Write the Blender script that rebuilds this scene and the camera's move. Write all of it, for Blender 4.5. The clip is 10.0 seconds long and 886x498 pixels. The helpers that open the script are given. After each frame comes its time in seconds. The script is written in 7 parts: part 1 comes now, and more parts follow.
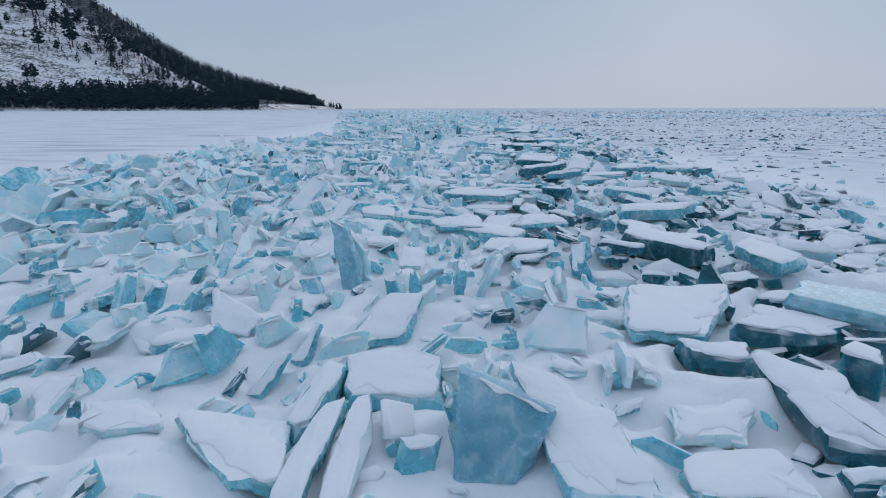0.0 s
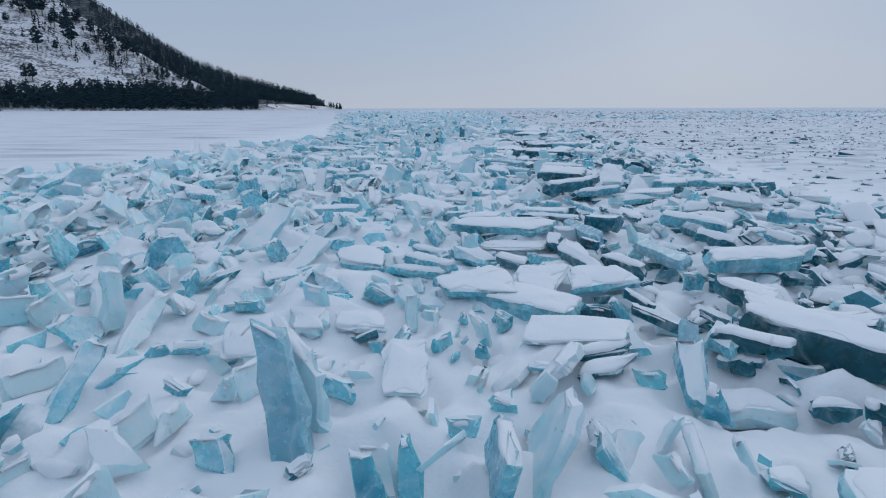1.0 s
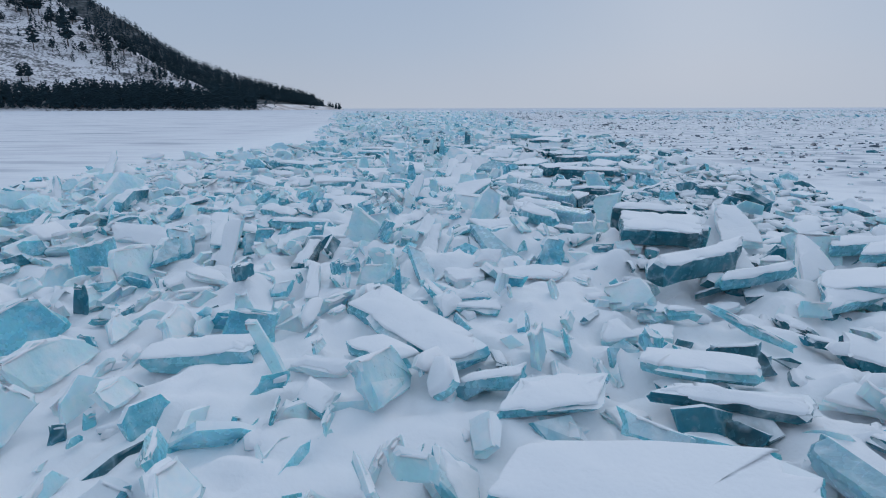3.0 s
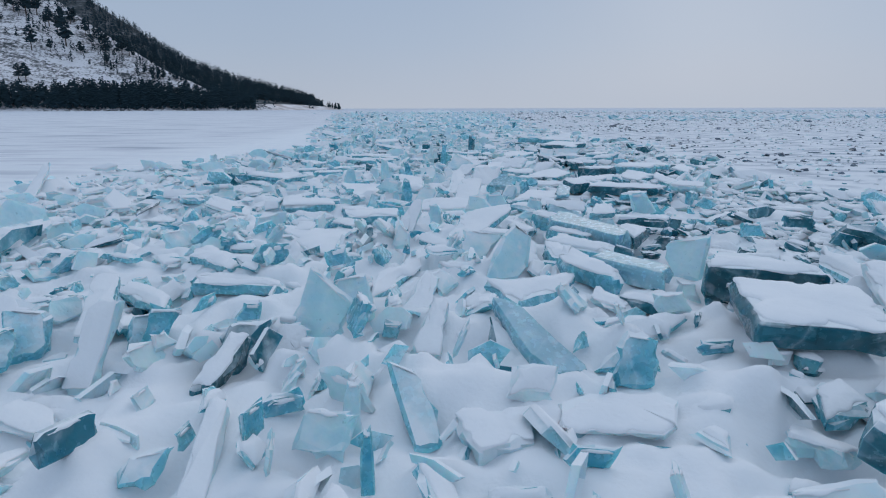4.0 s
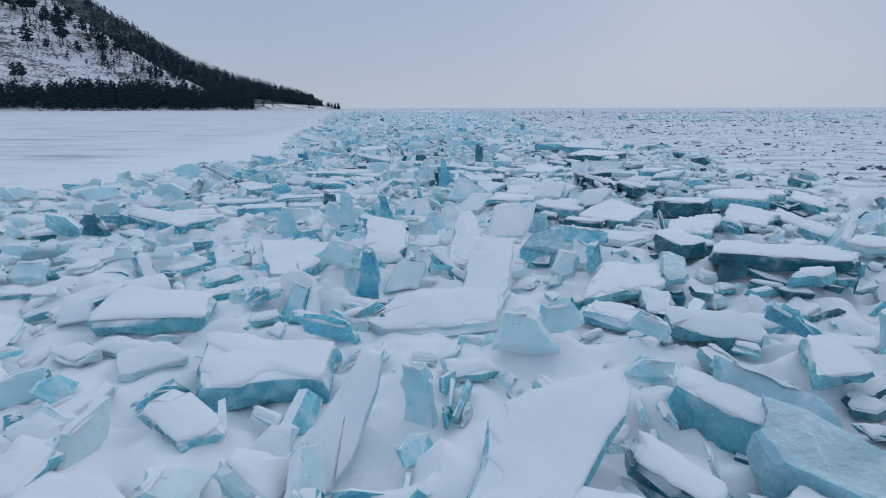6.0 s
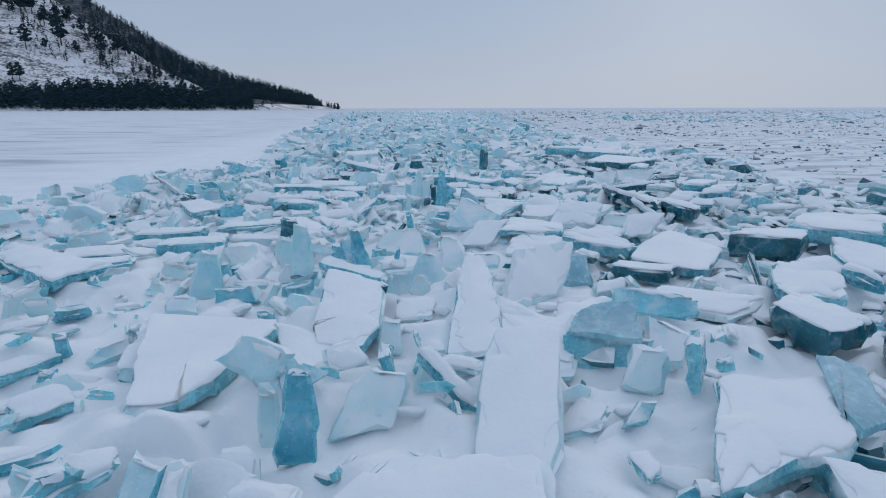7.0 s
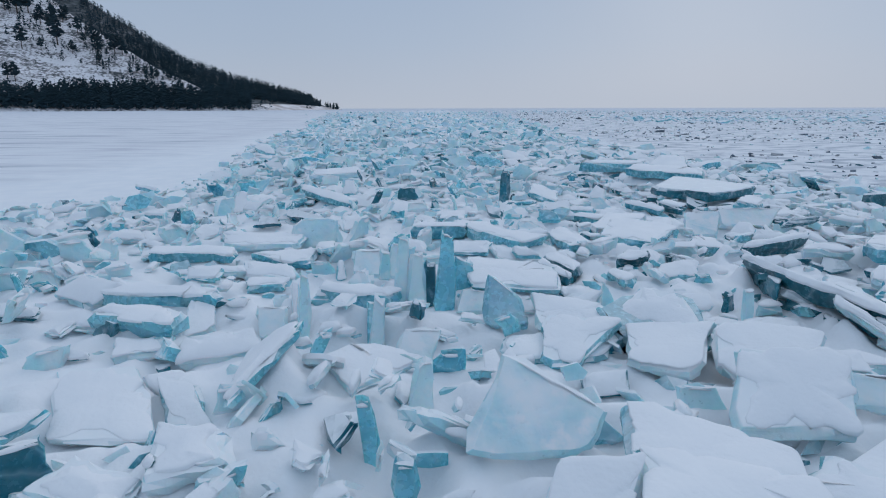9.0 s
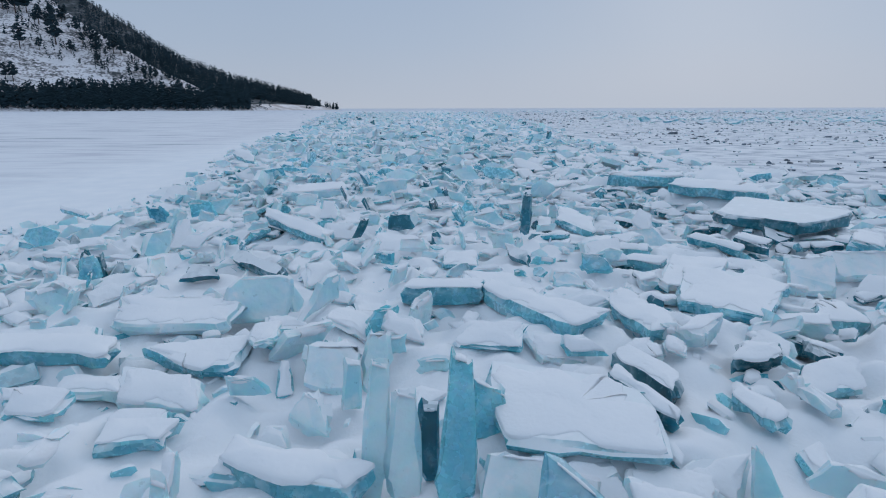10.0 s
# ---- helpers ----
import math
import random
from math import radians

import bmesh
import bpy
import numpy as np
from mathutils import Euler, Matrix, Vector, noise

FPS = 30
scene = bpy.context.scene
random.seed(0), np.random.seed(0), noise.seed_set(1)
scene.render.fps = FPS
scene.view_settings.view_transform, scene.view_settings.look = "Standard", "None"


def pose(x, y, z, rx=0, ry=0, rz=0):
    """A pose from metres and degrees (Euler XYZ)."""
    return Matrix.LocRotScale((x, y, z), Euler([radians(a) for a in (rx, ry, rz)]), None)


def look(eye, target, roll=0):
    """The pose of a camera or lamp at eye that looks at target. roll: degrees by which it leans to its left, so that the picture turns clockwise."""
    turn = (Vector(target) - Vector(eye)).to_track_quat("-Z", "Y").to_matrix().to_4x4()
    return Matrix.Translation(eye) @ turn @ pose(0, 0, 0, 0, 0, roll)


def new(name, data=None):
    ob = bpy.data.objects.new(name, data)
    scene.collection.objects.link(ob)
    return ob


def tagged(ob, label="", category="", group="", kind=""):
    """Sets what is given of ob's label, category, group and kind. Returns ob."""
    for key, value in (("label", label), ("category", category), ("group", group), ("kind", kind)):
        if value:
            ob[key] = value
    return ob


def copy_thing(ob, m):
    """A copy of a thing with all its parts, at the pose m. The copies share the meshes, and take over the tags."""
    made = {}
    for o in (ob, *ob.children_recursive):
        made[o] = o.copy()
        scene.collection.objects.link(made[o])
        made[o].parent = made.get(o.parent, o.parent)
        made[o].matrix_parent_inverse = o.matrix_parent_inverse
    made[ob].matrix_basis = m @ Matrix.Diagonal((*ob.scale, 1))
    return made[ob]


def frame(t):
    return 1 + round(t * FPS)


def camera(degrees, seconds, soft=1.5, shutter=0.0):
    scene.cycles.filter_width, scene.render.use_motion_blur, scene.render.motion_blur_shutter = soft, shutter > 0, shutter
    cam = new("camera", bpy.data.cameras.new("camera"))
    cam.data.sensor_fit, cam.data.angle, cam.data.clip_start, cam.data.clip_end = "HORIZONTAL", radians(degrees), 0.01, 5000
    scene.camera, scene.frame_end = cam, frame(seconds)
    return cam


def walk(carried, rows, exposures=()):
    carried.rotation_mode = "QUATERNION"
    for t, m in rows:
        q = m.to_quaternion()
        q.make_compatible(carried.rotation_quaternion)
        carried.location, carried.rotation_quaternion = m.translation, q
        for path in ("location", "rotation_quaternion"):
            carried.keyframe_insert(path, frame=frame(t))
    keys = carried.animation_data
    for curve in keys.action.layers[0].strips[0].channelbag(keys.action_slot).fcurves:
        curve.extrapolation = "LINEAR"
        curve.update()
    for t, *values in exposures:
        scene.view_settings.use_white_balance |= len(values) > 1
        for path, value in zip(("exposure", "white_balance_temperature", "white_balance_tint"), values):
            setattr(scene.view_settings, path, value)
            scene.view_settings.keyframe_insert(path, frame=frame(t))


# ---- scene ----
cam = camera(74.0, 10.0, soft=1.15)
PATH = [
    (0, (1.021, 1.970, 2.121), (1.037, 3.915, 1.655), -0.12),
    (0.5, (0.985, 3.595, 2.132), (1.000, 5.540, 1.666), -0.12),
    (1, (0.931, 5.239, 2.146), (0.946, 7.184, 1.680), -0.12),
    (1.5, (0.895, 6.902, 2.160), (0.910, 8.847, 1.694), -0.12),
    (2, (0.885, 8.550, 2.160), (0.901, 10.495, 1.694), -0.12),
    (2.5, (0.905, 10.225, 2.171), (0.920, 12.169, 1.705), -0.12),
    (4, (0.846, 15.321, 2.268), (0.862, 17.266, 1.802), -0.12),
    (4.5, (0.843, 17.026, 2.264), (0.858, 18.971, 1.798), -0.12),
    (5, (0.865, 18.739, 2.264), (0.881, 20.684, 1.798), -0.12),
    (5.5, (0.892, 20.416, 2.263), (0.907, 22.360, 1.797), -0.12),
    (7, (1.002, 25.265, 2.229), (1.017, 27.209, 1.763), -0.12),
    (7.5, (1.003, 26.860, 2.238), (1.018, 28.805, 1.772), -0.12),
    (8, (0.990, 28.445, 2.252), (1.006, 30.390, 1.786), -0.12),
    (8.5, (0.990, 30.023, 2.281), (1.005, 31.967, 1.815), -0.12),
    (9, (0.981, 31.594, 2.296), (0.997, 33.539, 1.830), -0.12),
    (9.5, (0.972, 33.173, 2.316), (0.988, 35.118, 1.850), -0.12),
    (10, (0.947, 34.755, 2.349), (0.963, 36.700, 1.883), -0.12),
]
walk(cam, [(t, look(eye, target, roll)) for t, eye, target, roll in PATH])

# ---- light: an overcast winter sky, a little brighter towards the low veiled sun ----
SUN_AZIMUTH, SUN_HEIGHT = 24.0, 16.0
world = bpy.data.worlds.new("sky")
scene.world = world
world.use_nodes = True
wt = world.node_tree
wt.nodes.clear()
w_out = wt.nodes.new("ShaderNodeOutputWorld")
w_bg = wt.nodes.new("ShaderNodeBackground")
w_add = wt.nodes.new("ShaderNodeMixShader")
w_add.inputs[0].default_value = 0.02
w_sky = wt.nodes.new("ShaderNodeTexSky")
w_sky.sky_type = "NISHITA"
w_sky.sun_disc = False
w_sky.sun_elevation = radians(SUN_HEIGHT)
w_sky.sun_rotation = radians(SUN_AZIMUTH)
w_sky.dust_density = 4.0
w_skybg = wt.nodes.new("ShaderNodeBackground")
w_skybg.inputs["Strength"].default_value = 0.06
wt.links.new(w_sky.outputs["Color"], w_skybg.inputs["Color"])
w_co = wt.nodes.new("ShaderNodeTexCoord")
w_sep = wt.nodes.new("ShaderNodeSeparateXYZ")
wt.links.new(w_co.outputs["Generated"], w_sep.inputs[0])
w_ramp = wt.nodes.new("ShaderNodeValToRGB")
w_ramp.color_ramp.elements[0].position = 0.0
w_ramp.color_ramp.elements[0].color = (0.435, 0.49, 0.585, 1)
w_ramp.color_ramp.elements[1].position = 1.0
w_ramp.color_ramp.elements[1].color = (0.53, 0.655, 0.815, 1)
e = w_ramp.color_ramp.elements.new(0.10)
e.color = (0.365, 0.45, 0.58, 1)
e = w_ramp.color_ramp.elements.new(0.30)
e.color = (0.28, 0.385, 0.55, 1)
wt.links.new(w_sep.outputs["Z"], w_ramp.inputs["Fac"])
w_dot = wt.nodes.new("ShaderNodeVectorMath")
w_dot.operation = "DOT_PRODUCT"
w_dot.inputs[1].default_value = (math.sin(radians(SUN_AZIMUTH)) * 0.96, math.cos(radians(SUN_AZIMUTH)) * 0.96, 0.28)
wt.links.new(w_co.outputs["Generated"], w_dot.inputs[0])
w_glow = wt.nodes.new("ShaderNodeMapRange")
w_glow.interpolation_type = "SMOOTHSTEP"
w_glow.inputs["From Min"].default_value = 0.68
w_glow.inputs["From Max"].default_value = 1.0
w_glow.inputs["To Min"].default_value = 0.96
w_glow.inputs["To Max"].default_value = 1.0
wt.links.new(w_dot.outputs["Value"], w_glow.inputs["Value"])
w_cloud = wt.nodes.new("ShaderNodeTexNoise")
w_cloud.inputs["Scale"].default_value = 2.2
w_cloud.inputs["Detail"].default_value = 3.0
wt.links.new(w_co.outputs["Generated"], w_cloud.inputs["Vector"])
w_cmap = wt.nodes.new("ShaderNodeMapRange")
w_cmap.inputs["To Min"].default_value = 1.03
w_cmap.inputs["To Max"].default_value = 1.13
wt.links.new(w_cloud.outputs["Fac"], w_cmap.inputs["Value"])
w_mul = wt.nodes.new("ShaderNodeMath")
w_mul.operation = "MULTIPLY"
wt.links.new(w_glow.outputs["Result"], w_mul.inputs[0])
wt.links.new(w_cmap.outputs["Result"], w_mul.inputs[1])
wt.links.new(w_ramp.outputs["Color"], w_bg.inputs["Color"])
wt.links.new(w_mul.outputs["Value"], w_bg.inputs["Strength"])
wt.links.new(w_bg.outputs[0], w_add.inputs[1])
wt.links.new(w_skybg.outputs[0], w_add.inputs[2])
wt.links.new(w_add.outputs[0], w_out.inputs["Surface"])

sun_data = bpy.data.lights.new("sun", "SUN")
sun_data.energy, sun_data.angle, sun_data.color = 0.45, radians(40), (1.0, 0.95, 0.92)
sun = new("sun", sun_data)
sun.matrix_world = look((60, 120, 70), (0, 0, 0))
scene.view_settings.exposure = 0.0


# ---- materials ----
def node(nt, kind, **values):
    n = nt.nodes.new(kind)
    for key, value in values.items():
        n.inputs[key.replace("_", " ")].default_value = value
    return n


def material(name):
    m = bpy.data.materials.new(name)
    m.use_nodes = True
    nt = m.node_tree
    return m, nt, nt.nodes["Principled BSDF"]


def world_noise(nt, scale, detail=4.0, stretch=(1, 1, 1)):
    co = nt.nodes.new("ShaderNodeNewGeometry")
    mp = node(nt, "ShaderNodeMapping", Scale=stretch)
    nt.links.new(co.outputs["Position"], mp.inputs["Vector"])
    n = node(nt, "ShaderNodeTexNoise", Scale=scale, Detail=detail)
    nt.links.new(mp.outputs["Vector"], n.inputs["Vector"])
    return n.outputs["Fac"]


def ramp(nt, fac, stops):
    r = nt.nodes.new("ShaderNodeValToRGB")
    els = r.color_ramp.elements
    els[0].position, els[0].color = stops[0][0], (*stops[0][1], 1)
    els[1].position, els[1].color = stops[-1][0], (*stops[-1][1], 1)
    for p, c in stops[1:-1]:
        els.new(p).color = (*c, 1)
    nt.links.new(fac, r.inputs["Fac"])
    return r.outputs["Color"]


def mix_color(nt, fac, a, b):
    m = nt.nodes.new("ShaderNodeMix")
    m.data_type = "RGBA"
    if isinstance(fac, float):
        m.inputs[0].default_value = fac
    else:
        nt.links.new(fac, m.inputs[0])
    for sock, v in ((m.inputs[6], a), (m.inputs[7], b)):
        if isinstance(v, tuple):
            sock.default_value = (*v, 1)
        else:
            nt.links.new(v, sock)
    return m.outputs[2]


def math_node(nt, op, a, b):
    m = nt.nodes.new("ShaderNodeMath")
    m.operation = op
    for sock, v in ((m.inputs[0], a), (m.inputs[1], b)):
        if isinstance(v, (int, float)):
            sock.default_value = v
        else:
            nt.links.new(v, sock)
    return m.outputs[0]


def bump(nt, height, strength, distance, bsdf):
    b = node(nt, "ShaderNodeBump", Strength=strength, Distance=distance)
    nt.links.new(height, b.inputs["Height"])
    nt.links.new(b.outputs["Normal"], bsdf.inputs["Normal"])


def snow_material(name, open_lake):
    m, nt, p = material(name)
    col = ramp(nt, world_noise(nt, 1.3), [(0.3, (0.82, 0.83, 0.862)), (0.7, (0.895, 0.89, 0.905))])
    if open_lake:
        # wind-scoured streaks of bare grey ice on the open lake, left of the ridge
        streak = world_noise(nt, 1.0, 6.0, (0.075, 0.36, 0.3))
        cut = ramp(nt, streak, [(0.57, (0, 0, 0)), (0.68, (1, 1, 1))])
        geo = nt.nodes.new("ShaderNodeNewGeometry")
        sep = nt.nodes.new("ShaderNodeSeparateXYZ")
        nt.links.new(geo.outputs["Position"], sep.inputs[0])
        side = node(nt, "ShaderNodeMapRange", From_Min=-11.0, From_Max=-17.0)
        nt.links.new(sep.outputs["X"], side.inputs["Value"])
        fac = math_node(nt, "MULTIPLY", math_node(nt, "MULTIPLY", cut, side.outputs["Result"]), 0.62)
        col = mix_color(nt, fac, col, (0.22, 0.27, 0.34))
        # thinner wind crust between the streaks
        crust = ramp(nt, world_noise(nt, 1.0, 7.0, (0.2, 1.0, 1.0)), [(0.46, (0.25, 0.25, 0.25)), (0.64, (1, 1, 1))])
        col = mix_color(nt, math_node(nt, "MULTIPLY", math_node(nt, "MULTIPLY", crust, side.outputs["Result"]), 0.60), col, (0.52, 0.51, 0.58))
        # beyond the ridge the snow is thin and broken by grey ice
        grit = ramp(nt, world_noise(nt, 0.9, 8.0, (0.7, 1.0, 1.0)), [(0.47, (0, 0, 0)), (0.60, (1, 1, 1))])
        right = node(nt, "ShaderNodeMapRange", From_Min=11.0, From_Max=14.0)
        nt.links.new(sep.outputs["X"], right.inputs["Value"])
        ahead = node(nt, "ShaderNodeMapRange", From_Min=20.0, From_Max=34.0)
        nt.links.new(sep.outputs["Y"], ahead.inputs["Value"])
        fac = math_node(nt, "MULTIPLY", math_node(nt, "MULTIPLY", right.outputs["Result"], ahead.outputs["Result"]), math_node(nt, "MULTIPLY", grit, 0.8))
        col = mix_color(nt, fac, col, (0.36, 0.40, 0.47))
        # and lies thin over grey ice everywhere on that side
        col = mix_color(nt, math_node(nt, "MULTIPLY", right.outputs["Result"], 0.25), col, (0.42, 0.47, 0.55))
        # haze and far rubble put into the colour: greyer blue towards the horizon
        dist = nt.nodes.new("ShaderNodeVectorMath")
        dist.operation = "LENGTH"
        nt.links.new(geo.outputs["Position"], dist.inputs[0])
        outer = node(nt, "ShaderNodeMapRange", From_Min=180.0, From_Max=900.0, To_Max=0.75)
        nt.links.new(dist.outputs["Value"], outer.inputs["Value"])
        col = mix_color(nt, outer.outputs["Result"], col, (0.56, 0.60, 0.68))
    nt.links.new(col, p.inputs["Base Color"])
    p.inputs["Roughness"].default_value = 0.75
    p.inputs["Specular IOR Level"].default_value = 0.2
    h = math_node(nt, "ADD", world_noise(nt, 3.5, 5.0), math_node(nt, "MULTIPLY", world_noise(nt, 30.0, 5.0), 0.35))
    bump(nt, h, 0.24, 0.06, p)
    return m


def ice_material(name, deep, light, clear, frost, rough, dust=0.95):
    """Lake ice: deep and light colour in clouds, partly clear, with wind-blown frost lying on what faces up."""
    m, nt, p = material(name)
    info = nt.nodes.new("ShaderNodeObjectInfo")
    geo = nt.nodes.new("ShaderNodeNewGeometry")
    cloud = world_noise(nt, 2.2, 5.0)
    fine = world_noise(nt, 14.0, 6.0)
    rnd = math_node(nt, "ADD", info.outputs["Random"], geo.outputs["Random Per Island"])
    rnd = math_node(nt, "FRACT", rnd, 0.0)
    f = math_node(nt, "ADD", math_node(nt, "MULTIPLY", cloud, 1.35), math_node(nt, "MULTIPLY", rnd, 0.42))
    f = math_node(nt, "SUBTRACT", math_node(nt, "ADD", f, math_node(nt, "MULTIPLY", fine, 0.22)), 0.50)
    col = ramp(nt, f, [(0.15, deep), (0.75, light)])
    # frost and snow dust
    sep = nt.nodes.new("ShaderNodeSeparateXYZ")
    nt.links.new(geo.outputs["Normal"], sep.inputs[0])
    drift = math_node(nt, "MULTIPLY", math_node(nt, "SUBTRACT", world_noise(nt, 3.2, 6.0), 0.5), 0.9)
    up = node(nt, "ShaderNodeMapRange", From_Min=0.50, From_Max=0.82)
    nt.links.new(math_node(nt, "ADD", sep.outputs["Z"], drift), up.inputs["Value"])
    soft = ramp(nt, world_noise(nt, 2.4, 6.0), [(0.56 - frost * 0.3, (0, 0, 0)), (0.80 - frost * 0.2, (1, 1, 1))])
    stuck = ramp(nt, world_noise(nt, 5.5, 9.0), [(0.58, (0, 0, 0)), (0.74, (1, 1, 1))])
    patch = math_node(nt, "MAXIMUM", soft, math_node(nt, "MULTIPLY", stuck, 1.6))
    fac = math_node(nt, "ADD", math_node(nt, "MULTIPLY", up.outputs["Result"], dust), math_node(nt, "MULTIPLY", patch, 0.1 + 1.6 * frost))
    fac = math_node(nt, "MINIMUM", fac, 1.0)
    # healed cracks and trapped air
    geo2 = nt.nodes.new("ShaderNodeNewGeometry")
    warp = nt.nodes.new("ShaderNodeMix")
    warp.data_type = "VECTOR"
    warp.inputs[0].default_value = 0.25
    nz = node(nt, "ShaderNodeTexNoise", Scale=3.0, Detail=3.0)
    nt.links.new(geo2.outputs["Position"], nz.inputs["Vector"])
    nt.links.new(geo2.outputs["Position"], warp.inputs[4])
    nt.links.new(nz.outputs["Color"], warp.inputs[5])
    vor = node(nt, "ShaderNodeTexVoronoi", Scale=1.7)
    vor.feature = "DISTANCE_TO_EDGE"
    nt.links.new(warp.outputs[1], vor.inputs["Vector"])
    crack = ramp(nt, vor.outputs["Distance"], [(0.0, (1, 1, 1)), (0.018, (0.35, 0.35, 0.35)), (0.05, (0, 0, 0))])
    air = ramp(nt, world_noise(nt, 4.0, 6.0, (1, 1, 2.2)), [(0.42, (0, 0, 0)), (0.85, (1, 1, 1))])
    white = math_node(nt, "ADD", math_node(nt, "MULTIPLY", crack, 0.34), math_node(nt, "MULTIPLY", air, 0.45))
    col = mix_color(nt, white, col, light)
    col = mix_color(nt, math_node(nt, "MULTIPLY", crack, 0.25), col, (0.75, 0.88, 0.92))
    nt.links.new(col, p.inputs["Base Color"])
    nt.links.new(ramp(nt, fine, [(0.3, (rough, rough, rough)), (0.8, (rough + 0.3, rough + 0.3, rough + 0.3))]), p.inputs["Roughness"])
    p.inputs["IOR"].default_value = 1.31
    p.inputs["Transmission Weight"].default_value = clear
    p.inputs["Subsurface Weight"].default_value = 0.5
    p.inputs["Subsurface Radius"].default_value = (0.2, 0.7, 0.9)
    p.inputs["Subsurface Scale"].default_value = 0.2
    h = math_node(nt, "ADD", world_noise(nt, 2.6, 5.0), math_node(nt, "MULTIPLY", fine, 0.3))
    bump(nt, h, 0.8, 0.045, p)
    p.inputs["Coat Weight"].default_value = 0.25
    p.inputs["Coat Roughness"].default_value = 0.08
    snow = node(nt, "ShaderNodeBsdfPrincipled", Base_Color=(0.85, 0.865, 0.885, 1), Roughness=0.8)
    mix = nt.nodes.new("ShaderNodeMixShader")
    nt.links.new(fac, mix.inputs[0])
    nt.links.new(p.outputs[0], mix.inputs[1])
    nt.links.new(snow.outputs[0], mix.inputs[2])
    nt.links.new(mix.outputs[0], nt.nodes["Material Output"].inputs["Surface"])
    return m


SNOW = snow_material("packed_snow", False)
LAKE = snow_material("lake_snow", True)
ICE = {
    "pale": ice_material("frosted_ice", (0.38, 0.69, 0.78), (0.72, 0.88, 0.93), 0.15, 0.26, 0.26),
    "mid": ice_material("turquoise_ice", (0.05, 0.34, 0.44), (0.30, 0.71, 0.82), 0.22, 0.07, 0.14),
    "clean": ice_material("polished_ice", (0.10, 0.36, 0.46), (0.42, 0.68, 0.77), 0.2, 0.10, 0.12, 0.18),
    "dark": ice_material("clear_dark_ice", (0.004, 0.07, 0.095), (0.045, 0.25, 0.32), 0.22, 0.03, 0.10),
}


def plain_material(name, stops, scale, rough, relief=0.0, stretch=(1, 1, 1)):
    m, nt, p = material(name)
    n = world_noise(nt, scale, 6.0, stretch)
    nt.links.new(ramp(nt, n, stops), p.inputs["Base Color"])
    p.inputs["Roughness"].default_value = rough
    if relief:
        bump(nt, n, 0.5, relief, p)
    return m


NEEDLES = plain_material("pine_needles", [(0.3, (0.003, 0.021, 0.031)), (0.7, (0.013, 0.042, 0.056))], 0.35, 0.9)
FROSTED_NEEDLES = plain_material("frosted_needles", [(0.38, (0.004, 0.022, 0.034)), (0.68, (0.026, 0.062, 0.084))], 0.22, 0.9)
BARK = plain_material("pine_bark", [(0.3, (0.06, 0.045, 0.04)), (0.7, (0.13, 0.095, 0.08))], 1.5, 0.95)
DEBRIS = plain_material("grey_ice", [(0.35, (0.03, 0.05, 0.075)), (0.65, (0.16, 0.22, 0.28))], 0.8, 0.5)


def hill_material():
    m, nt, p = material("snowy_hillside")
    big = world_noise(nt, 0.02, 4.0, (1, 1, 1))
    rock = world_noise(nt, 0.33, 9.0, (1.0, 1.0, 0.9))
    # gullies and scree run slanting down the slope
    geo = nt.nodes.new("ShaderNodeNewGeometry")
    turn = nt.nodes.new("ShaderNodeMapping")
    turn.inputs["Rotation"].default_value = (0, radians(-38), 0)
    turn.inputs["Scale"].default_value = (0.16, 0.5, 1.0)
    nt.links.new(geo.outputs["Position"], turn.inputs["Vector"])
    lines = node(nt, "ShaderNodeTexNoise", Scale=0.13, Detail=6.0, Roughness=0.6)
    nt.links.new(turn.outputs[0], lines.inputs["Vector"])
    f = math_node(nt, "ADD", math_node(nt, "MULTIPLY", rock, 0.6), math_node(nt, "MULTIPLY", big, 0.35))
    f = math_node(nt, "ADD", f, math_node(nt, "MULTIPLY", lines.outputs["Fac"], 0.55))
    col = ramp(nt, f, [(0.715, (0.79, 0.765, 0.79)), (0.78, (0.38, 0.355, 0.365)), (0.86, (0.055, 0.065, 0.07))])
    nt.links.new(col, p.inputs["Base Color"])
    p.inputs["Roughness"].default_value = 0.9
    bump(nt, rock, 0.6, 2.0, p)
    return m


HILL = hill_material()
FOREST_FLOOR = plain_material("forest_floor", [(0.45, (0.03, 0.04, 0.045)), (0.80, (0.22, 0.23, 0.25))], 0.10, 0.95)
SHORE = plain_material("frosty_grass", [(0.35, (0.50, 0.42, 0.40)), (0.62, (0.84, 0.79, 0.79))], 0.06, 0.95)


# ---- meshes ----
def mesh_of(name, verts, faces, mats, index=None, smooth=None):
    me = bpy.data.meshes.new(name)
    me.from_pydata([tuple(v) for v in verts], [], faces)
    for m in mats:
        me.materials.append(m)
    if index is not None:
        me.polygons.foreach_set("material_index", np.array(index, dtype=np.int32))
    if smooth is not None:
        me.polygons.foreach_set("use_smooth", np.array(smooth, dtype=bool))
    me.update()
    return me


def part(name, me, parent, label=""):
    ob = new(name, me)
    ob.parent = parent
    return tagged(ob, label) if label else ob


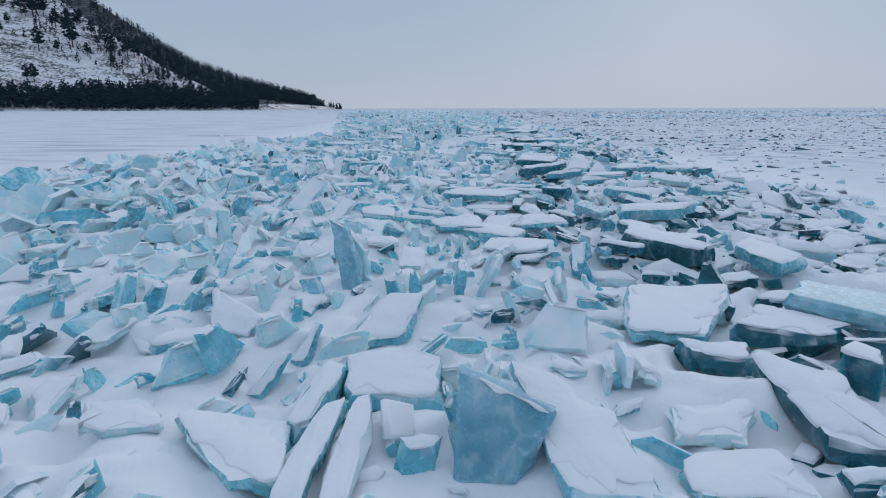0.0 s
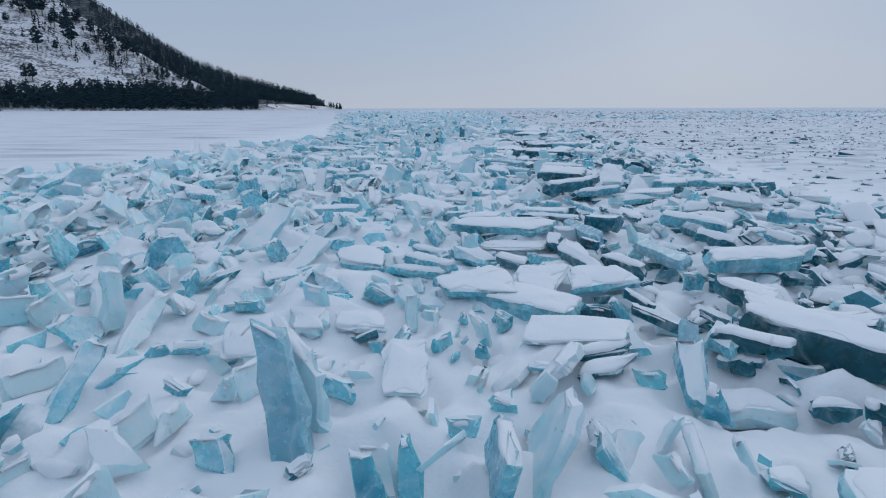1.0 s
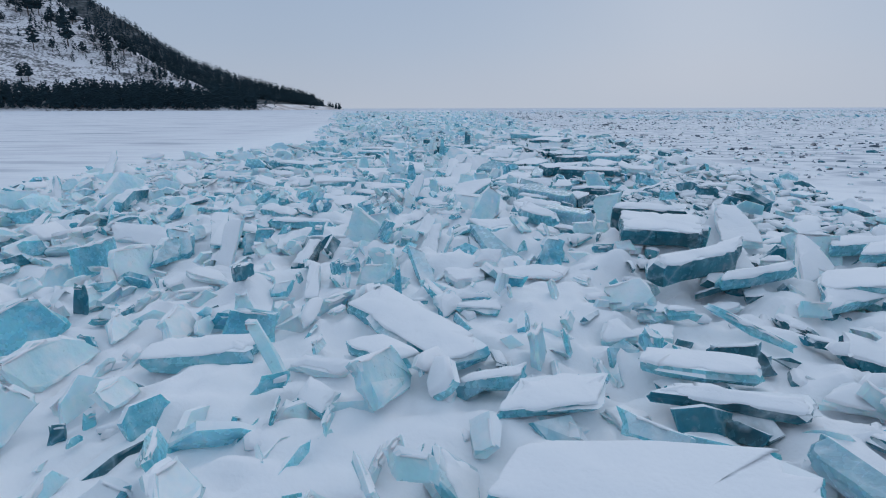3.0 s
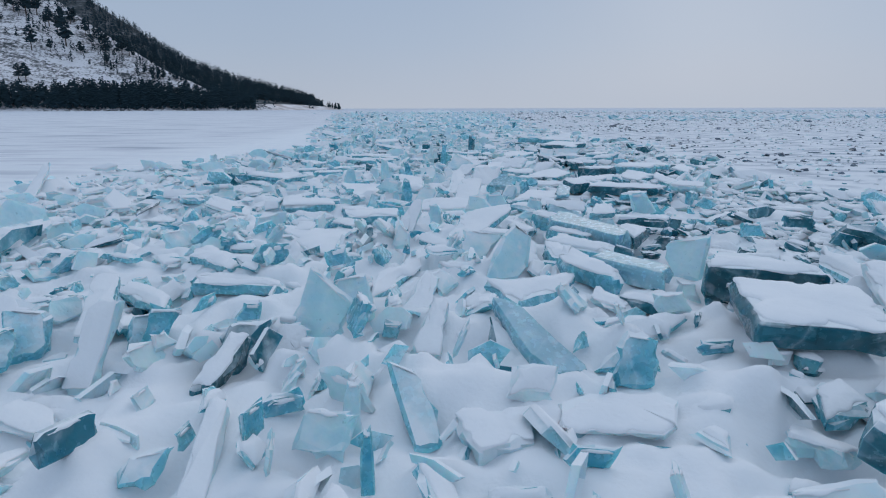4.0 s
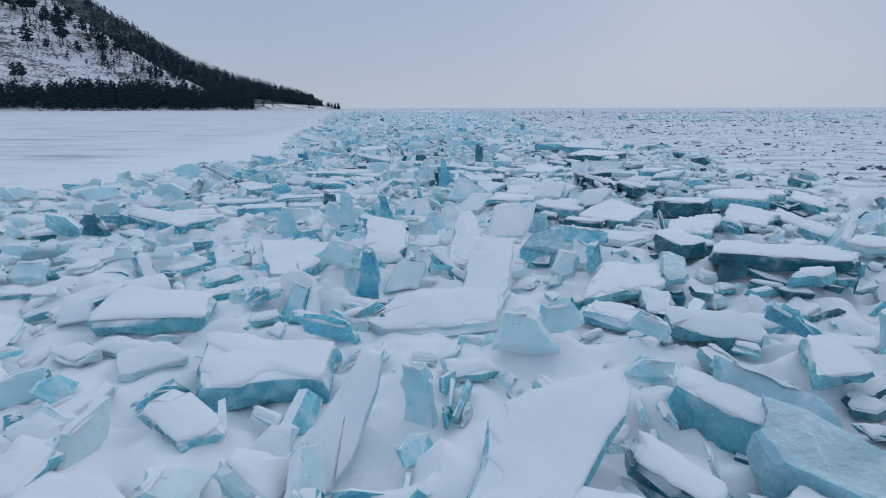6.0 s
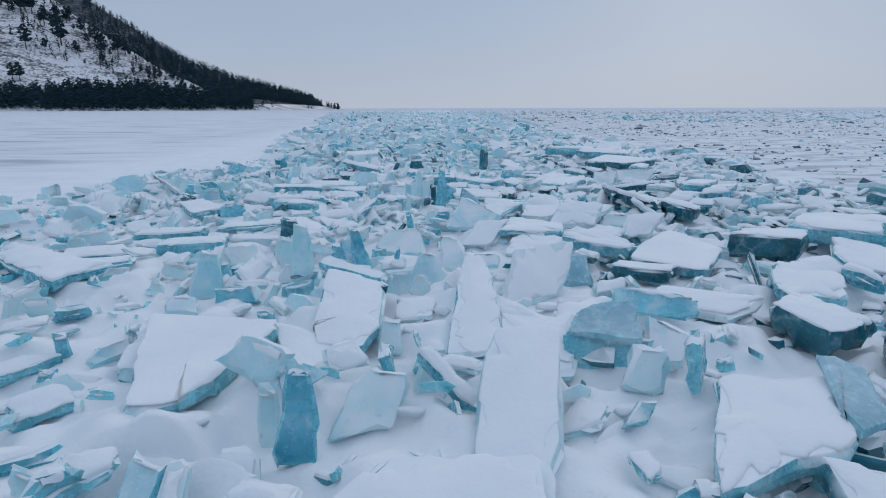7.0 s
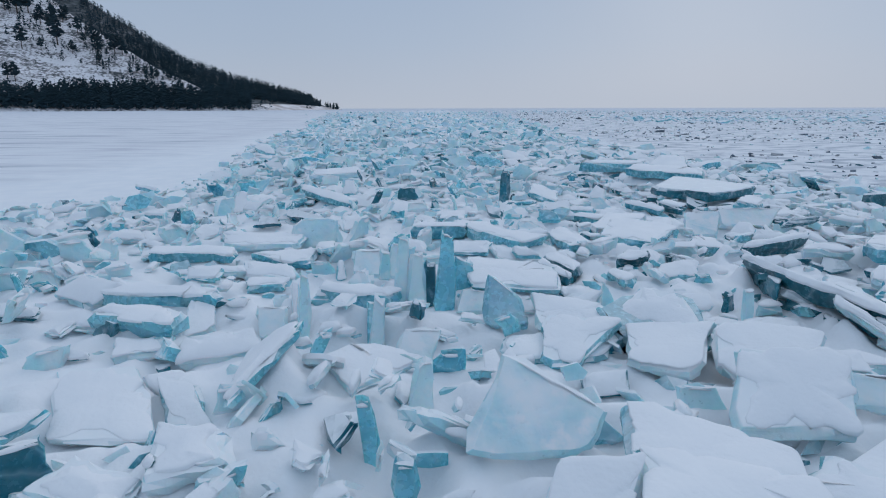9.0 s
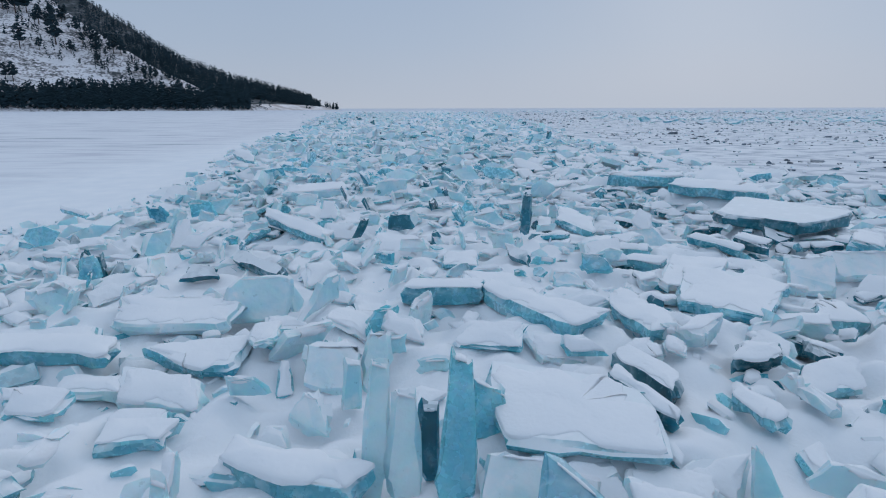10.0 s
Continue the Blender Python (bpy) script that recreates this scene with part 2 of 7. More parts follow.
def rough_outline(rng, corners, cuts, rough):
    """The broken outline of a plate: mostly straight fractures, here a corner knocked off, there a bite out of an edge."""
    pts = []
    n = len(corners)
    size = max((corners[0] - corners[2]).length, (corners[1] - corners[3]).length) if n > 3 else 1.0
    for i in range(n):
        a, b, c = corners[i - 1], corners[i], corners[(i + 1) % n]
        chop = rng.uniform(0.02, 0.07) if rng.random() < 0.65 else rng.uniform(0.1, 0.3)
        pts.append(b.lerp(a, chop * rng.uniform(0.4, 1.0)))
        pts.append(b.lerp(c, chop * rng.uniform(0.4, 1.0)))
        d = (c - b).normalized()
        bow = rng.uniform(-0.5, 0.8) * rough * size
        for k in range(cuts):
            f = (k + 1.0) / (cuts + 1)
            q = b.lerp(c, min(0.93, max(0.07, f + rng.uniform(-0.1, 0.1))))
            pts.append(q + Vector((d.y, -d.x)) * (bow * 4 * f * (1 - f) + rng.uniform(-0.5, 0.5) * rough * size))
    return pts


def slab_mesh(rng, pts, thick):
    """A plate of ice: top, chipped upper edge, broken side wall, bottom. The top lies at z = 0."""
    n = len(pts)
    mid = sum(pts, Vector((0, 0))) / n
    rings = []
    chip = min(0.035, thick * 0.25)
    lean = [rng.gauss(0, 0.22) * thick for p in pts]
    lean = [(lean[i - 1] + lean[i] + lean[(i + 1) % n]) / 2 for i in range(n)]
    for k, (z, grow, jit) in enumerate(((0, -chip * 0.8, 0.02), (-chip, 0, 0.01), (-thick * 0.5, 0.015, 0.03), (-thick, -0.02, 0.03))):
        ring = []
        for i, p in enumerate(pts):
            d = (p - mid)
            ln = max(d.length, 1e-4)
            q = mid + d * (1 + (grow + rng.uniform(-jit, jit) + lean[i] * k / 3) / max(ln, 0.1))
            ring.append((q.x, q.y, z + (rng.uniform(-0.18, 0.18) * thick if k > 1 else rng.uniform(-0.3, 0.1) * chip)))
        rings.append(ring)
    verts = [v for r in rings for v in r]
    faces = [list(range(n))]
    for k in range(3):
        for i in range(n):
            j = (i + 1) % n
            faces.append([k * n + i, (k + 1) * n + i, (k + 1) * n + j, k * n + j])
    faces.append([3 * n + i for i in reversed(range(n))])
    return verts, faces


def cap_mesh(rng, pts, depth, coarse=70):
    """Snow lying on a plate: a ragged rim that here reaches the edge and there is blown back, an uneven top."""
    n0 = len(pts)
    mid = sum(pts, Vector((0, 0))) / n0
    hx = max(abs(p.x - mid.x) for p in pts)
    hy = max(abs(p.y - mid.y) for p in pts)
    half = min(hx, hy)
    room = min(1.0, half / 0.28)
    around = sum((pts[i] - pts[i - 1]).length for i in range(n0))
    step = max(0.04, around / coarse)
    fine = []
    for i in range(n0):
        a, b = pts[i], pts[(i + 1) % n0]
        k = max(1, round((b - a).length / step))
        fine += [a.lerp(b, q / k) for q in range(k)]
    n = len(fine)
    sd = rng.uniform(0, 50)
    bare = rng.uniform(-0.06, 0.06)
    spine = []
    for p in fine:
        sx, sy = max(0.0, hx - half) * 0.8, max(0.0, hy - half) * 0.8
        spine.append(Vector((mid.x + max(-sx, min(sx, p.x - mid.x)), mid.y + max(-sy, min(sy, p.y - mid.y)))))
    verts, faces = [], []
    rim = []
    for f, z in ((0.0, -0.6), (0.003, 0.12), (0.014, 0.40), (0.045, 0.68), (0.12, 0.90), (-0.60, 1.12), (-0.30, 1.2), (-0.001, 1.22)):
        for idx, p in enumerate(fine):
            d = spine[idx] - p
            ln = max(d.length, 1e-3)
            w = noise.noise((p.x * 3.1 + sd, p.y * 3.1, 1.0))
            w2 = noise.noise((p.x * 9.0 + sd, p.y * 9.0, 5.0))
            if f >= 0:
                eat = max(0.0, w * 0.24 + w2 * 0.10 + bare)
                q = p + d * min(0.45 + 2.5 * f, (f + eat) * room / ln)
                if f == 0.12:
                    rim.append(q)
            else:
                q = spine[idx].lerp(rim[idx], -f)
            thick = depth * (1.0 + 0.8 * noise.noise((q.x * 1.7 + sd, q.y * 1.7, 9.0)) + 0.4 * noise.noise((q.x * 5.0 + sd, q.y * 5.0, 4.0)))
            hang = -0.006 if w > -0.1 else -0.008 - 0.03 * max(0.0, -w - w2 * 0.5)
            verts.append((q.x, q.y, hang if z < 0 else max(0.004, thick * z)))
    for k in range(7):
        for i in range(n):
            j = (i + 1) % n
            faces.append([k * n + i, k * n + j, (k + 1) * n + j, (k + 1) * n + i])
    return verts, faces


def crust_mesh(rng, corners, thick):
    """Snow caught on the upper edge of a plate that stands or leans: a soft uneven roll."""
    a, b = corners[3], corners[2]
    f0, f1 = rng.uniform(0.04, 0.25), rng.uniform(0.65, 0.96)
    verts, faces = [], []
    n, sd = 15, rng.uniform(0, 40)
    span = (b - a).length
    k0 = min(1.0, span / 0.9)
    tall = rng.uniform(0.012, 0.026) * (0.4 + 0.6 * k0)
    for k in range(n):
        f = k / (n - 1)
        p = a.lerp(b, f0 + (f1 - f0) * f)
        end = min(1.0, 3.5 * f * (1 - f) + 0.05) ** 0.5
        s = f * span * 5.0
        h = tall * end * (0.75 + 0.9 * noise.noise((s + sd, 1.0, 0.0)))
        w = 0.5 * thick + 0.014 * end * (0.3 + noise.noise((s + sd, 7.0, 0.0)))
        down = 0.012 + 0.07 * k0 * end * max(0.0, 0.1 + noise.noise((s + sd, 3.0, 0.0)))
        for q, g, d in ((1.0, 0.0, down), (1.08, 0.25, 0.015), (0.8, 0.75, 0.0), (0.3, 1.0, 0.0), (-0.3, 1.0, 0.0), (-0.8, 0.75, 0.0), (-1.08, 0.25, 0.015), (-1.0, 0.0, 0.05)):
            verts.append((p.x, p.y - 0.012 + h * g - d, -0.5 * thick + q * w))
    for k in range(n - 1):
        for i in range(7):
            faces.append([k * 8 + i, k * 8 + i + 1, k * 8 + i + 9, k * 8 + i + 8])
    e = (n - 1) * 8
    faces += [list(range(8)), [e + i for i in reversed(range(8))]]
    return verts, faces


SLABS = []
BULK = {"verts": [], "faces": [], "index": [], "smooth": []}
TONES = ("pale", "mid", "dark", "snow", "clean")


def gather(m, verts, faces, mat, smooth):
    """Adds a piece to the joined mesh of the many lesser plates."""
    b = len(BULK["verts"])
    BULK["verts"].extend((m @ Vector(v))[:] for v in verts)
    BULK["faces"].extend([b + i for i in f] for f in faces)
    BULK["index"].extend([mat] * len(faces))
    BULK["smooth"].extend([smooth] * len(faces))


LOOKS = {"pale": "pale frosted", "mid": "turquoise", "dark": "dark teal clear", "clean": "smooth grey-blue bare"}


def ice_slab(x, y, z, length, width, thick, rx, ry, rz, skew=0.0, taper=1.0, tone="mid", cap=None, loose=False, slant=0.0):
    """One plate of broken lake ice; x, y, z is the middle of its upper face."""
    rng = random.Random(int(x * 977 + y * 131 + length * 57))
    hl, hw = length / 2, width / 2
    corners = [Vector((-hl - skew / 2, -hw)), Vector((hl - skew / 2, -hw)),
               Vector((hl * taper + skew / 2, hw + slant)), Vector((-hl * taper + skew / 2, hw - slant))]
    pts = rough_outline(rng, corners, 1 if length * width < 0.08 else 3, 0.03)
    m = pose(x, y, z, rx, ry, rz)
    slope = m.to_3x3().col[2].z
    upright = slope < 0.5
    name = "ice_shard" if upright else "ice_floe"
    stance = "standing on edge" if slope < 0.35 else "leaning steeply" if upright else \
        "tilted on rubble" if slope < 0.88 else "lying flat"
    snowy = slope > {"pale": 0.72, "mid": 0.68, "dark": 0.82, "clean": 2.0}[tone]
    if cap is not None:
        snowy = cap
    big = "large " if length * width > 1.6 else "small " if length * width < 0.18 else ""
    label = f"{big}{LOOKS[tone]} ice {'shard' if upright else 'floe'} {stance}" + (", topped with snow" if snowy else ", mostly bare")
    depth = rng.uniform(0.010, 0.024) + 0.007 * min(2.0, length)
    if snowy:
        m = m @ Matrix.Translation((0, 0, -depth))
    thick *= rng.uniform(0.9, 1.15) * (1.2 if x > 2.6 else 1.0) * (0.8 if upright else 1.0)
    verts, faces = slab_mesh(rng, pts, thick)
    SLABS.append((m, corners, thick, length, width, slope))
    if loose:
        gather(m, verts, faces, TONES.index(tone), False)
        if snowy:
            gather(m, *cap_mesh(rng, pts, depth, 34), 3, True)
        elif slope < 0.8:
            gather(m, *crust_mesh(rng, corners, thick), 3, True)
        return None
    thing = new(name)
    thing.matrix_world = m
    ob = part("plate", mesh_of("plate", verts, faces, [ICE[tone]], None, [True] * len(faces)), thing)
    # worn, melted edges
    edge = ob.modifiers.new("worn_edges", "BEVEL")
    edge.width = min(0.016, thick * 0.10)
    edge.segments = 2
    edge.limit_method = "ANGLE"
    edge.angle_limit = radians(24)
    edge.harden_normals = True
    tagged(thing, label, "ice shard" if upright else "ice floe", "broken ice of the pressure ridge")
    if snowy:
        cv, cf = cap_mesh(rng, pts, depth)
        part("snow_cap", mesh_of("snow_cap", cv, cf, [SNOW], None, [True] * len(cf)), thing, "soft white wind-packed snow")
    elif slope < 0.8:
        cv, cf = crust_mesh(rng, corners, thick)
        part("snow_crust", mesh_of("snow_crust", cv, cf, [SNOW], None, [True] * len(cf)), thing, "thin snow crust along the upper edge")
    return thing


# ---- the broken plates of the ridge, along the way ----
# slabs begin
ice_slab(1.34, 4.89, 0.35, 0.35, 0.52, 0.29, 65, 0, -1, 0.14, 1.58, "clean", False, False, -0.13)
ice_slab(1.83, 4.99, 0.35, 0.48, 0.94, 0.17, 12, 0, -11, -0.35, 1.19, "mid", True, False, -0.17)
ice_slab(3.28, 7.32, 0.30, 0.65, 1.44, 0.11, 0, 0, -10, 0.38, 1.64, "mid", True, False, 0.09)
ice_slab(4.60, 6.90, 0.51, 0.79, 0.56, 0.16, 3, 0, -53, -0.11, 0.94, "clean", False, False, 0.05)
ice_slab(4.04, 6.69, 0.36, 0.69, 0.49, 0.15, 2, 0, -30, 0.17, 1.05, "dark", True, False, -0.09)
ice_slab(3.47, 5.33, 0.36, 0.45, 0.86, 0.12, 8, 0, -31, -0.43, 1.36, "dark", True, False, -0.08)
ice_slab(4.21, 5.96, 0.33, 0.42, 0.28, 0.25, 65, 0, -63, -0.09, 0.86, "dark", False, False, 0.07)
ice_slab(3.20, 6.29, 0.30, 0.42, 0.30, 0.19, 0, 0, -19, -0.02, 1.25, "dark", True, False, 0.06)
ice_slab(5.10, 9.03, 0.42, 0.98, 0.42, 0.15, 5, 0, -86, -0.26, 1.05, "mid", True, False, 0.02)
ice_slab(4.16, 9.86, 0.41, 1.20, 0.48, 0.20, 2, 0, -55, -0.26, 1.22, "dark", True, False, -0.10)
ice_slab(0.61, 6.91, 0.35, 0.56, 0.54, 0.10, 22, 0, 28, 0.52, 0.57, "mid", True, False, -0.04)
ice_slab(0.70, 5.75, 0.35, 0.57, 0.52, 0.16, 10, 0, 2, 0.01, 1.27, "mid", True, False, 0.02)
ice_slab(0.31, 4.90, 0.31, 0.17, 0.82, 0.11, 8, 0, -1, 0.11, 0.75, "mid", True, False, 0.04)
ice_slab(0.52, 4.94, 0.31, 0.14, 0.90, 0.08, 8, 0, -1, 0.04, 0.89, "pale", True, False, 0.02)
ice_slab(0.23, 5.51, 0.35, 0.16, 0.69, 0.20, 8, 0, -1, 0.13, 0.87, "mid", True, False, -0.04)
ice_slab(-0.11, 4.96, 0.29, 0.26, 0.65, 0.09, 3, 0, 5, -0.28, 2.79, "mid", True, False, -0.10)
ice_slab(-0.84, 7.00, 0.33, 0.47, 0.31, 0.12, 32, 0, -32, -0.19, 1.94, "pale", True, False, -0.11)
ice_slab(-1.12, 6.77, 0.26, 0.58, 0.30, 0.13, 2, 0, 19, 0.06, 0.72, "mid", True, False, -0.03)
ice_slab(-1.98, 7.43, 0.34, 0.25, 0.38, 0.13, 78, 0, 80, 0.30, 0.58, "mid", False, False, -0.04)
ice_slab(-1.83, 7.67, 0.26, 0.17, 0.22, 0.11, 78, 0, 43, 0.10, 0.78, "mid", False, False, -0.02)
ice_slab(0.01, 8.72, 0.41, 0.39, 0.53, 0.13, 78, 0, -30, -0.12, 1.11, "pale", False, False, -0.15)
ice_slab(2.06, 6.60, 0.34, 0.53, 0.39, 0.10, 48, 0, -11, 0.08, 0.61, "pale", False, False, -0.02)
ice_slab(2.76, 5.33, 0.23, 0.41, 0.41, 0.07, 2, 0, -1, 0.21, 1.53, "pale", True, False, 0.04)
ice_slab(2.64, 4.71, 0.25, 0.65, 0.39, 0.07, 2, 0, -6, -0.02, 0.84, "mid", True, False, 0.05)
ice_slab(0.91, 4.91, 0.20, 0.21, 0.17, 0.13, 70, 0, 9, 0.04, 0.87, "mid", False, False, 0.00)
ice_slab(-1.02, 5.39, 0.25, 0.48, 0.38, 0.07, 2, 0, 9, -0.17, 0.83, "pale", True, False, -0.02)
ice_slab(-0.03, 8.45, 0.47, 0.24, 0.82, 0.20, 65, 0, -1, -0.20, 0.95, "clean", False, False, -0.06)
ice_slab(-2.11, 10.53, 0.40, 0.30, 0.53, 0.11, 76, 0, 74, 0.16, 0.59, "pale", False, False, -0.03)
ice_slab(-1.72, 10.32, 0.27, 0.50, 0.28, 0.11, 58, 0, 85, 0.78, 0.64, "pale", False, False, -0.01)
ice_slab(-1.63, 9.04, 0.29, 0.21, 0.44, 0.11, 52, 0, 58, 0.53, 0.59, "mid", False, False, -0.05)
ice_slab(-0.97, 8.28, 0.25, 0.31, 0.26, 0.08, 35, 0, 9, -0.17, 0.60, "pale", False, False, -0.02)
ice_slab(1.68, 11.12, 0.31, 1.49, 0.50, 0.16, 2, 0, -39, -0.02, 0.96, "mid", True, False, -0.00)
ice_slab(4.33, 10.09, 0.40, 0.86, 0.39, 0.22, 0, 0, -35, 0.13, 0.80, "dark", True, False, 0.11)
ice_slab(3.52, 9.72, 0.36, 0.57, 0.22, 0.11, 0, 0, -43, 0.02, 0.92, "dark", True, False, -0.00)
ice_slab(4.15, 11.08, 0.36, 0.77, 0.28, 0.15, 2, 0, -75, -0.13, 0.79, "dark", True, False, 0.06)
ice_slab(2.78, 9.19, 0.29, 0.19, 0.44, 0.12, 40, 0, -58, -0.34, 0.91, "mid", False, False, 0.04)
ice_slab(2.23, 9.44, 0.25, 0.36, 0.19, 0.06, 2, 0, 15, 0.23, 1.31, "dark", True, False, 0.01)
ice_slab(0.53, 8.04, 0.21, 0.16, 0.24, 0.09, 70, 0, -1, -0.07, 0.80, "mid", False, False, -0.01)
ice_slab(0.76, 8.03, 0.25, 0.13, 0.31, 0.08, 76, 0, -1, -0.03, 0.49, "mid", False, False, 0.01)
ice_slab(-0.43, 8.31, 0.19, 0.27, 0.17, 0.10, 60, 0, -24, -0.11, 0.91, "mid", False, False, 0.03)
ice_slab(0.68, 9.26, 0.29, 0.32, 0.62, 0.05, 8, 0, -7, -0.06, 0.94, "pale", True, False, -0.07)
ice_slab(0.15, 9.12, 0.21, 0.37, 0.14, 0.09, 58, 0, -33, -0.10, 0.97, "mid", False, False, -0.02)
ice_slab(1.33, 11.34, 0.37, 0.74, 0.66, 0.11, 3, 0, -9, -0.23, 1.00, "mid", True, False, 0.26)
ice_slab(2.08, 11.66, 0.32, 0.54, 0.68, 0.06, 3, 0, -56, -0.56, 0.79, "pale", True, False, 0.20)
ice_slab(2.73, 11.54, 0.36, 0.91, 0.54, 0.09, 3, 0, 23, 0.23, 0.61, "mid", True, False, -0.07)
ice_slab(-0.09, 12.78, 0.31, 0.71, 0.53, 0.12, 3, 0, -34, -0.45, 0.83, "mid", True, False, 0.10)
ice_slab(0.72, 12.15, 0.28, 0.83, 0.18, 0.10, 2, 0, -27, 0.17, 0.68, "mid", True, False, 0.08)
ice_slab(0.81, 12.28, 0.37, 0.69, 0.19, 0.12, 6, 0, -44, 0.05, 1.07, "mid", True, False, -0.03)
ice_slab(0.79, 12.78, 0.37, 0.51, 0.13, 0.10, 5, 0, -49, 0.02, 1.10, "mid", True, False, 0.01)
ice_slab(2.83, 12.99, 0.25, 1.34, 0.24, 0.17, 14, 0, -78, -0.06, 1.13, "dark", True, False, -0.11)
ice_slab(3.30, 12.42, 0.31, 0.70, 0.19, 0.14, 8, 0, -65, 0.03, 0.90, "dark", True, False, -0.05)
ice_slab(3.85, 12.77, 0.35, 1.06, 0.22, 0.12, 18, 0, -76, -0.16, 1.01, "clean", False, False, -0.01)
ice_slab(3.04, 13.37, 0.27, 0.27, 0.15, 0.11, 60, 0, -42, 0.01, 1.03, "dark", False, False, -0.02)
ice_slab(1.32, 12.72, 0.25, 0.60, 0.13, 0.09, 48, 0, -46, -0.11, 1.03, "mid", False, False, -0.05)
ice_slab(1.38, 13.38, 0.30, 0.29, 0.22, 0.09, 68, 0, -24, -0.04, 0.56, "pale", False, False, 0.02)
ice_slab(-0.30, 11.62, 0.22, 0.41, 0.21, 0.11, 45, 0, -23, -0.21, 1.05, "mid", False, False, -0.06)
ice_slab(-1.65, 13.93, 0.42, 0.54, 0.81, 0.13, 42, 0, 28, 0.72, 0.49, "pale", False, False, -0.06)
ice_slab(-0.79, 12.85, 0.30, 0.27, 0.56, 0.09, 32, 0, 19, 0.44, 0.82, "pale", False, False, -0.08)
ice_slab(-0.95, 11.98, 0.26, 0.42, 0.30, 0.08, 2, 0, 40, 0.09, 0.87, "mid", True, False, -0.10)
ice_slab(-3.48, 15.16, 0.42, 0.56, 0.55, 0.14, 52, 0, 48, 0.44, 0.59, "mid", False, False, -0.07)
ice_slab(1.87, 12.58, 0.30, 0.50, 0.21, 0.11, 2, 0, -49, -0.12, 0.91, "dark", True, False, 0.02)
ice_slab(-1.02, 11.44, 0.18, 0.20, 0.14, 0.09, 58, 0, 13, 0.01, 0.88, "pale", False, False, -0.01)
ice_slab(-1.83, 15.10, 0.29, 0.22, 0.38, 0.10, 60, 0, 69, 0.57, 0.87, "pale", False, False, -0.13)
ice_slab(-1.05, 16.48, 0.33, 0.86, 0.37, 0.16, 2, 0, 10, 0.07, 1.04, "mid", True, False, -0.02)
ice_slab(-0.44, 16.18, 0.36, 0.10, 0.49, 0.06, 60, 0, -1, -0.31, 1.08, "pale", False, False, -0.00)
ice_slab(0.62, 17.07, 0.34, 1.70, 0.51, 0.13, 4, 0, -56, -0.11, 1.16, "mid", True, False, -0.05)
ice_slab(0.42, 16.52, 0.29, 0.56, 0.26, 0.11, 3, 0, -39, 0.18, 1.01, "mid", True, False, -0.05)
ice_slab(1.31, 15.99, 0.30, 0.49, 0.17, 0.13, 2, 0, 16, 0.19, 0.89, "mid", True, False, 0.01)
ice_slab(1.72, 15.69, 0.31, 0.68, 0.42, 0.08, 2, 0, 9, 0.27, 1.01, "mid", True, False, -0.02)
ice_slab(2.21, 15.09, 0.30, 0.41, 0.13, 0.08, 48, 0, -39, -0.05, 1.16, "mid", False, False, -0.02)
ice_slab(1.98, 14.51, 0.39, 1.34, 0.72, 0.14, 2, 0, -21, 0.23, 1.17, "mid", True, False, 0.19)
ice_slab(3.18, 14.31, 0.33, 1.31, 0.18, 0.13, 20, 0, -81, -0.15, 0.97, "clean", False, False, 0.02)
ice_slab(3.55, 14.45, 0.48, 0.53, 0.28, 0.17, 1, 0, -28, 0.06, 0.94, "dark", False, False, 0.03)
ice_slab(2.62, 13.67, 0.30, 0.21, 0.31, 0.12, 18, 0, -41, -0.14, 0.98, "dark", True, False, 0.01)
ice_slab(2.91, 15.58, 0.32, 0.99, 0.25, 0.06, 1, 0, -20, 0.11, 0.92, "dark", True, False, 0.05)
ice_slab(2.92, 16.15, 0.32, 0.86, 0.33, 0.08, 1, 0, -17, 0.06, 0.97, "mid", True, False, 0.03)
ice_slab(4.37, 15.46, 0.35, 0.71, 0.22, 0.07, 3, 0, -90, -0.21, 0.91, "dark", True, False, -0.00)
ice_slab(0.58, 13.80, 0.18, 0.27, 0.13, 0.09, 62, 0, -10, -0.04, 0.47, "mid", False, False, -0.01)
ice_slab(-0.89, 14.46, 0.25, 0.26, 0.28, 0.09, 48, 0, 8, 0.27, 0.57, "mid", False, False, -0.03)
ice_slab(1.37, 13.85, 0.22, 0.21, 0.30, 0.07, 42, 0, -1, -0.06, 0.71, "pale", True, False, -0.02)
ice_slab(2.04, 13.79, 0.20, 0.99, 0.44, 0.05, 1, 0, -2, 0.20, 0.93, "pale", True, False, -0.00)
ice_slab(-1.51, 15.27, 0.21, 0.08, 0.12, 0.07, 80, 0, 43, 0.02, 0.97, "dark", False, False, -0.01)
ice_slab(-1.39, 15.42, 0.21, 0.07, 0.11, 0.07, 80, 0, 48, 0.02, 0.87, "mid", False, False, -0.00)
ice_slab(-0.69, 15.17, 0.22, 0.11, 0.14, 0.08, 70, 0, 38, 0.08, 0.93, "mid", False, False, -0.01)
ice_slab(-0.75, 13.80, 0.23, 0.24, 0.39, 0.07, 10, 0, -1, 0.48, 0.85, "mid", False, False, -0.00)
ice_slab(-2.01, 19.84, 0.41, 0.24, 0.74, 0.13, 52, 0, 4, 0.08, 0.88, "pale", True, False, -0.00)
ice_slab(-2.86, 20.29, 0.32, 0.35, 0.45, 0.14, 50, 0, 42, 0.08, 0.90, "mid", False, False, -0.06)
ice_slab(-2.35, 21.44, 0.34, 1.02, 0.23, 0.11, 8, 0, -39, -0.22, 0.87, "mid", True, False, 0.01)
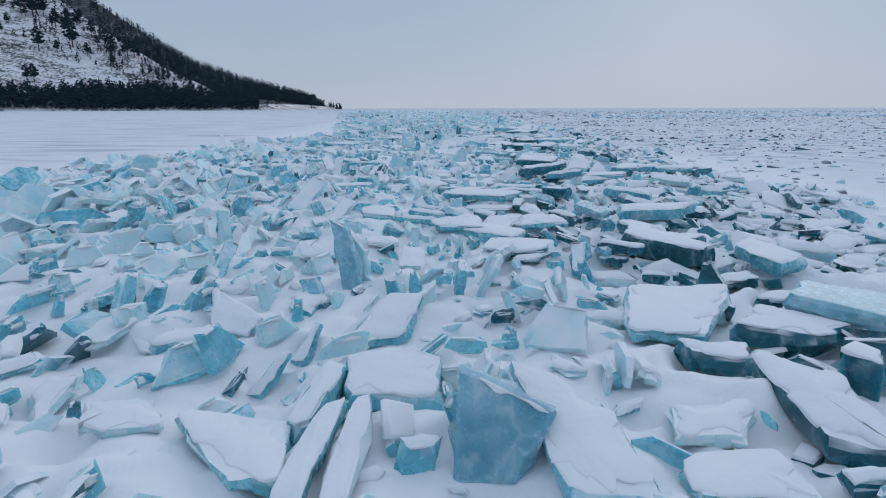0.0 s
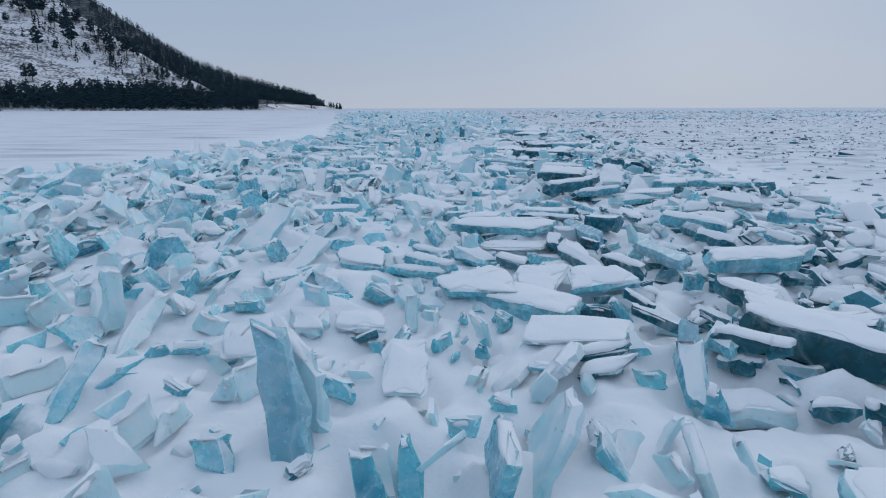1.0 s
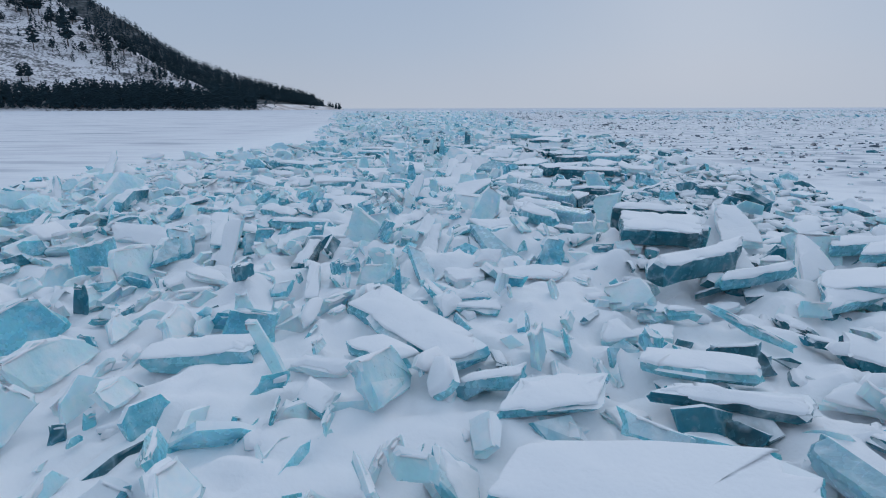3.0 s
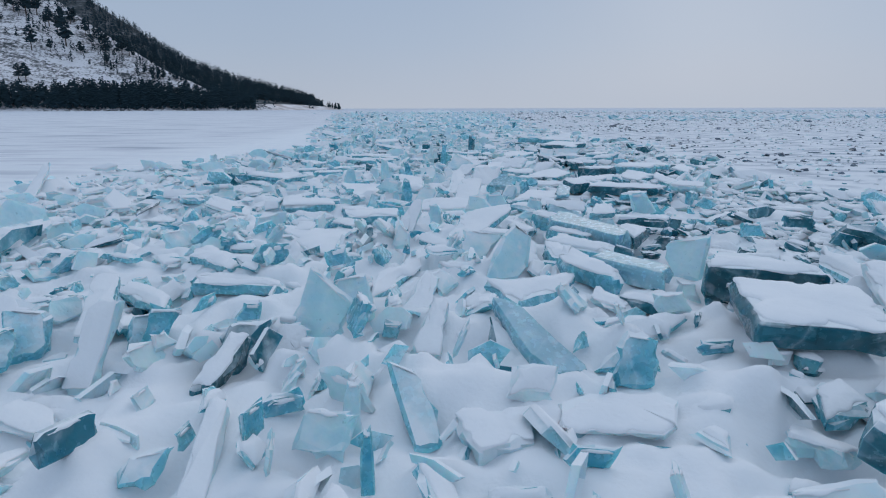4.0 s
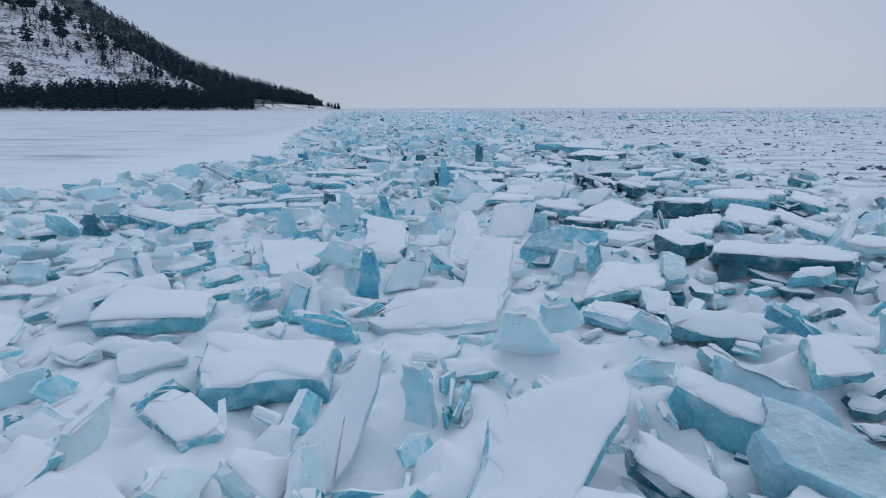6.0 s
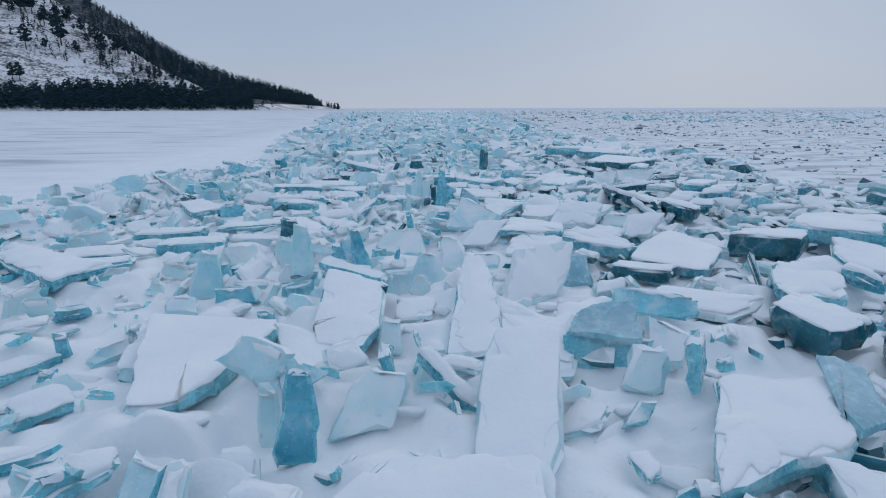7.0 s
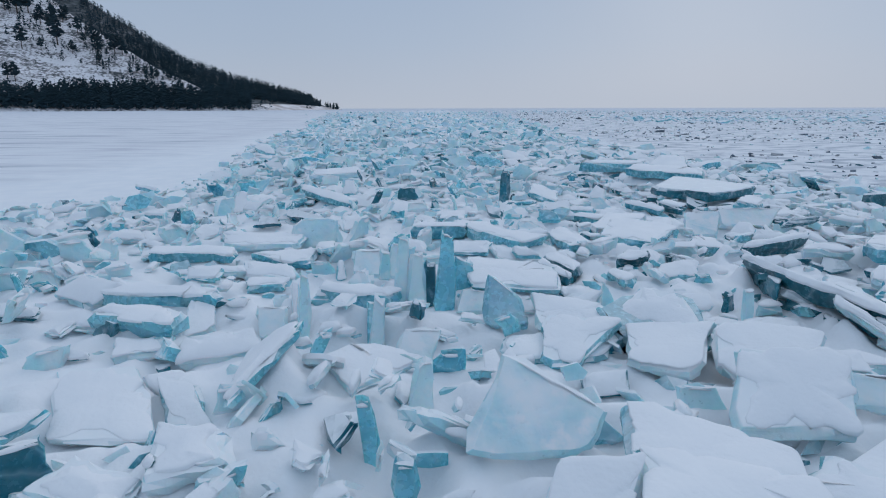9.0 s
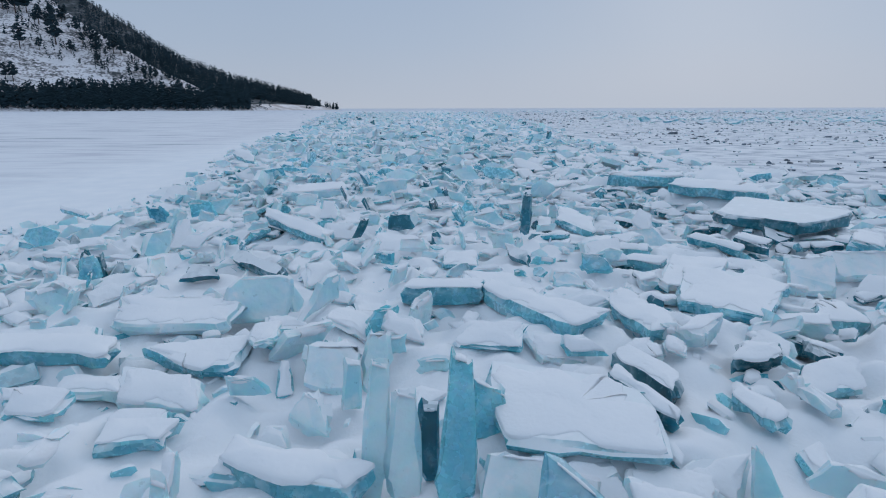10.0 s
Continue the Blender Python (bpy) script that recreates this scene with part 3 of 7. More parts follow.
ice_slab(-2.16, 23.02, 0.39, 1.19, 0.30, 0.11, 4, 0, -51, -0.24, 0.79, "mid", True, False, 0.02)
ice_slab(-1.49, 21.92, 0.36, 1.14, 0.29, 0.15, 1, 0, -18, -0.09, 0.95, "mid", True, False, 0.01)
ice_slab(-0.28, 20.62, 0.39, 0.38, 0.52, 0.11, 68, 0, -5, 0.18, 1.15, "pale", False, False, -0.18)
ice_slab(0.03, 21.05, 0.37, 0.15, 0.48, 0.09, 68, 0, 13, -0.17, 2.31, "pale", False, False, 0.02)
ice_slab(0.37, 22.39, 0.33, 1.41, 0.26, 0.14, 22, 0, 68, 0.57, 0.90, "mid", True, False, 0.01)
ice_slab(1.80, 22.53, 0.49, 0.53, 0.64, 0.12, 58, 0, 15, 0.34, 0.39, "pale", False, False, -0.11)
ice_slab(1.71, 20.33, 0.29, 0.43, 0.95, 0.17, 24, 0, -1, -0.50, 0.53, "clean", False, False, -0.03)
ice_slab(1.46, 20.36, 0.18, 0.40, 0.60, 0.13, 26, 0, -21, -0.39, 0.24, "dark", False, False, -0.03)
ice_slab(1.96, 21.64, 0.36, 0.87, 0.43, 0.16, 10, 0, 38, 0.30, 1.35, "mid", True, False, -0.16)
ice_slab(2.65, 22.21, 0.48, 0.98, 0.34, 0.16, 6, 0, -62, -0.28, 1.32, "mid", True, False, -0.14)
ice_slab(2.67, 21.27, 0.32, 0.47, 0.23, 0.08, 10, 0, -57, -0.13, 1.16, "pale", True, False, -0.05)
ice_slab(2.99, 21.09, 0.38, 0.53, 0.23, 0.12, 2, 0, -40, -0.00, 0.91, "dark", True, False, 0.03)
ice_slab(3.17, 24.35, 0.52, 1.51, 0.51, 0.24, 4, 0, -60, -0.36, 1.17, "clean", False, False, -0.11)
ice_slab(3.17, 22.22, 0.47, 1.05, 0.32, 0.19, 4, 0, -54, -0.07, 0.96, "clean", False, False, -0.02)
ice_slab(3.87, 22.28, 0.47, 0.35, 0.46, 0.08, 74, 0, -49, -0.10, 1.53, "pale", False, False, 0.07)
ice_slab(4.58, 22.18, 0.50, 0.77, 0.39, 0.25, 1, 0, -38, -0.00, 0.99, "dark", False, False, 0.03)
ice_slab(3.66, 21.61, 0.27, 0.23, 0.18, 0.09, 58, 0, -15, -0.01, 0.69, "pale", False, False, -0.00)
ice_slab(-0.94, 20.10, 0.26, 0.28, 0.45, 0.13, 45, 0, 3, 0.18, 0.97, "dark", False, False, -0.01)
ice_slab(-1.42, 21.68, 0.40, 1.06, 0.21, 0.15, 1, 0, -7, -0.09, 0.97, "mid", True, False, -0.03)
ice_slab(-2.04, 22.86, 0.39, 1.07, 0.41, 0.10, 3, 0, -41, -0.17, 1.02, "mid", True, False, 0.15)
ice_slab(-2.54, 21.57, 0.22, 0.97, 0.20, 0.13, 48, 0, -31, -0.22, 1.14, "mid", False, False, -0.04)
ice_slab(-1.10, 20.91, 0.25, 0.24, 0.16, 0.08, 42, 0, -9, 0.01, 0.68, "mid", False, False, -0.01)
ice_slab(-0.51, 20.33, 0.23, 0.38, 0.33, 0.09, 42, 0, -1, 0.00, 0.68, "pale", True, False, -0.01)
ice_slab(0.80, 20.40, 0.36, 0.28, 0.69, 0.11, 28, 0, -12, 0.03, 0.44, "pale", True, False, 0.01)
ice_slab(2.50, 20.03, 0.20, 0.55, 0.27, 0.11, 48, 0, -1, 0.05, 0.26, "mid", False, False, 0.01)
ice_slab(2.43, 19.65, 0.31, 0.35, 0.39, 0.11, 58, 0, -1, 0.12, 0.70, "mid", False, False, -0.02)
ice_slab(0.69, 18.97, 0.31, 0.19, 0.56, 0.10, 42, 0, 16, -0.07, 1.00, "mid", False, False, -0.06)
ice_slab(0.27, 18.87, 0.29, 0.14, 0.40, 0.08, 68, 0, 10, 0.02, 0.67, "pale", False, False, -0.00)
ice_slab(0.43, 18.33, 0.26, 0.08, 0.38, 0.06, 74, 0, -1, -0.01, 0.54, "mid", False, False, -0.00)
ice_slab(-0.58, 18.54, 0.29, 0.16, 0.83, 0.08, 12, 0, -1, -0.13, 0.88, "pale", True, False, -0.03)
ice_slab(-0.92, 18.42, 0.20, 0.17, 0.18, 0.09, 38, 0, 18, 0.09, 1.32, "mid", False, False, 0.01)
ice_slab(-0.92, 19.76, 0.32, 0.16, 0.65, 0.13, 18, 0, -7, 0.05, 1.18, "dark", True, False, -0.03)
ice_slab(1.24, 18.76, 0.29, 0.36, 0.42, 0.11, 2, 0, 18, 0.08, 1.54, "pale", True, False, -0.07)
ice_slab(2.10, 19.00, 0.25, 0.71, 0.52, 0.05, 2, 0, -2, 0.15, 1.17, "pale", True, False, 0.01)
ice_slab(0.68, 21.43, 0.31, 0.34, 0.65, 0.08, 24, 0, 18, 0.42, 0.27, "pale", True, False, -0.10)
ice_slab(-0.92, 24.12, 0.33, 0.47, 1.56, 0.06, 2, 0, -1, -0.59, 2.96, "pale", True, False, -0.21)
ice_slab(-1.91, 27.69, 0.39, 1.12, 0.89, 0.16, 1, 0, 6, -0.08, 0.98, "mid", True, False, -0.21)
ice_slab(-0.41, 26.32, 0.39, 0.84, 0.82, 0.19, 2, 0, 12, -0.00, 1.27, "mid", True, False, -0.21)
ice_slab(-0.75, 25.52, 0.35, 0.60, 0.29, 0.08, 5, 0, -43, -0.00, 1.23, "mid", True, False, -0.02)
ice_slab(0.36, 25.27, 0.46, 0.39, 0.78, 0.12, 42, 0, 21, 0.53, 0.35, "pale", True, False, -0.01)
ice_slab(0.85, 24.11, 0.30, 0.84, 0.21, 0.12, 14, 0, -57, 0.02, 0.93, "mid", True, False, -0.02)
ice_slab(1.47, 24.87, 0.47, 0.43, 1.31, 0.13, 13, 0, -15, 0.26, 2.11, "mid", True, False, 0.22)
ice_slab(1.89, 24.44, 0.39, 0.76, 0.29, 0.09, 2, 0, -29, -0.07, 1.01, "pale", True, False, 0.05)
ice_slab(1.45, 23.82, 0.30, 0.45, 0.41, 0.09, 48, 0, 23, 0.34, 1.25, "pale", False, False, -0.07)
ice_slab(1.95, 23.60, 0.29, 0.84, 0.77, 0.07, 22, 0, -1, 0.13, 0.43, "pale", True, False, -0.02)
ice_slab(2.56, 23.36, 0.33, 0.34, 0.50, 0.28, 12, 0, -33, -0.25, 1.25, "mid", True, False, -0.00)
ice_slab(2.94, 23.59, 0.40, 1.11, 0.33, 0.31, 8, 0, -44, -0.02, 0.98, "mid", True, False, -0.08)
ice_slab(2.91, 24.25, 0.43, 0.75, 0.20, 0.17, 4, 0, -53, -0.04, 1.07, "mid", True, False, -0.02)
ice_slab(2.20, 24.87, 0.39, 0.57, 0.23, 0.10, 4, 0, -58, -0.08, 1.05, "dark", True, False, -0.03)
ice_slab(2.98, 25.15, 0.47, 1.47, 0.28, 0.25, 6, 0, -59, -0.11, 1.02, "mid", True, False, -0.00)
ice_slab(3.04, 25.42, 0.48, 0.79, 0.31, 0.11, 38, 0, -42, -0.19, 0.82, "clean", False, False, -0.05)
ice_slab(3.54, 24.49, 0.40, 0.37, 0.38, 0.11, 52, 0, -15, -0.05, 0.62, "mid", False, False, -0.00)
ice_slab(3.89, 24.36, 0.45, 0.82, 0.29, 0.17, 2, 0, -92, -0.40, 0.47, "dark", True, False, 0.13)
ice_slab(4.39, 25.19, 0.48, 0.76, 0.30, 0.13, 1, 0, -11, 0.17, 0.92, "dark", True, False, -0.01)
ice_slab(5.38, 29.35, 0.49, 1.55, 0.67, 0.14, 1, 0, -20, 0.21, 1.04, "dark", True, False, -0.09)
ice_slab(-0.25, 24.24, 0.31, 0.20, 0.38, 0.11, 58, 0, 34, 0.23, 0.50, "dark", False, False, -0.01)
ice_slab(-0.46, 23.66, 0.24, 0.15, 0.29, 0.10, 58, 0, 34, 0.13, 0.55, "mid", False, False, -0.01)
ice_slab(0.25, 23.40, 0.19, 0.48, 0.27, 0.09, 42, 0, -1, 0.11, 0.46, "pale", False, False, -0.08)
ice_slab(-0.01, 23.81, 0.21, 0.14, 0.21, 0.10, 64, 0, 25, 0.09, 1.31, "dark", False, False, -0.01)
ice_slab(0.27, 24.39, 0.29, 0.25, 0.33, 0.09, 58, 0, -1, 0.05, 0.58, "pale", False, False, -0.08)
ice_slab(-0.94, 29.58, 0.39, 0.41, 1.47, 0.14, 2, 0, 14, 0.22, 2.95, "mid", True, False, -0.23)
ice_slab(0.95, 27.75, 0.33, 1.44, 0.85, 0.12, 7, 0, 6, 0.46, 0.60, "pale", True, False, -0.03)
ice_slab(0.13, 28.50, 0.40, 0.29, 0.57, 0.11, 75, 0, -1, 0.03, 0.43, "mid", False, False, -0.00)
ice_slab(1.37, 30.86, 0.41, 0.50, 1.94, 0.09, 11, 0, 2, 0.18, 0.50, "mid", True, False, -0.00)
ice_slab(1.85, 30.04, 0.28, 0.55, 0.95, 0.08, 7, 0, 4, 0.19, 1.09, "pale", True, False, -0.09)
ice_slab(2.16, 31.67, 0.44, 0.89, 0.64, 0.15, 48, 0, 37, 0.67, 1.06, "pale", True, False, -0.04)
ice_slab(2.40, 29.77, 0.26, 0.64, 0.30, 0.13, 68, 0, -9, 0.02, 1.06, "mid", False, False, -0.02)
ice_slab(2.43, 29.95, 0.50, 0.58, 0.42, 0.07, 24, 0, -17, 0.04, 0.73, "clean", False, False, 0.06)
ice_slab(3.03, 30.50, 0.45, 0.72, 0.23, 0.09, 58, 0, -16, -0.03, 1.03, "mid", False, False, -0.03)
ice_slab(2.90, 29.83, 0.32, 0.30, 0.36, 0.09, 40, 0, -1, 0.11, 1.03, "pale", False, False, -0.10)
ice_slab(-1.09, 29.93, 0.31, 0.88, 0.90, 0.14, 1, 0, 1, -0.05, 1.60, "mid", True, False, -0.31)
ice_slab(0.12, 30.66, 0.40, 0.55, 1.44, 0.12, 8, 0, -7, -0.24, 1.22, "mid", True, False, -0.16)
ice_slab(0.37, 31.09, 0.27, 0.21, 0.34, 0.12, 74, 0, 40, 0.20, 0.71, "dark", False, False, -0.02)
ice_slab(-0.12, 29.95, 0.28, 0.32, 0.75, 0.08, 4, 0, 21, 0.00, 1.39, "pale", True, False, -0.21)
ice_slab(-0.03, 32.00, 0.41, 1.15, 0.20, 0.12, 8, 0, -43, -0.09, 0.98, "mid", False, False, -0.02)
ice_slab(-2.54, 33.58, 0.40, 0.91, 0.41, 0.16, 1, 0, 14, 0.04, 0.91, "mid", True, False, -0.04)
ice_slab(-3.17, 34.35, 0.40, 0.93, 0.33, 0.12, 1, 0, 17, 0.15, 0.97, "mid", True, False, -0.06)
ice_slab(-3.15, 32.54, 0.38, 0.39, 0.33, 0.10, 1, 0, 40, 0.07, 1.20, "mid", True, False, -0.07)
ice_slab(-1.56, 31.56, 0.43, 0.37, 0.52, 0.11, 64, 0, 17, 0.07, 0.47, "pale", False, False, -0.02)
ice_slab(-0.66, 32.29, 0.52, 0.29, 0.65, 0.11, 68, 0, 30, 0.08, 0.62, "pale", False, False, -0.03)
ice_slab(-0.02, 32.58, 0.50, 0.21, 0.48, 0.10, 68, 0, 24, -0.06, 0.58, "mid", False, False, -0.02)
ice_slab(-1.67, 31.08, 0.26, 0.38, 0.19, 0.09, 42, 0, -8, -0.04, 0.78, "pale", False, False, -0.00)
ice_slab(4.25, 32.91, 0.39, 1.01, 1.43, 0.09, 2, 0, -47, -0.32, 1.08, "mid", True, False, -0.29)
ice_slab(5.73, 33.43, 0.52, 0.89, 0.51, 0.22, 1, 0, -26, 0.14, 0.97, "dark", True, False, 0.11)
ice_slab(3.50, 32.16, 0.38, 0.66, 0.28, 0.11, 1, 0, -22, 0.09, 1.07, "dark", True, False, -0.00)
ice_slab(3.67, 30.97, 0.35, 0.74, 0.63, 0.06, 2, 0, -30, 0.14, 1.40, "pale", True, False, 0.03)
ice_slab(2.44, 34.16, 0.46, 0.90, 0.52, 0.11, 1, 0, -10, 0.07, 0.98, "mid", True, False, -0.09)
ice_slab(0.77, 30.91, 0.29, 0.37, 0.37, 0.06, 12, 0, 13, 0.11, 1.05, "pale", True, False, -0.03)
ice_slab(0.58, 30.15, 0.25, 0.24, 0.31, 0.08, 58, 0, 6, 0.03, 0.58, "pale", False, False, -0.01)
ice_slab(0.91, 29.79, 0.21, 0.21, 0.16, 0.08, 50, 0, 13, 0.03, 0.49, "mid", False, False, 0.00)
ice_slab(3.17, 28.58, 0.38, 1.11, 0.74, 0.09, 5, 0, 23, 0.83, 0.71, "mid", True, False, -0.17)
ice_slab(3.73, 28.76, 0.43, 0.41, 0.50, 0.08, 18, 0, 25, 0.45, 0.42, "clean", False, False, -0.10)
ice_slab(3.18, 27.79, 0.34, 0.26, 0.49, 0.11, 10, 0, -40, -0.23, 1.26, "dark", True, False, 0.04)
ice_slab(2.69, 27.61, 0.31, 0.57, 0.38, 0.10, 2, 0, -40, -0.04, 0.92, "mid", True, False, 0.01)
ice_slab(3.52, 27.67, 0.33, 0.39, 0.20, 0.14, 4, 0, -99, -0.35, 0.41, "mid", False, False, 0.05)
ice_slab(-1.49, 28.31, 0.30, 0.43, 0.16, 0.12, 1, 0, 31, 0.11, 0.98, "mid", True, False, -0.07)
ice_slab(-0.79, 27.60, 0.28, 0.28, 0.17, 0.11, 2, 0, 34, 0.06, 1.01, "mid", True, False, -0.01)
ice_slab(-0.54, 27.84, 0.31, 0.21, 0.40, 0.09, 52, 0, -1, 0.07, 0.83, "mid", False, False, -0.03)
ice_slab(-0.33, 27.77, 0.31, 0.15, 0.49, 0.08, 42, 0, 20, 0.12, 0.67, "pale", True, False, -0.02)
ice_slab(-0.21, 28.01, 0.24, 0.35, 0.32, 0.09, 36, 0, -32, -0.17, 1.18, "pale", True, False, 0.04)
ice_slab(-4.00, 32.44, 0.43, 1.80, 0.55, 0.15, 2, 0, -38, -0.38, 1.33, "mid", True, False, 0.18)
ice_slab(0.56, 28.87, 0.31, 0.45, 0.39, 0.11, 52, 0, 23, 0.26, 0.75, "pale", False, False, -0.05)
ice_slab(2.48, 32.38, 0.25, 0.96, 0.39, 0.10, 52, 0, -1, 0.06, 0.71, "clean", False, False, 0.02)
ice_slab(0.89, 32.40, 0.27, 0.65, 0.41, 0.09, 58, 0, 2, -0.03, 0.23, "pale", False, False, -0.02)
ice_slab(-0.14, 32.82, 0.32, 0.17, 0.54, 0.10, 48, 0, 20, -0.12, 0.72, "mid", False, False, 0.01)
ice_slab(0.45, 33.79, 0.32, 0.87, 0.43, 0.11, 42, 0, -20, -0.02, 0.58, "pale", False, False, 0.04)
ice_slab(1.18, 33.01, 0.31, 0.38, 0.51, 0.09, 48, 0, -21, -0.21, 0.78, "pale", False, False, -0.02)
ice_slab(2.51, 34.54, 0.43, 0.83, 0.72, 0.12, 2, 0, -15, 0.05, 1.10, "mid", True, False, -0.22)
ice_slab(3.29, 33.56, 0.39, 1.14, 0.27, 0.14, 3, 0, -44, 0.01, 0.98, "mid", True, False, -0.06)
ice_slab(2.38, 33.54, 0.34, 0.64, 0.92, 0.06, 7, 0, -15, 0.05, 1.15, "pale", True, False, 0.07)
ice_slab(1.59, 34.77, 0.51, 0.67, 0.43, 0.12, 48, 0, -1, 0.22, 0.90, "pale", False, False, -0.18)
ice_slab(1.70, 34.09, 0.39, 0.44, 0.59, 0.11, 28, 0, -1, 0.29, 1.07, "pale", True, False, 0.02)
ice_slab(-2.31, 33.87, 0.38, 0.46, 0.23, 0.12, 2, 0, 71, 0.20, 0.96, "mid", True, False, -0.07)
ice_slab(-2.07, 34.79, 0.41, 0.93, 0.29, 0.08, 2, 0, 24, 0.18, 1.09, "mid", True, False, -0.04)
ice_slab(-1.78, 34.02, 0.36, 0.71, 0.28, 0.14, 2, 0, -1, -0.08, 1.05, "pale", True, False, -0.06)
ice_slab(-1.03, 32.88, 0.34, 0.24, 0.42, 0.08, 66, 0, -1, -0.05, 0.78, "pale", False, False, -0.02)
ice_slab(-1.83, 36.82, 0.48, 0.92, 0.34, 0.16, 1, 0, -20, -0.13, 0.88, "mid", True, False, 0.05)
ice_slab(3.38, 35.19, 0.50, 0.75, 0.75, 0.09, 22, 0, -7, 0.22, 1.00, "pale", True, False, 0.02)
ice_slab(4.30, 34.52, 0.42, 0.47, 0.47, 0.10, 36, 0, 16, 0.44, 1.45, "pale", True, False, -0.00)
ice_slab(3.43, 32.48, 0.30, 0.40, 0.19, 0.09, 2, 0, -46, -0.00, 0.90, "dark", True, False, 0.03)
ice_slab(3.01, 32.98, 0.35, 0.39, 0.20, 0.09, 3, 0, -61, -0.04, 0.97, "dark", True, False, -0.03)
ice_slab(-0.21, 32.31, 0.31, 0.78, 0.32, 0.10, 2, 0, -14, -0.11, 0.93, "mid", True, False, 0.08)
ice_slab(-0.86, 32.38, 0.21, 0.28, 0.25, 0.08, 58, 0, 4, 0.05, 0.70, "pale", False, False, -0.02)
ice_slab(1.64, 32.90, 0.25, 0.38, 0.21, 0.08, 40, 0, 9, 0.05, 0.83, "pale", False, False, -0.01)
ice_slab(2.06, 32.65, 0.30, 0.29, 0.11, 0.08, 2, 0, 9, 0.15, 1.21, "dark", True, False, 0.00)
ice_slab(1.78, 35.28, 0.27, 0.91, 0.43, 0.09, 52, 0, -1, -0.09, 0.37, "clean", False, False, -0.08)
ice_slab(2.95, 36.32, 0.35, 0.53, 0.78, 0.08, 8, 0, -19, 0.08, 1.50, "pale", True, False, 0.14)
ice_slab(3.10, 36.97, 0.44, 0.88, 0.55, 0.09, 20, 0, -33, -0.04, 0.45, "pale", True, False, -0.03)
ice_slab(3.72, 36.13, 0.35, 0.61, 0.72, 0.09, 16, 0, -8, 0.28, 1.40, "pale", True, False, -0.07)
ice_slab(2.14, 36.41, 0.37, 0.30, 0.76, 0.11, 10, 0, -26, 0.01, 2.41, "mid", True, False, 0.07)
ice_slab(-2.01, 37.64, 0.45, 1.26, 0.33, 0.13, 2, 0, -8, -0.11, 1.12, "mid", True, False, -0.12)
ice_slab(-1.60, 36.41, 0.33, 0.44, 0.33, 0.09, 3, 0, 24, 0.02, 1.05, "pale", True, False, -0.04)
ice_slab(-1.47, 35.48, 0.28, 0.72, 1.00, 0.05, 2, 0, -1, -0.59, 0.87, "pale", True, False, 0.02)
ice_slab(-0.87, 35.46, 0.25, 0.41, 0.40, 0.12, 20, 0, -15, -0.40, 0.84, "mid", True, False, -0.02)
ice_slab(1.06, 37.85, 0.52, 0.26, 0.86, 0.13, 80, 0, -1, 0.05, 0.49, "mid", False, False, -0.02)
ice_slab(0.75, 37.85, 0.41, 0.19, 0.64, 0.10, 78, 0, 15, 0.04, 0.63, "pale", False, False, -0.02)
# dark sheet standing in for the shaded gap between the standing shards
ice_slab(0.89, 37.99, 0.34, 0.11, 0.48, 0.09, 84, 0, -1, 0.00, 0.98, "dark", False, False, -0.00)
ice_slab(0.58, 37.86, 0.50, 0.12, 0.81, 0.08, 78, 0, 12, 0.09, 0.96, "pale", False, False, -0.02)
ice_slab(0.32, 38.71, 0.37, 0.16, 0.35, 0.09, 78, 0, 30, 0.06, 0.71, "pale", False, False, -0.01)
ice_slab(1.30, 38.36, 0.35, 0.25, 0.35, 0.09, 74, 0, 15, 0.02, 0.86, "mid", False, False, -0.07)
ice_slab(0.50, 37.82, 0.21, 0.17, 0.23, 0.09, 68, 0, -1, -0.00, 0.93, "mid", False, False, -0.02)
ice_slab(1.87, 38.43, 0.40, 0.97, 0.94, 0.09, 3, 0, -12, -0.13, 1.17, "mid", True, False, -0.08)
ice_slab(2.42, 38.63, 0.39, 0.72, 0.14, 0.13, 6, 0, -71, -0.11, 1.05, "dark", True, False, -0.02)
ice_slab(1.92, 40.48, 0.47, 1.36, 0.41, 0.17, 4, 0, -61, -0.11, 1.12, "mid", True, False, 0.18)
ice_slab(1.03, 41.09, 0.46, 0.84, 0.31, 0.17, 1, 0, -1, 0.08, 1.01, "mid", True, False, -0.00)
ice_slab(2.93, 40.28, 0.43, 0.83, 0.39, 0.11, 4, 0, -77, -0.21, 1.51, "mid", True, False, -0.04)
ice_slab(-1.72, 40.46, 0.39, 1.11, 0.76, 0.12, 2, 0, -1, -0.18, 1.27, "pale", True, False, -0.00)
ice_slab(-2.55, 39.73, 0.35, 0.71, 0.67, 0.12, 2, 0, 16, -0.20, 1.16, "mid", True, False, -0.04)
ice_slab(-1.02, 39.39, 0.36, 0.28, 0.56, 0.12, 4, 0, 22, -0.12, 3.20, "mid", True, False, -0.04)
ice_slab(-1.19, 38.87, 0.32, 0.68, 0.38, 0.13, 12, 0, -15, -0.26, 1.09, "pale", True, False, -0.01)
ice_slab(-1.12, 38.41, 0.29, 0.39, 0.29, 0.10, 4, 0, 15, 0.01, 1.00, "mid", True, False, -0.05)
ice_slab(-0.00, 37.84, 0.33, 0.76, 0.24, 0.15, 3, 0, -9, 0.01, 1.01, "mid", True, False, 0.08)
ice_slab(-1.75, 38.96, 0.30, 0.49, 0.27, 0.09, 2, 0, -1, -0.11, 0.98, "pale", True, False, -0.00)
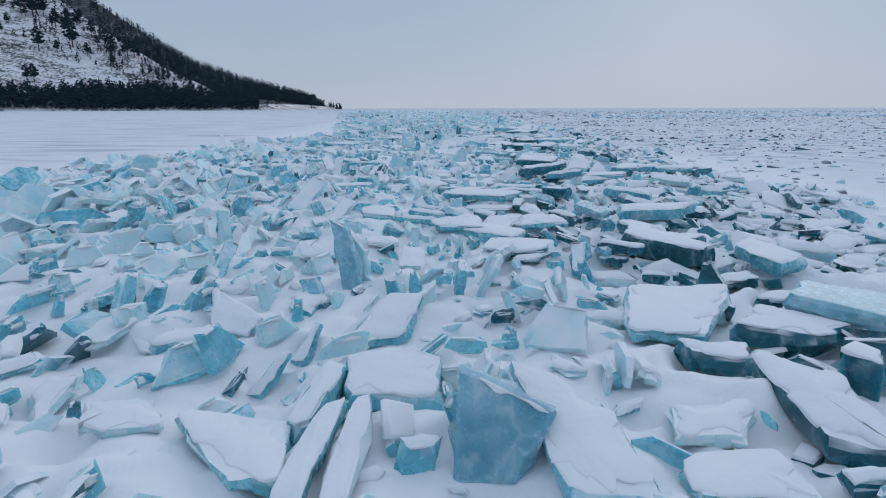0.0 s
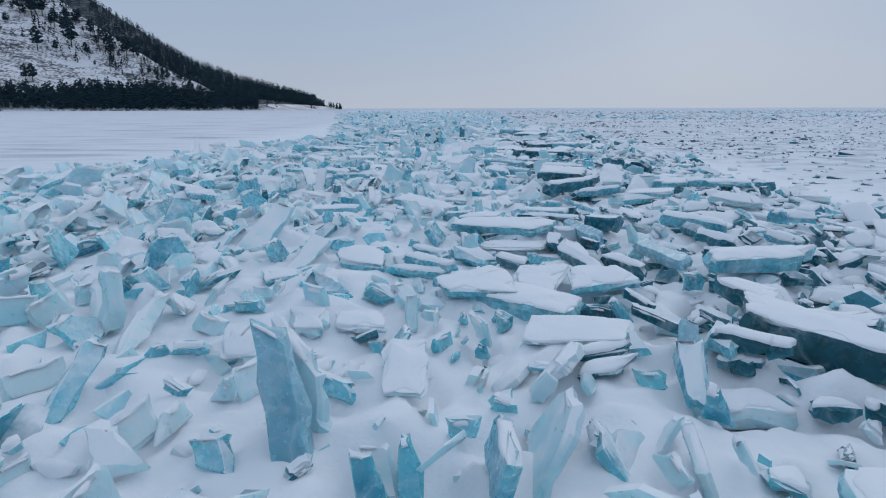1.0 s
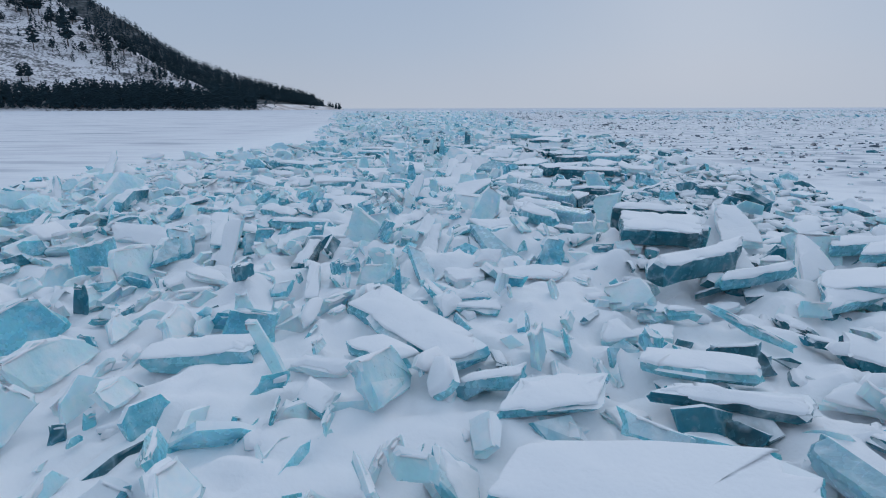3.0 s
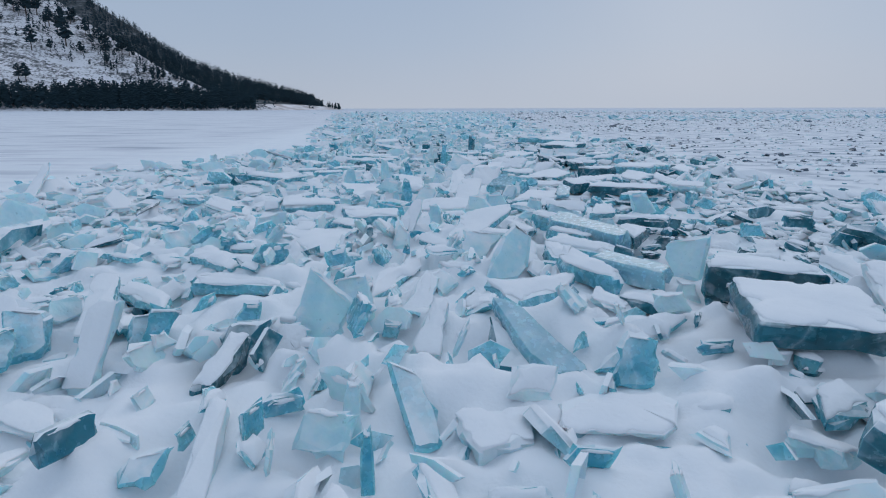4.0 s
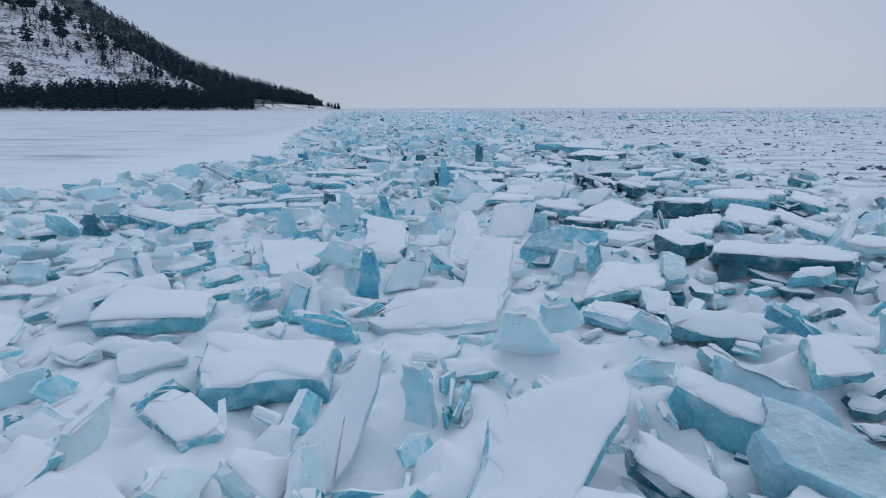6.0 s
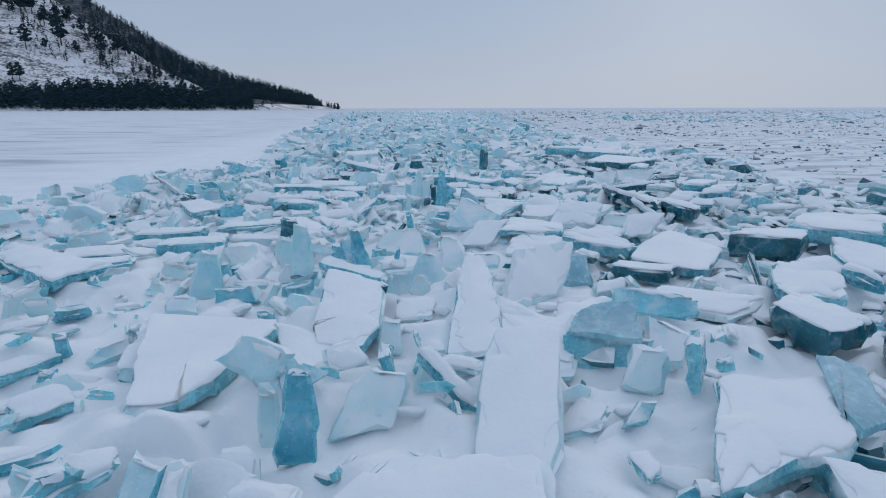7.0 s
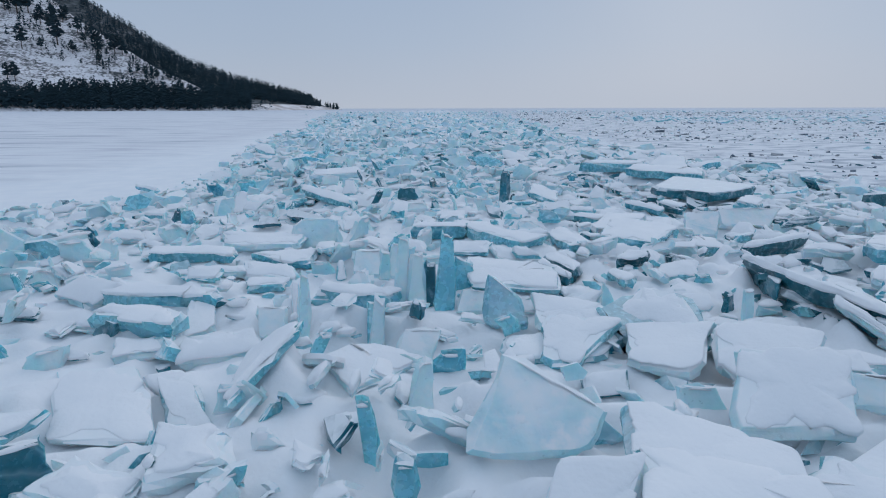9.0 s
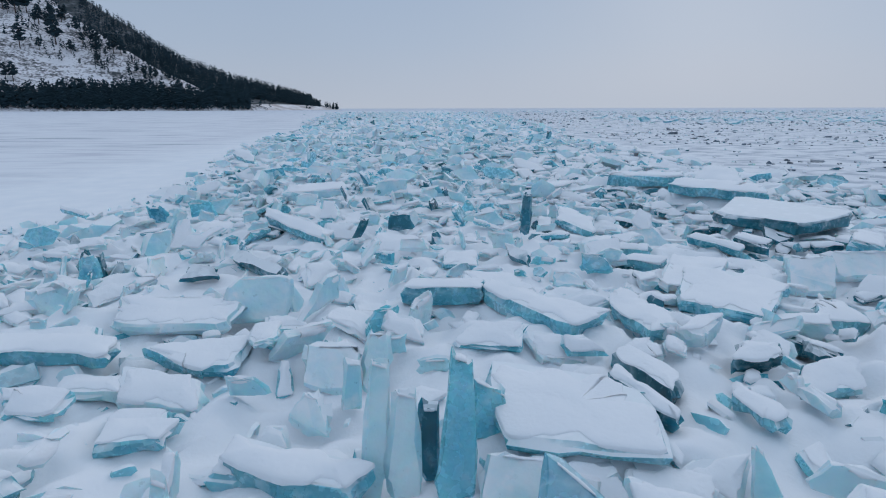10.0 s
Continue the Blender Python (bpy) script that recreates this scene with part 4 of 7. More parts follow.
ice_slab(-2.17, 38.80, 0.30, 0.28, 0.19, 0.09, 2, 0, 8, -0.10, 0.96, "mid", True, False, 0.00)
ice_slab(-1.52, 37.81, 0.26, 0.16, 0.13, 0.10, 2, 0, 62, 0.08, 0.98, "mid", True, False, -0.03)
ice_slab(3.22, 38.56, 0.33, 0.45, 0.19, 0.09, 5, 0, -79, -0.09, 0.94, "mid", True, False, 0.04)
ice_slab(2.57, 37.81, 0.22, 0.36, 0.28, 0.08, 32, 0, -1, 0.15, 1.16, "pale", True, False, 0.02)
ice_slab(2.85, 37.78, 0.26, 0.19, 0.31, 0.06, 68, 0, -1, -0.05, 0.14, "pale", False, False, -0.00)
ice_slab(1.85, 37.79, 0.21, 0.42, 0.27, 0.08, 26, 0, -1, 0.02, 0.73, "pale", True, False, -0.02)
ice_slab(2.30, 37.74, 0.22, 0.47, 0.29, 0.07, 10, 0, -1, 0.07, 1.06, "pale", True, False, -0.02)
ice_slab(1.44, 37.82, 0.21, 0.53, 0.28, 0.08, 42, 0, -1, -0.01, 0.65, "pale", False, False, -0.02)
ice_slab(2.42, 44.40, 0.63, 0.15, 0.65, 0.11, 86, 0, -1, 0.05, 0.74, "dark", False, False, -0.00)
ice_slab(-1.50, 42.40, 0.36, 1.09, 0.21, 0.13, 34, 0, -41, -0.13, 1.13, "dark", False, False, -0.05)
ice_slab(-2.03, 41.92, 0.36, 0.48, 0.20, 0.10, 38, 0, 11, 0.04, 0.51, "dark", False, False, -0.04)
ice_slab(-3.51, 42.01, 0.39, 0.27, 0.32, 0.11, 64, 0, 15, -0.01, 0.49, "mid", False, False, 0.00)
ice_slab(2.03, 42.67, 0.40, 0.50, 0.17, 0.09, 40, 0, -68, -0.27, 1.36, "dark", False, False, 0.01)
ice_slab(7.01, 45.20, 0.56, 1.43, 1.65, 0.19, 3, 0, -50, -0.06, 1.51, "dark", False, False, -0.12)
ice_slab(0.67, 9.67, 0.26, 0.32, 0.40, 0.05, 4, 0, -1, 0.01, 0.88, "pale", True, False, -0.01)
ice_slab(-0.73, 9.95, 0.26, 0.41, 0.41, 0.07, 18, 0, -8, -0.22, 0.70, "pale", True, False, 0.01)
ice_slab(-0.28, 10.38, 0.29, 0.26, 0.35, 0.11, 12, 0, -1, -0.08, 1.29, "pale", True, False, -0.01)
ice_slab(0.20, 10.43, 0.27, 0.46, 0.35, 0.07, 3, 0, -9, -0.10, 0.85, "pale", True, False, 0.03)
ice_slab(-1.77, 10.54, 0.26, 0.26, 0.30, 0.08, 48, 0, 81, 0.65, 0.15, "pale", False, False, -0.05)
ice_slab(2.26, 9.66, 0.30, 0.50, 0.11, 0.08, 3, 0, 17, 0.17, 0.88, "dark", True, False, -0.01)
ice_slab(2.16, 10.13, 0.27, 0.87, 0.52, 0.05, 2, 0, -1, 0.17, 1.04, "pale", True, False, -0.04)
ice_slab(3.03, 9.78, 0.28, 0.27, 0.34, 0.08, 48, 0, 20, 0.16, 0.47, "clean", False, False, -0.04)
ice_slab(3.31, 9.85, 0.29, 0.27, 0.24, 0.09, 18, 0, -75, -0.18, 1.32, "mid", False, False, -0.06)
ice_slab(2.60, 9.88, 0.24, 0.17, 0.20, 0.07, 34, 0, -10, -0.04, 0.40, "mid", False, False, -0.01)
ice_slab(-0.56, 28.17, 0.22, 0.39, 0.24, 0.08, 38, 0, -1, -0.05, 0.79, "pale", True, False, -0.02)
ice_slab(-0.18, 28.19, 0.23, 0.25, 0.28, 0.07, 34, 0, -1, 0.03, 0.84, "pale", True, False, -0.01)
ice_slab(2.37, 28.82, 0.25, 0.17, 0.13, 0.07, 48, 0, 16, 0.14, 0.75, "mid", False, False, -0.01)
ice_slab(2.56, 29.31, 0.33, 0.33, 0.31, 0.10, 54, 0, -1, 0.13, 0.65, "pale", False, False, -0.01)
ice_slab(1.66, 37.23, 0.36, 0.45, 0.44, 0.10, 54, 0, -1, -0.02, 0.70, "clean", False, False, -0.13)
ice_slab(-0.32, 37.01, 0.42, 0.10, 0.62, 0.07, 76, 0, 18, 0.06, 0.69, "pale", False, False, -0.02)
ice_slab(0.09, 37.76, 0.41, 0.82, 0.27, 0.20, 3, 0, -18, -0.01, 1.19, "mid", True, False, -0.02)
ice_slab(-0.64, 37.04, 0.27, 0.28, 0.33, 0.09, 48, 0, 13, -0.02, 0.99, "pale", False, False, -0.02)
ice_slab(0.41, 36.81, 0.32, 0.14, 0.45, 0.09, 76, 0, -1, 0.02, 0.64, "pale", False, False, -0.04)
ice_slab(0.79, 36.57, 0.22, 0.33, 0.31, 0.08, 42, 0, -1, 0.09, 1.07, "pale", False, False, -0.00)
ice_slab(2.31, 37.12, 0.35, 0.81, 0.63, 0.08, 9, 0, -15, -0.18, 0.89, "pale", True, False, -0.08)
ice_slab(3.04, 36.84, 0.35, 0.77, 0.86, 0.08, 14, 0, -1, 0.00, 1.34, "clean", False, False, 0.09)
ice_slab(2.07, 36.48, 0.27, 0.72, 0.47, 0.10, 2, 0, -1, 0.22, 1.63, "mid", True, False, 0.03)
ice_slab(-1.00, 38.18, 0.36, 0.38, 0.25, 0.10, 2, 0, 8, 0.03, 1.18, "mid", True, False, -0.03)
ice_slab(-2.39, 39.44, 0.44, 1.16, 0.36, 0.13, 1, 0, -5, -0.13, 1.02, "mid", True, False, -0.00)
ice_slab(-1.41, 37.21, 0.28, 0.31, 0.42, 0.10, 22, 0, 50, 0.26, 0.60, "pale", True, False, -0.09)
ice_slab(1.40, 13.03, 0.24, 0.41, 0.37, 0.12, 16, -0, 3, -0.22, 1.03, "mid")
ice_slab(-2.44, 15.08, 0.19, 0.29, 0.35, 0.10, 45, -0, 37, 0.05, 0.53, "pale")
ice_slab(-0.46, 13.60, 0.21, 0.41, 0.17, 0.10, 62, -0, -24, 0.03, 0.64, "mid", None, True)
ice_slab(5.66, 18.20, 0.38, 1.03, 0.64, 0.10, -0, -0, 9, 0.56, 0.94, "mid", None, True)
ice_slab(4.30, 21.27, 0.68, 1.16, 0.33, 0.30, 9, -0, -19, 0.01, 0.81, "dark")
ice_slab(6.07, 19.78, 0.31, 0.68, 0.46, 0.15, 60, -0, -19, -0.06, 1.11, "pale", None, True)
ice_slab(-3.83, 21.06, 0.30, 1.20, 0.40, 0.10, 30, -0, -28, -0.24, 1.45, "pale", None, True)
ice_slab(4.84, 12.11, 0.46, 1.07, 0.38, 0.15, 8, -0, 6, 0.32, 1.36, "mid")
ice_slab(-2.48, 10.94, 0.22, 0.16, 0.62, 0.10, 47, -0, 69, 0.47, 1.47, "pale")
ice_slab(0.57, 8.26, 0.10, 0.19, 0.29, 0.10, 52, -0, -1, -0.07, 0.93, "pale", None, True)
ice_slab(0.75, 8.24, 0.14, 0.14, 0.32, 0.10, 68, -0, 9, -0.01, 0.31, "mid", None, True)
ice_slab(3.97, 5.74, 0.50, 0.30, 0.21, 0.35, 0, -0, -71, -0.11, 0.62, "dark", None, True)
ice_slab(-3.87, 10.80, 0.15, 0.19, 0.55, 0.10, 33, -0, 65, 0.58, 1.69, "dark", None, True)
ice_slab(-2.28, 7.92, 0.19, 0.21, 0.41, 0.10, 80, -0, 23, 0.09, 0.35, "dark", None, True)
ice_slab(4.07, 22.64, 0.37, 0.71, 0.44, 0.08, 76, 8, -86, -0.21, 0.15, "pale")
ice_slab(-1.70, 20.34, 0.36, 0.19, 0.31, 0.12, 75, -0, -1, 0.11, 1.42, "mid", None, True)
ice_slab(-2.17, 25.87, 0.29, 0.60, 0.20, 0.10, 85, -5, 41, 0.07, 0.92, "pale")
ice_slab(7.66, 34.64, 0.50, 1.45, 0.79, 0.12, 0, -0, -13, 0.23, 0.97, "mid", None, True)
ice_slab(-5.12, 32.07, 0.30, 0.80, 0.41, 0.20, 79, -0, -13, 0.01, 0.15, "dark", None, True)
ice_slab(1.08, 29.24, 0.35, 0.13, 0.62, 0.10, 24, -0, 38, -0.04, 0.77, "mid", None, True)
ice_slab(1.54, 28.75, 0.43, 0.47, 1.43, 0.10, 17, -0, -1, 0.19, 1.13, "pale")
ice_slab(-0.13, 28.77, 0.22, 0.11, 0.40, 0.10, 85, -0, -1, 0.01, 1.06, "pale", None, True)
ice_slab(4.50, 30.38, 0.40, 0.56, 0.63, 0.15, 4, 5, -66, -0.12, 1.45, "dark")
ice_slab(-1.71, 28.92, 0.32, 0.36, 0.29, 0.10, 12, -8, 36, -0.05, 0.93, "mid")
ice_slab(-3.66, 33.07, 0.37, 0.79, 0.36, 0.15, 8, -0, 22, -0.03, 0.91, "mid")
ice_slab(3.38, 34.13, 0.32, 0.80, 0.47, 0.15, 8, 7, -43, 0.14, 1.27, "mid")
ice_slab(-0.26, 34.32, 0.23, 0.32, 0.26, 0.10, 83, -9, 34, 0.27, 0.84, "mid", None, True)
ice_slab(-3.67, 36.70, 0.41, 0.71, 1.33, 0.12, 0, -0, 57, 0.53, 0.84, "mid")
ice_slab(0.53, 34.97, 0.25, 0.10, 0.50, 0.08, 94, -0, -1, -0.04, 0.97, "mid", None, True)
ice_slab(4.18, 35.44, 0.30, 0.49, 0.28, 0.10, 45, -0, -18, 0.06, 0.94, "pale")
ice_slab(5.35, 37.34, 0.40, 1.06, 0.42, 0.15, 1, 3, -90, -0.31, 0.72, "dark")
ice_slab(5.81, 36.85, 0.41, 1.25, 0.40, 0.20, 0, -0, -76, -0.27, 0.89, "dark", None, True)
ice_slab(3.62, 34.43, 0.31, 0.68, 0.73, 0.12, 7, 4, -36, 0.19, 0.65, "mid")
ice_slab(-0.32, 33.26, 0.18, 0.33, 0.38, 0.12, 66, -0, -1, 0.04, 1.22, "mid")
ice_slab(-0.53, 37.48, 0.25, 0.06, 0.65, 0.10, 43, -0, -0, -0.10, 1.08, "pale", None, True)
ice_slab(0.36, 37.09, 0.21, 0.14, 0.48, 0.12, 57, -0, 15, 0.05, 0.99, "mid", None, True)
ice_slab(-0.09, 36.55, 0.16, 0.11, 0.31, 0.10, 102, -0, 33, 0.13, 0.93, "mid", None, True)
ice_slab(6.16, 40.33, 0.35, 1.35, 0.15, 0.15, 16, -2, 20, 0.24, 1.00, "dark", None, True)
ice_slab(4.95, 38.40, 0.41, 0.80, 0.24, 0.20, 0, -0, -95, -0.35, 0.60, "dark")
ice_slab(-1.90, 38.56, 0.38, 0.33, 0.27, 0.10, 11, -0, -6, -0.06, 1.40, "mid", None, True)
ice_slab(-0.96, 36.47, 0.29, 0.73, 0.31, 0.12, 19, -4, 16, -0.01, 0.82, "pale")
ice_slab(2.60, 45.69, 0.37, 0.18, 0.78, 0.10, 73, -0, -1, 0.10, 0.83, "dark")
ice_slab(2.63, 39.16, 0.34, 0.70, 0.25, 0.15, 4, 4, -64, -0.10, 0.78, "dark")
ice_slab(-0.97, 47.78, 0.30, 0.35, 1.25, 0.10, 29, -0, 66, 0.97, 0.15, "dark", None, True)
ice_slab(-0.36, 46.73, 0.28, 0.32, 0.76, 0.10, 46, -0, 63, 0.27, 0.65, "dark", None, True)
ice_slab(-1.50, 44.76, 0.47, 2.15, 0.32, 0.15, 6, 3, -48, -0.35, 1.05, "mid")
ice_slab(7.37, 48.25, 0.65, 2.19, 0.88, 0.20, 6, -0, -43, -0.22, 0.86, "mid", None, True)
ice_slab(8.07, 49.69, 0.73, 1.38, 1.10, 0.15, 13, -0, -59, -0.67, 0.66, "mid", None, True)
ice_slab(1.27, 42.81, 0.32, 0.46, 0.62, 0.10, 5, -0, -1, 0.03, 0.98, "mid")
ice_slab(4.22, 42.02, 0.33, 0.59, 1.41, 0.10, 2, -0, -24, 0.16, 1.22, "pale")
ice_slab(4.76, 41.62, 0.31, 0.78, 0.83, 0.10, 9, -0, -1, 0.63, 0.27, "pale")
ice_slab(0.27, 11.42, 0.25, 0.38, 0.20, 0.12, 30, -0, -7, -0.06, 0.64, "pale", None, True)
ice_slab(-4.20, 15.89, 0.28, 1.19, 0.45, 0.12, 54, -5, 77, 0.44, 0.84, "mid", None, True)
ice_slab(-1.82, 20.39, 0.29, 0.32, 0.35, 0.12, 52, -0, 23, 0.04, 0.89, "mid")
ice_slab(4.34, 20.41, 0.52, 1.03, 0.14, 0.25, 21, -0, -15, 0.08, 0.99, "dark")
ice_slab(-0.21, 19.00, 0.27, 0.27, 0.15, 0.10, 103, -0, 25, 0.01, 0.84, "mid", None, True)
ice_slab(1.29, 18.16, 0.20, 0.34, 0.09, 0.08, 34, -0, 3, 0.01, 0.84, "mid", None, True)
ice_slab(0.53, 31.96, 0.19, 0.28, 0.28, 0.10, 77, -0, -1, 0.01, 0.99, "pale", None, True)
ice_slab(3.01, 31.79, 0.26, 0.35, 0.21, 0.12, 18, -8, 7, 0.09, 0.91, "pale", None, True)
ice_slab(-1.19, 31.31, 0.28, 0.44, 0.17, 0.15, 63, -0, 12, -0.07, 0.77, "mid", None, True)
ice_slab(-0.84, 31.42, 0.23, 0.11, 0.27, 0.10, 66, -0, -1, 0.11, 0.58, "pale", None, True)
ice_slab(-0.59, 31.68, 0.20, 0.33, 0.15, 0.10, 87, -9, 17, 0.02, 0.89, "mid", None, True)
ice_slab(-1.72, 32.51, 0.20, 0.21, 0.23, 0.12, 62, -0, -1, -0.05, 0.43, "mid", None, True)
ice_slab(-4.30, 17.90, 0.49, 1.06, 0.65, 0.12, 4, -0, -34, -1.39, 0.60, "mid", None, True)
ice_slab(-5.77, 21.60, 0.39, 0.14, 0.53, 0.10, 22, -0, 59, 0.54, 1.04, "mid", None, True)
ice_slab(-2.76, 17.61, 0.32, 0.13, 0.30, 0.10, 97, -0, -1, 0.05, 0.66, "dark", None, True)
ice_slab(-2.46, 20.79, 0.45, 0.30, 1.01, 0.10, 17, -0, -1, -0.35, 0.86, "mid")
ice_slab(-2.80, 19.80, 0.34, 0.48, 0.31, 0.10, 53, -0, 68, 0.32, 0.53, "mid")
ice_slab(-5.90, 32.52, 0.25, 0.54, 0.72, 0.15, 25, -0, -1, -0.22, 0.39, "dark", None, True)
ice_slab(-9.11, 29.94, 0.51, 0.36, 2.06, 0.10, 23, -0, -1, -0.63, 0.38, "pale", None, True)
ice_slab(-8.12, 25.83, 0.42, 0.15, 0.72, 0.10, 44, -0, -1, -0.36, 0.82, "mid", None, True)
ice_slab(4.58, 18.37, 0.43, 1.08, 0.16, 0.12, 16, -3, 17, 0.16, 0.91, "mid")
ice_slab(6.12, 22.46, 0.29, 1.59, 0.35, 0.12, 35, -0, -95, -0.38, 1.06, "mid", None, True)
ice_slab(6.64, 19.26, 0.48, 0.64, 0.36, 0.12, 8, -0, 8, 0.34, 0.64, "mid", None, True)
ice_slab(-4.55, 28.13, 0.43, 0.47, 0.35, 0.12, 0, -0, -0, -0.23, 1.21, "mid", None, True)
ice_slab(-5.26, 29.17, 0.38, 0.35, 0.07, 0.10, 75, -8, 88, 0.09, 0.80, "dark", None, True)
ice_slab(-3.92, 27.72, 0.32, 0.36, 0.15, 0.12, 39, -8, -8, 0.07, 0.25, "dark", None, True)
ice_slab(-2.84, 29.47, 0.26, 0.20, 0.45, 0.10, 42, -0, 66, 0.10, 1.00, "mid")
ice_slab(5.00, 31.33, 0.42, 0.60, 0.97, 0.12, 3, -0, -17, 0.17, 1.15, "mid")
ice_slab(6.68, 32.72, 0.36, 0.84, 1.15, 0.10, 2, 3, -62, -0.58, 1.28, "mid", None, True)
ice_slab(7.39, 32.25, 0.31, 1.68, 0.37, 0.12, 10, 2, -89, -0.39, 1.08, "mid", None, True)
ice_slab(8.78, 34.36, 0.40, 1.05, 0.77, 0.15, 1, 3, -79, -0.83, 0.89, "mid", None, True)
ice_slab(7.18, 30.09, 0.43, 0.83, 0.50, 0.15, 6, -0, -35, 0.02, 0.76, "pale", None, True)
ice_slab(5.35, 28.66, 0.40, 0.69, 0.20, 0.12, 14, -0, 14, 0.28, 0.75, "mid")
ice_slab(-6.73, 40.76, 0.30, 1.28, 0.34, 0.12, 35, -0, -37, -0.86, 0.15, "mid", None, True)
ice_slab(-4.61, 38.22, 0.26, 0.17, 0.35, 0.12, 59, 0, 32, -0.06, 0.51, "mid", None, True)
ice_slab(-4.69, 40.83, 0.23, 0.53, 0.26, 0.10, 108, -0, -18, 0.12, 0.38, "dark", None, True)
ice_slab(6.66, 42.16, 0.35, 0.87, 0.41, 0.10, 47, -0, -1, 0.16, 1.34, "pale", None, True)
ice_slab(4.29, 41.18, 0.34, 0.88, 1.31, 0.10, 3, -0, -40, -0.21, 1.41, "mid")
ice_slab(6.55, 39.72, 0.39, 0.75, 0.36, 0.12, 6, 4, 0, 0.21, 0.64, "pale", None, True)
ice_slab(6.52, 38.27, 0.36, 0.58, 0.40, 0.10, 15, 0, -37, 0.05, 0.97, "pale", None, True)
ice_slab(7.45, 38.60, 0.46, 0.87, 0.44, 0.20, 13, -0, 24, 0.83, 0.97, "mid", None, True)
ice_slab(7.35, 39.50, 0.50, 0.69, 0.90, 0.15, 0, -0, -20, 0.32, 0.94, "mid", None, True)
ice_slab(6.73, 51.03, 0.60, 1.97, 1.01, 0.25, -0, -0, -10, 0.27, 0.95, "mid", None, True)
ice_slab(-3.47, 43.85, 0.28, 0.42, 0.39, 0.15, 64, -0, 57, 0.22, 0.92, "pale")
ice_slab(-3.40, 44.60, 0.30, 0.39, 0.59, 0.15, 43, -0, 30, 0.14, 0.43, "pale")
ice_slab(-4.11, 42.95, 0.20, 0.25, 0.34, 0.12, 117, -0, 36, 0.02, 0.26, "dark", None, True)
ice_slab(-5.14, 44.41, 0.20, 0.27, 0.28, 0.10, 47, -0, -1, -0.15, 0.36, "dark", None, True)
ice_slab(-2.18, 42.20, 0.28, 0.45, 0.17, 0.12, 63, -0, 16, 0.02, 0.32, "dark", None, True)
ice_slab(-6.45, 46.54, 0.40, 0.79, 0.10, 0.12, 27, 4, -30, -0.08, 1.05, "mid", None, True)
ice_slab(-7.17, 59.56, 0.55, 3.08, 0.45, 0.20, 21, 2, -56, -1.15, 0.61, "mid", None, True)
ice_slab(-2.00, 48.86, 0.55, 1.50, 0.60, 0.20, 10, -0, 30, 0.26, 0.91, "pale", None, True)
ice_slab(-1.29, 46.65, 0.35, 0.48, 0.46, 0.12, 41, -0, -25, -0.22, 0.57, "mid", None, True)
ice_slab(-0.42, 44.63, 0.30, 0.12, 0.43, 0.10, 67, -0, -1, 0.20, 1.01, "dark", None, True)
ice_slab(3.46, 45.38, 0.40, 0.93, 0.65, 0.12, 3, 6, -59, -0.66, 1.06, "mid")
ice_slab(3.84, 43.47, 0.32, 0.57, 0.23, 0.15, 12, -0, -20, 0.03, 1.01, "mid")
ice_slab(4.89, 45.91, 0.28, 0.65, 0.34, 0.12, 40, 9, -73, -0.25, 0.61, "pale")
ice_slab(7.02, 42.79, 0.59, 0.39, 0.77, 0.20, -0, 7, -52, -0.20, 0.81, "mid", None, True)
ice_slab(5.28, 43.69, 0.35, 0.93, 0.20, 0.10, 14, 3, -59, -0.02, 0.92, "mid")
ice_slab(5.87, 43.70, 0.39, 0.51, 0.29, 0.12, 4, 6, -50, -0.06, 1.05, "dark", None, True)
ice_slab(-0.27, 6.11, 0.17, 0.11, 0.34, 0.08, 47, -0, -1, 0.21, 0.76, "mid", None, True)
ice_slab(-0.48, 5.95, 0.17, 0.08, 0.18, 0.08, 54, -0, -1, 0.10, 0.51, "dark", None, True)
ice_slab(-0.11, 6.74, 0.17, 0.14, 0.40, 0.10, 39, -0, -1, 0.13, 0.42, "mid", None, True)
ice_slab(-0.35, 7.36, 0.20, 0.11, 0.20, 0.08, 99, -0, -1, 0.03, 0.55, "mid", None, True)
ice_slab(-2.73, 7.53, 0.20, 0.12, 0.21, 0.10, 110, -0, 41, 0.05, 0.34, "mid", None, True)
ice_slab(-2.72, 6.88, 0.16, 0.40, 0.33, 0.10, 121, -7, 84, -0.04, 0.45, "mid")
ice_slab(-2.55, 6.89, 0.11, 0.48, 0.24, 0.10, 128, -6, 76, -0.09, 0.42, "dark")
ice_slab(-1.94, 6.56, 0.15, 0.25, 0.23, 0.10, 121, -0, 65, 0.03, 0.34, "dark", None, True)
ice_slab(-1.99, 7.87, 0.16, 0.19, 0.25, 0.08, 89, -0, -1, 0.08, 0.46, "pale", None, True)
ice_slab(-2.25, 7.28, 0.18, 0.10, 0.35, 0.08, 93, -0, 46, 0.05, 0.64, "pale", None, True)
ice_slab(-1.45, 7.84, 0.23, 0.22, 0.29, 0.10, 73, -0, 23, 0.21, 0.41, "mid", None, True)
ice_slab(-1.39, 5.48, 0.20, 0.07, 0.10, 0.10, 78, -0, -1, 0.01, 0.43, "dark", None, True)
ice_slab(1.63, 6.84, 0.11, 0.20, 0.24, 0.10, 110, -0, -38, 0.03, 0.52, "mid", None, True)
ice_slab(1.27, 6.64, 0.16, 0.34, 0.13, 0.12, 69, -0, -5, 0.02, 0.95, "mid", None, True)
ice_slab(1.67, 7.39, 0.12, 0.25, 0.16, 0.08, 114, -0, 18, -0.04, 0.68, "dark", None, True)
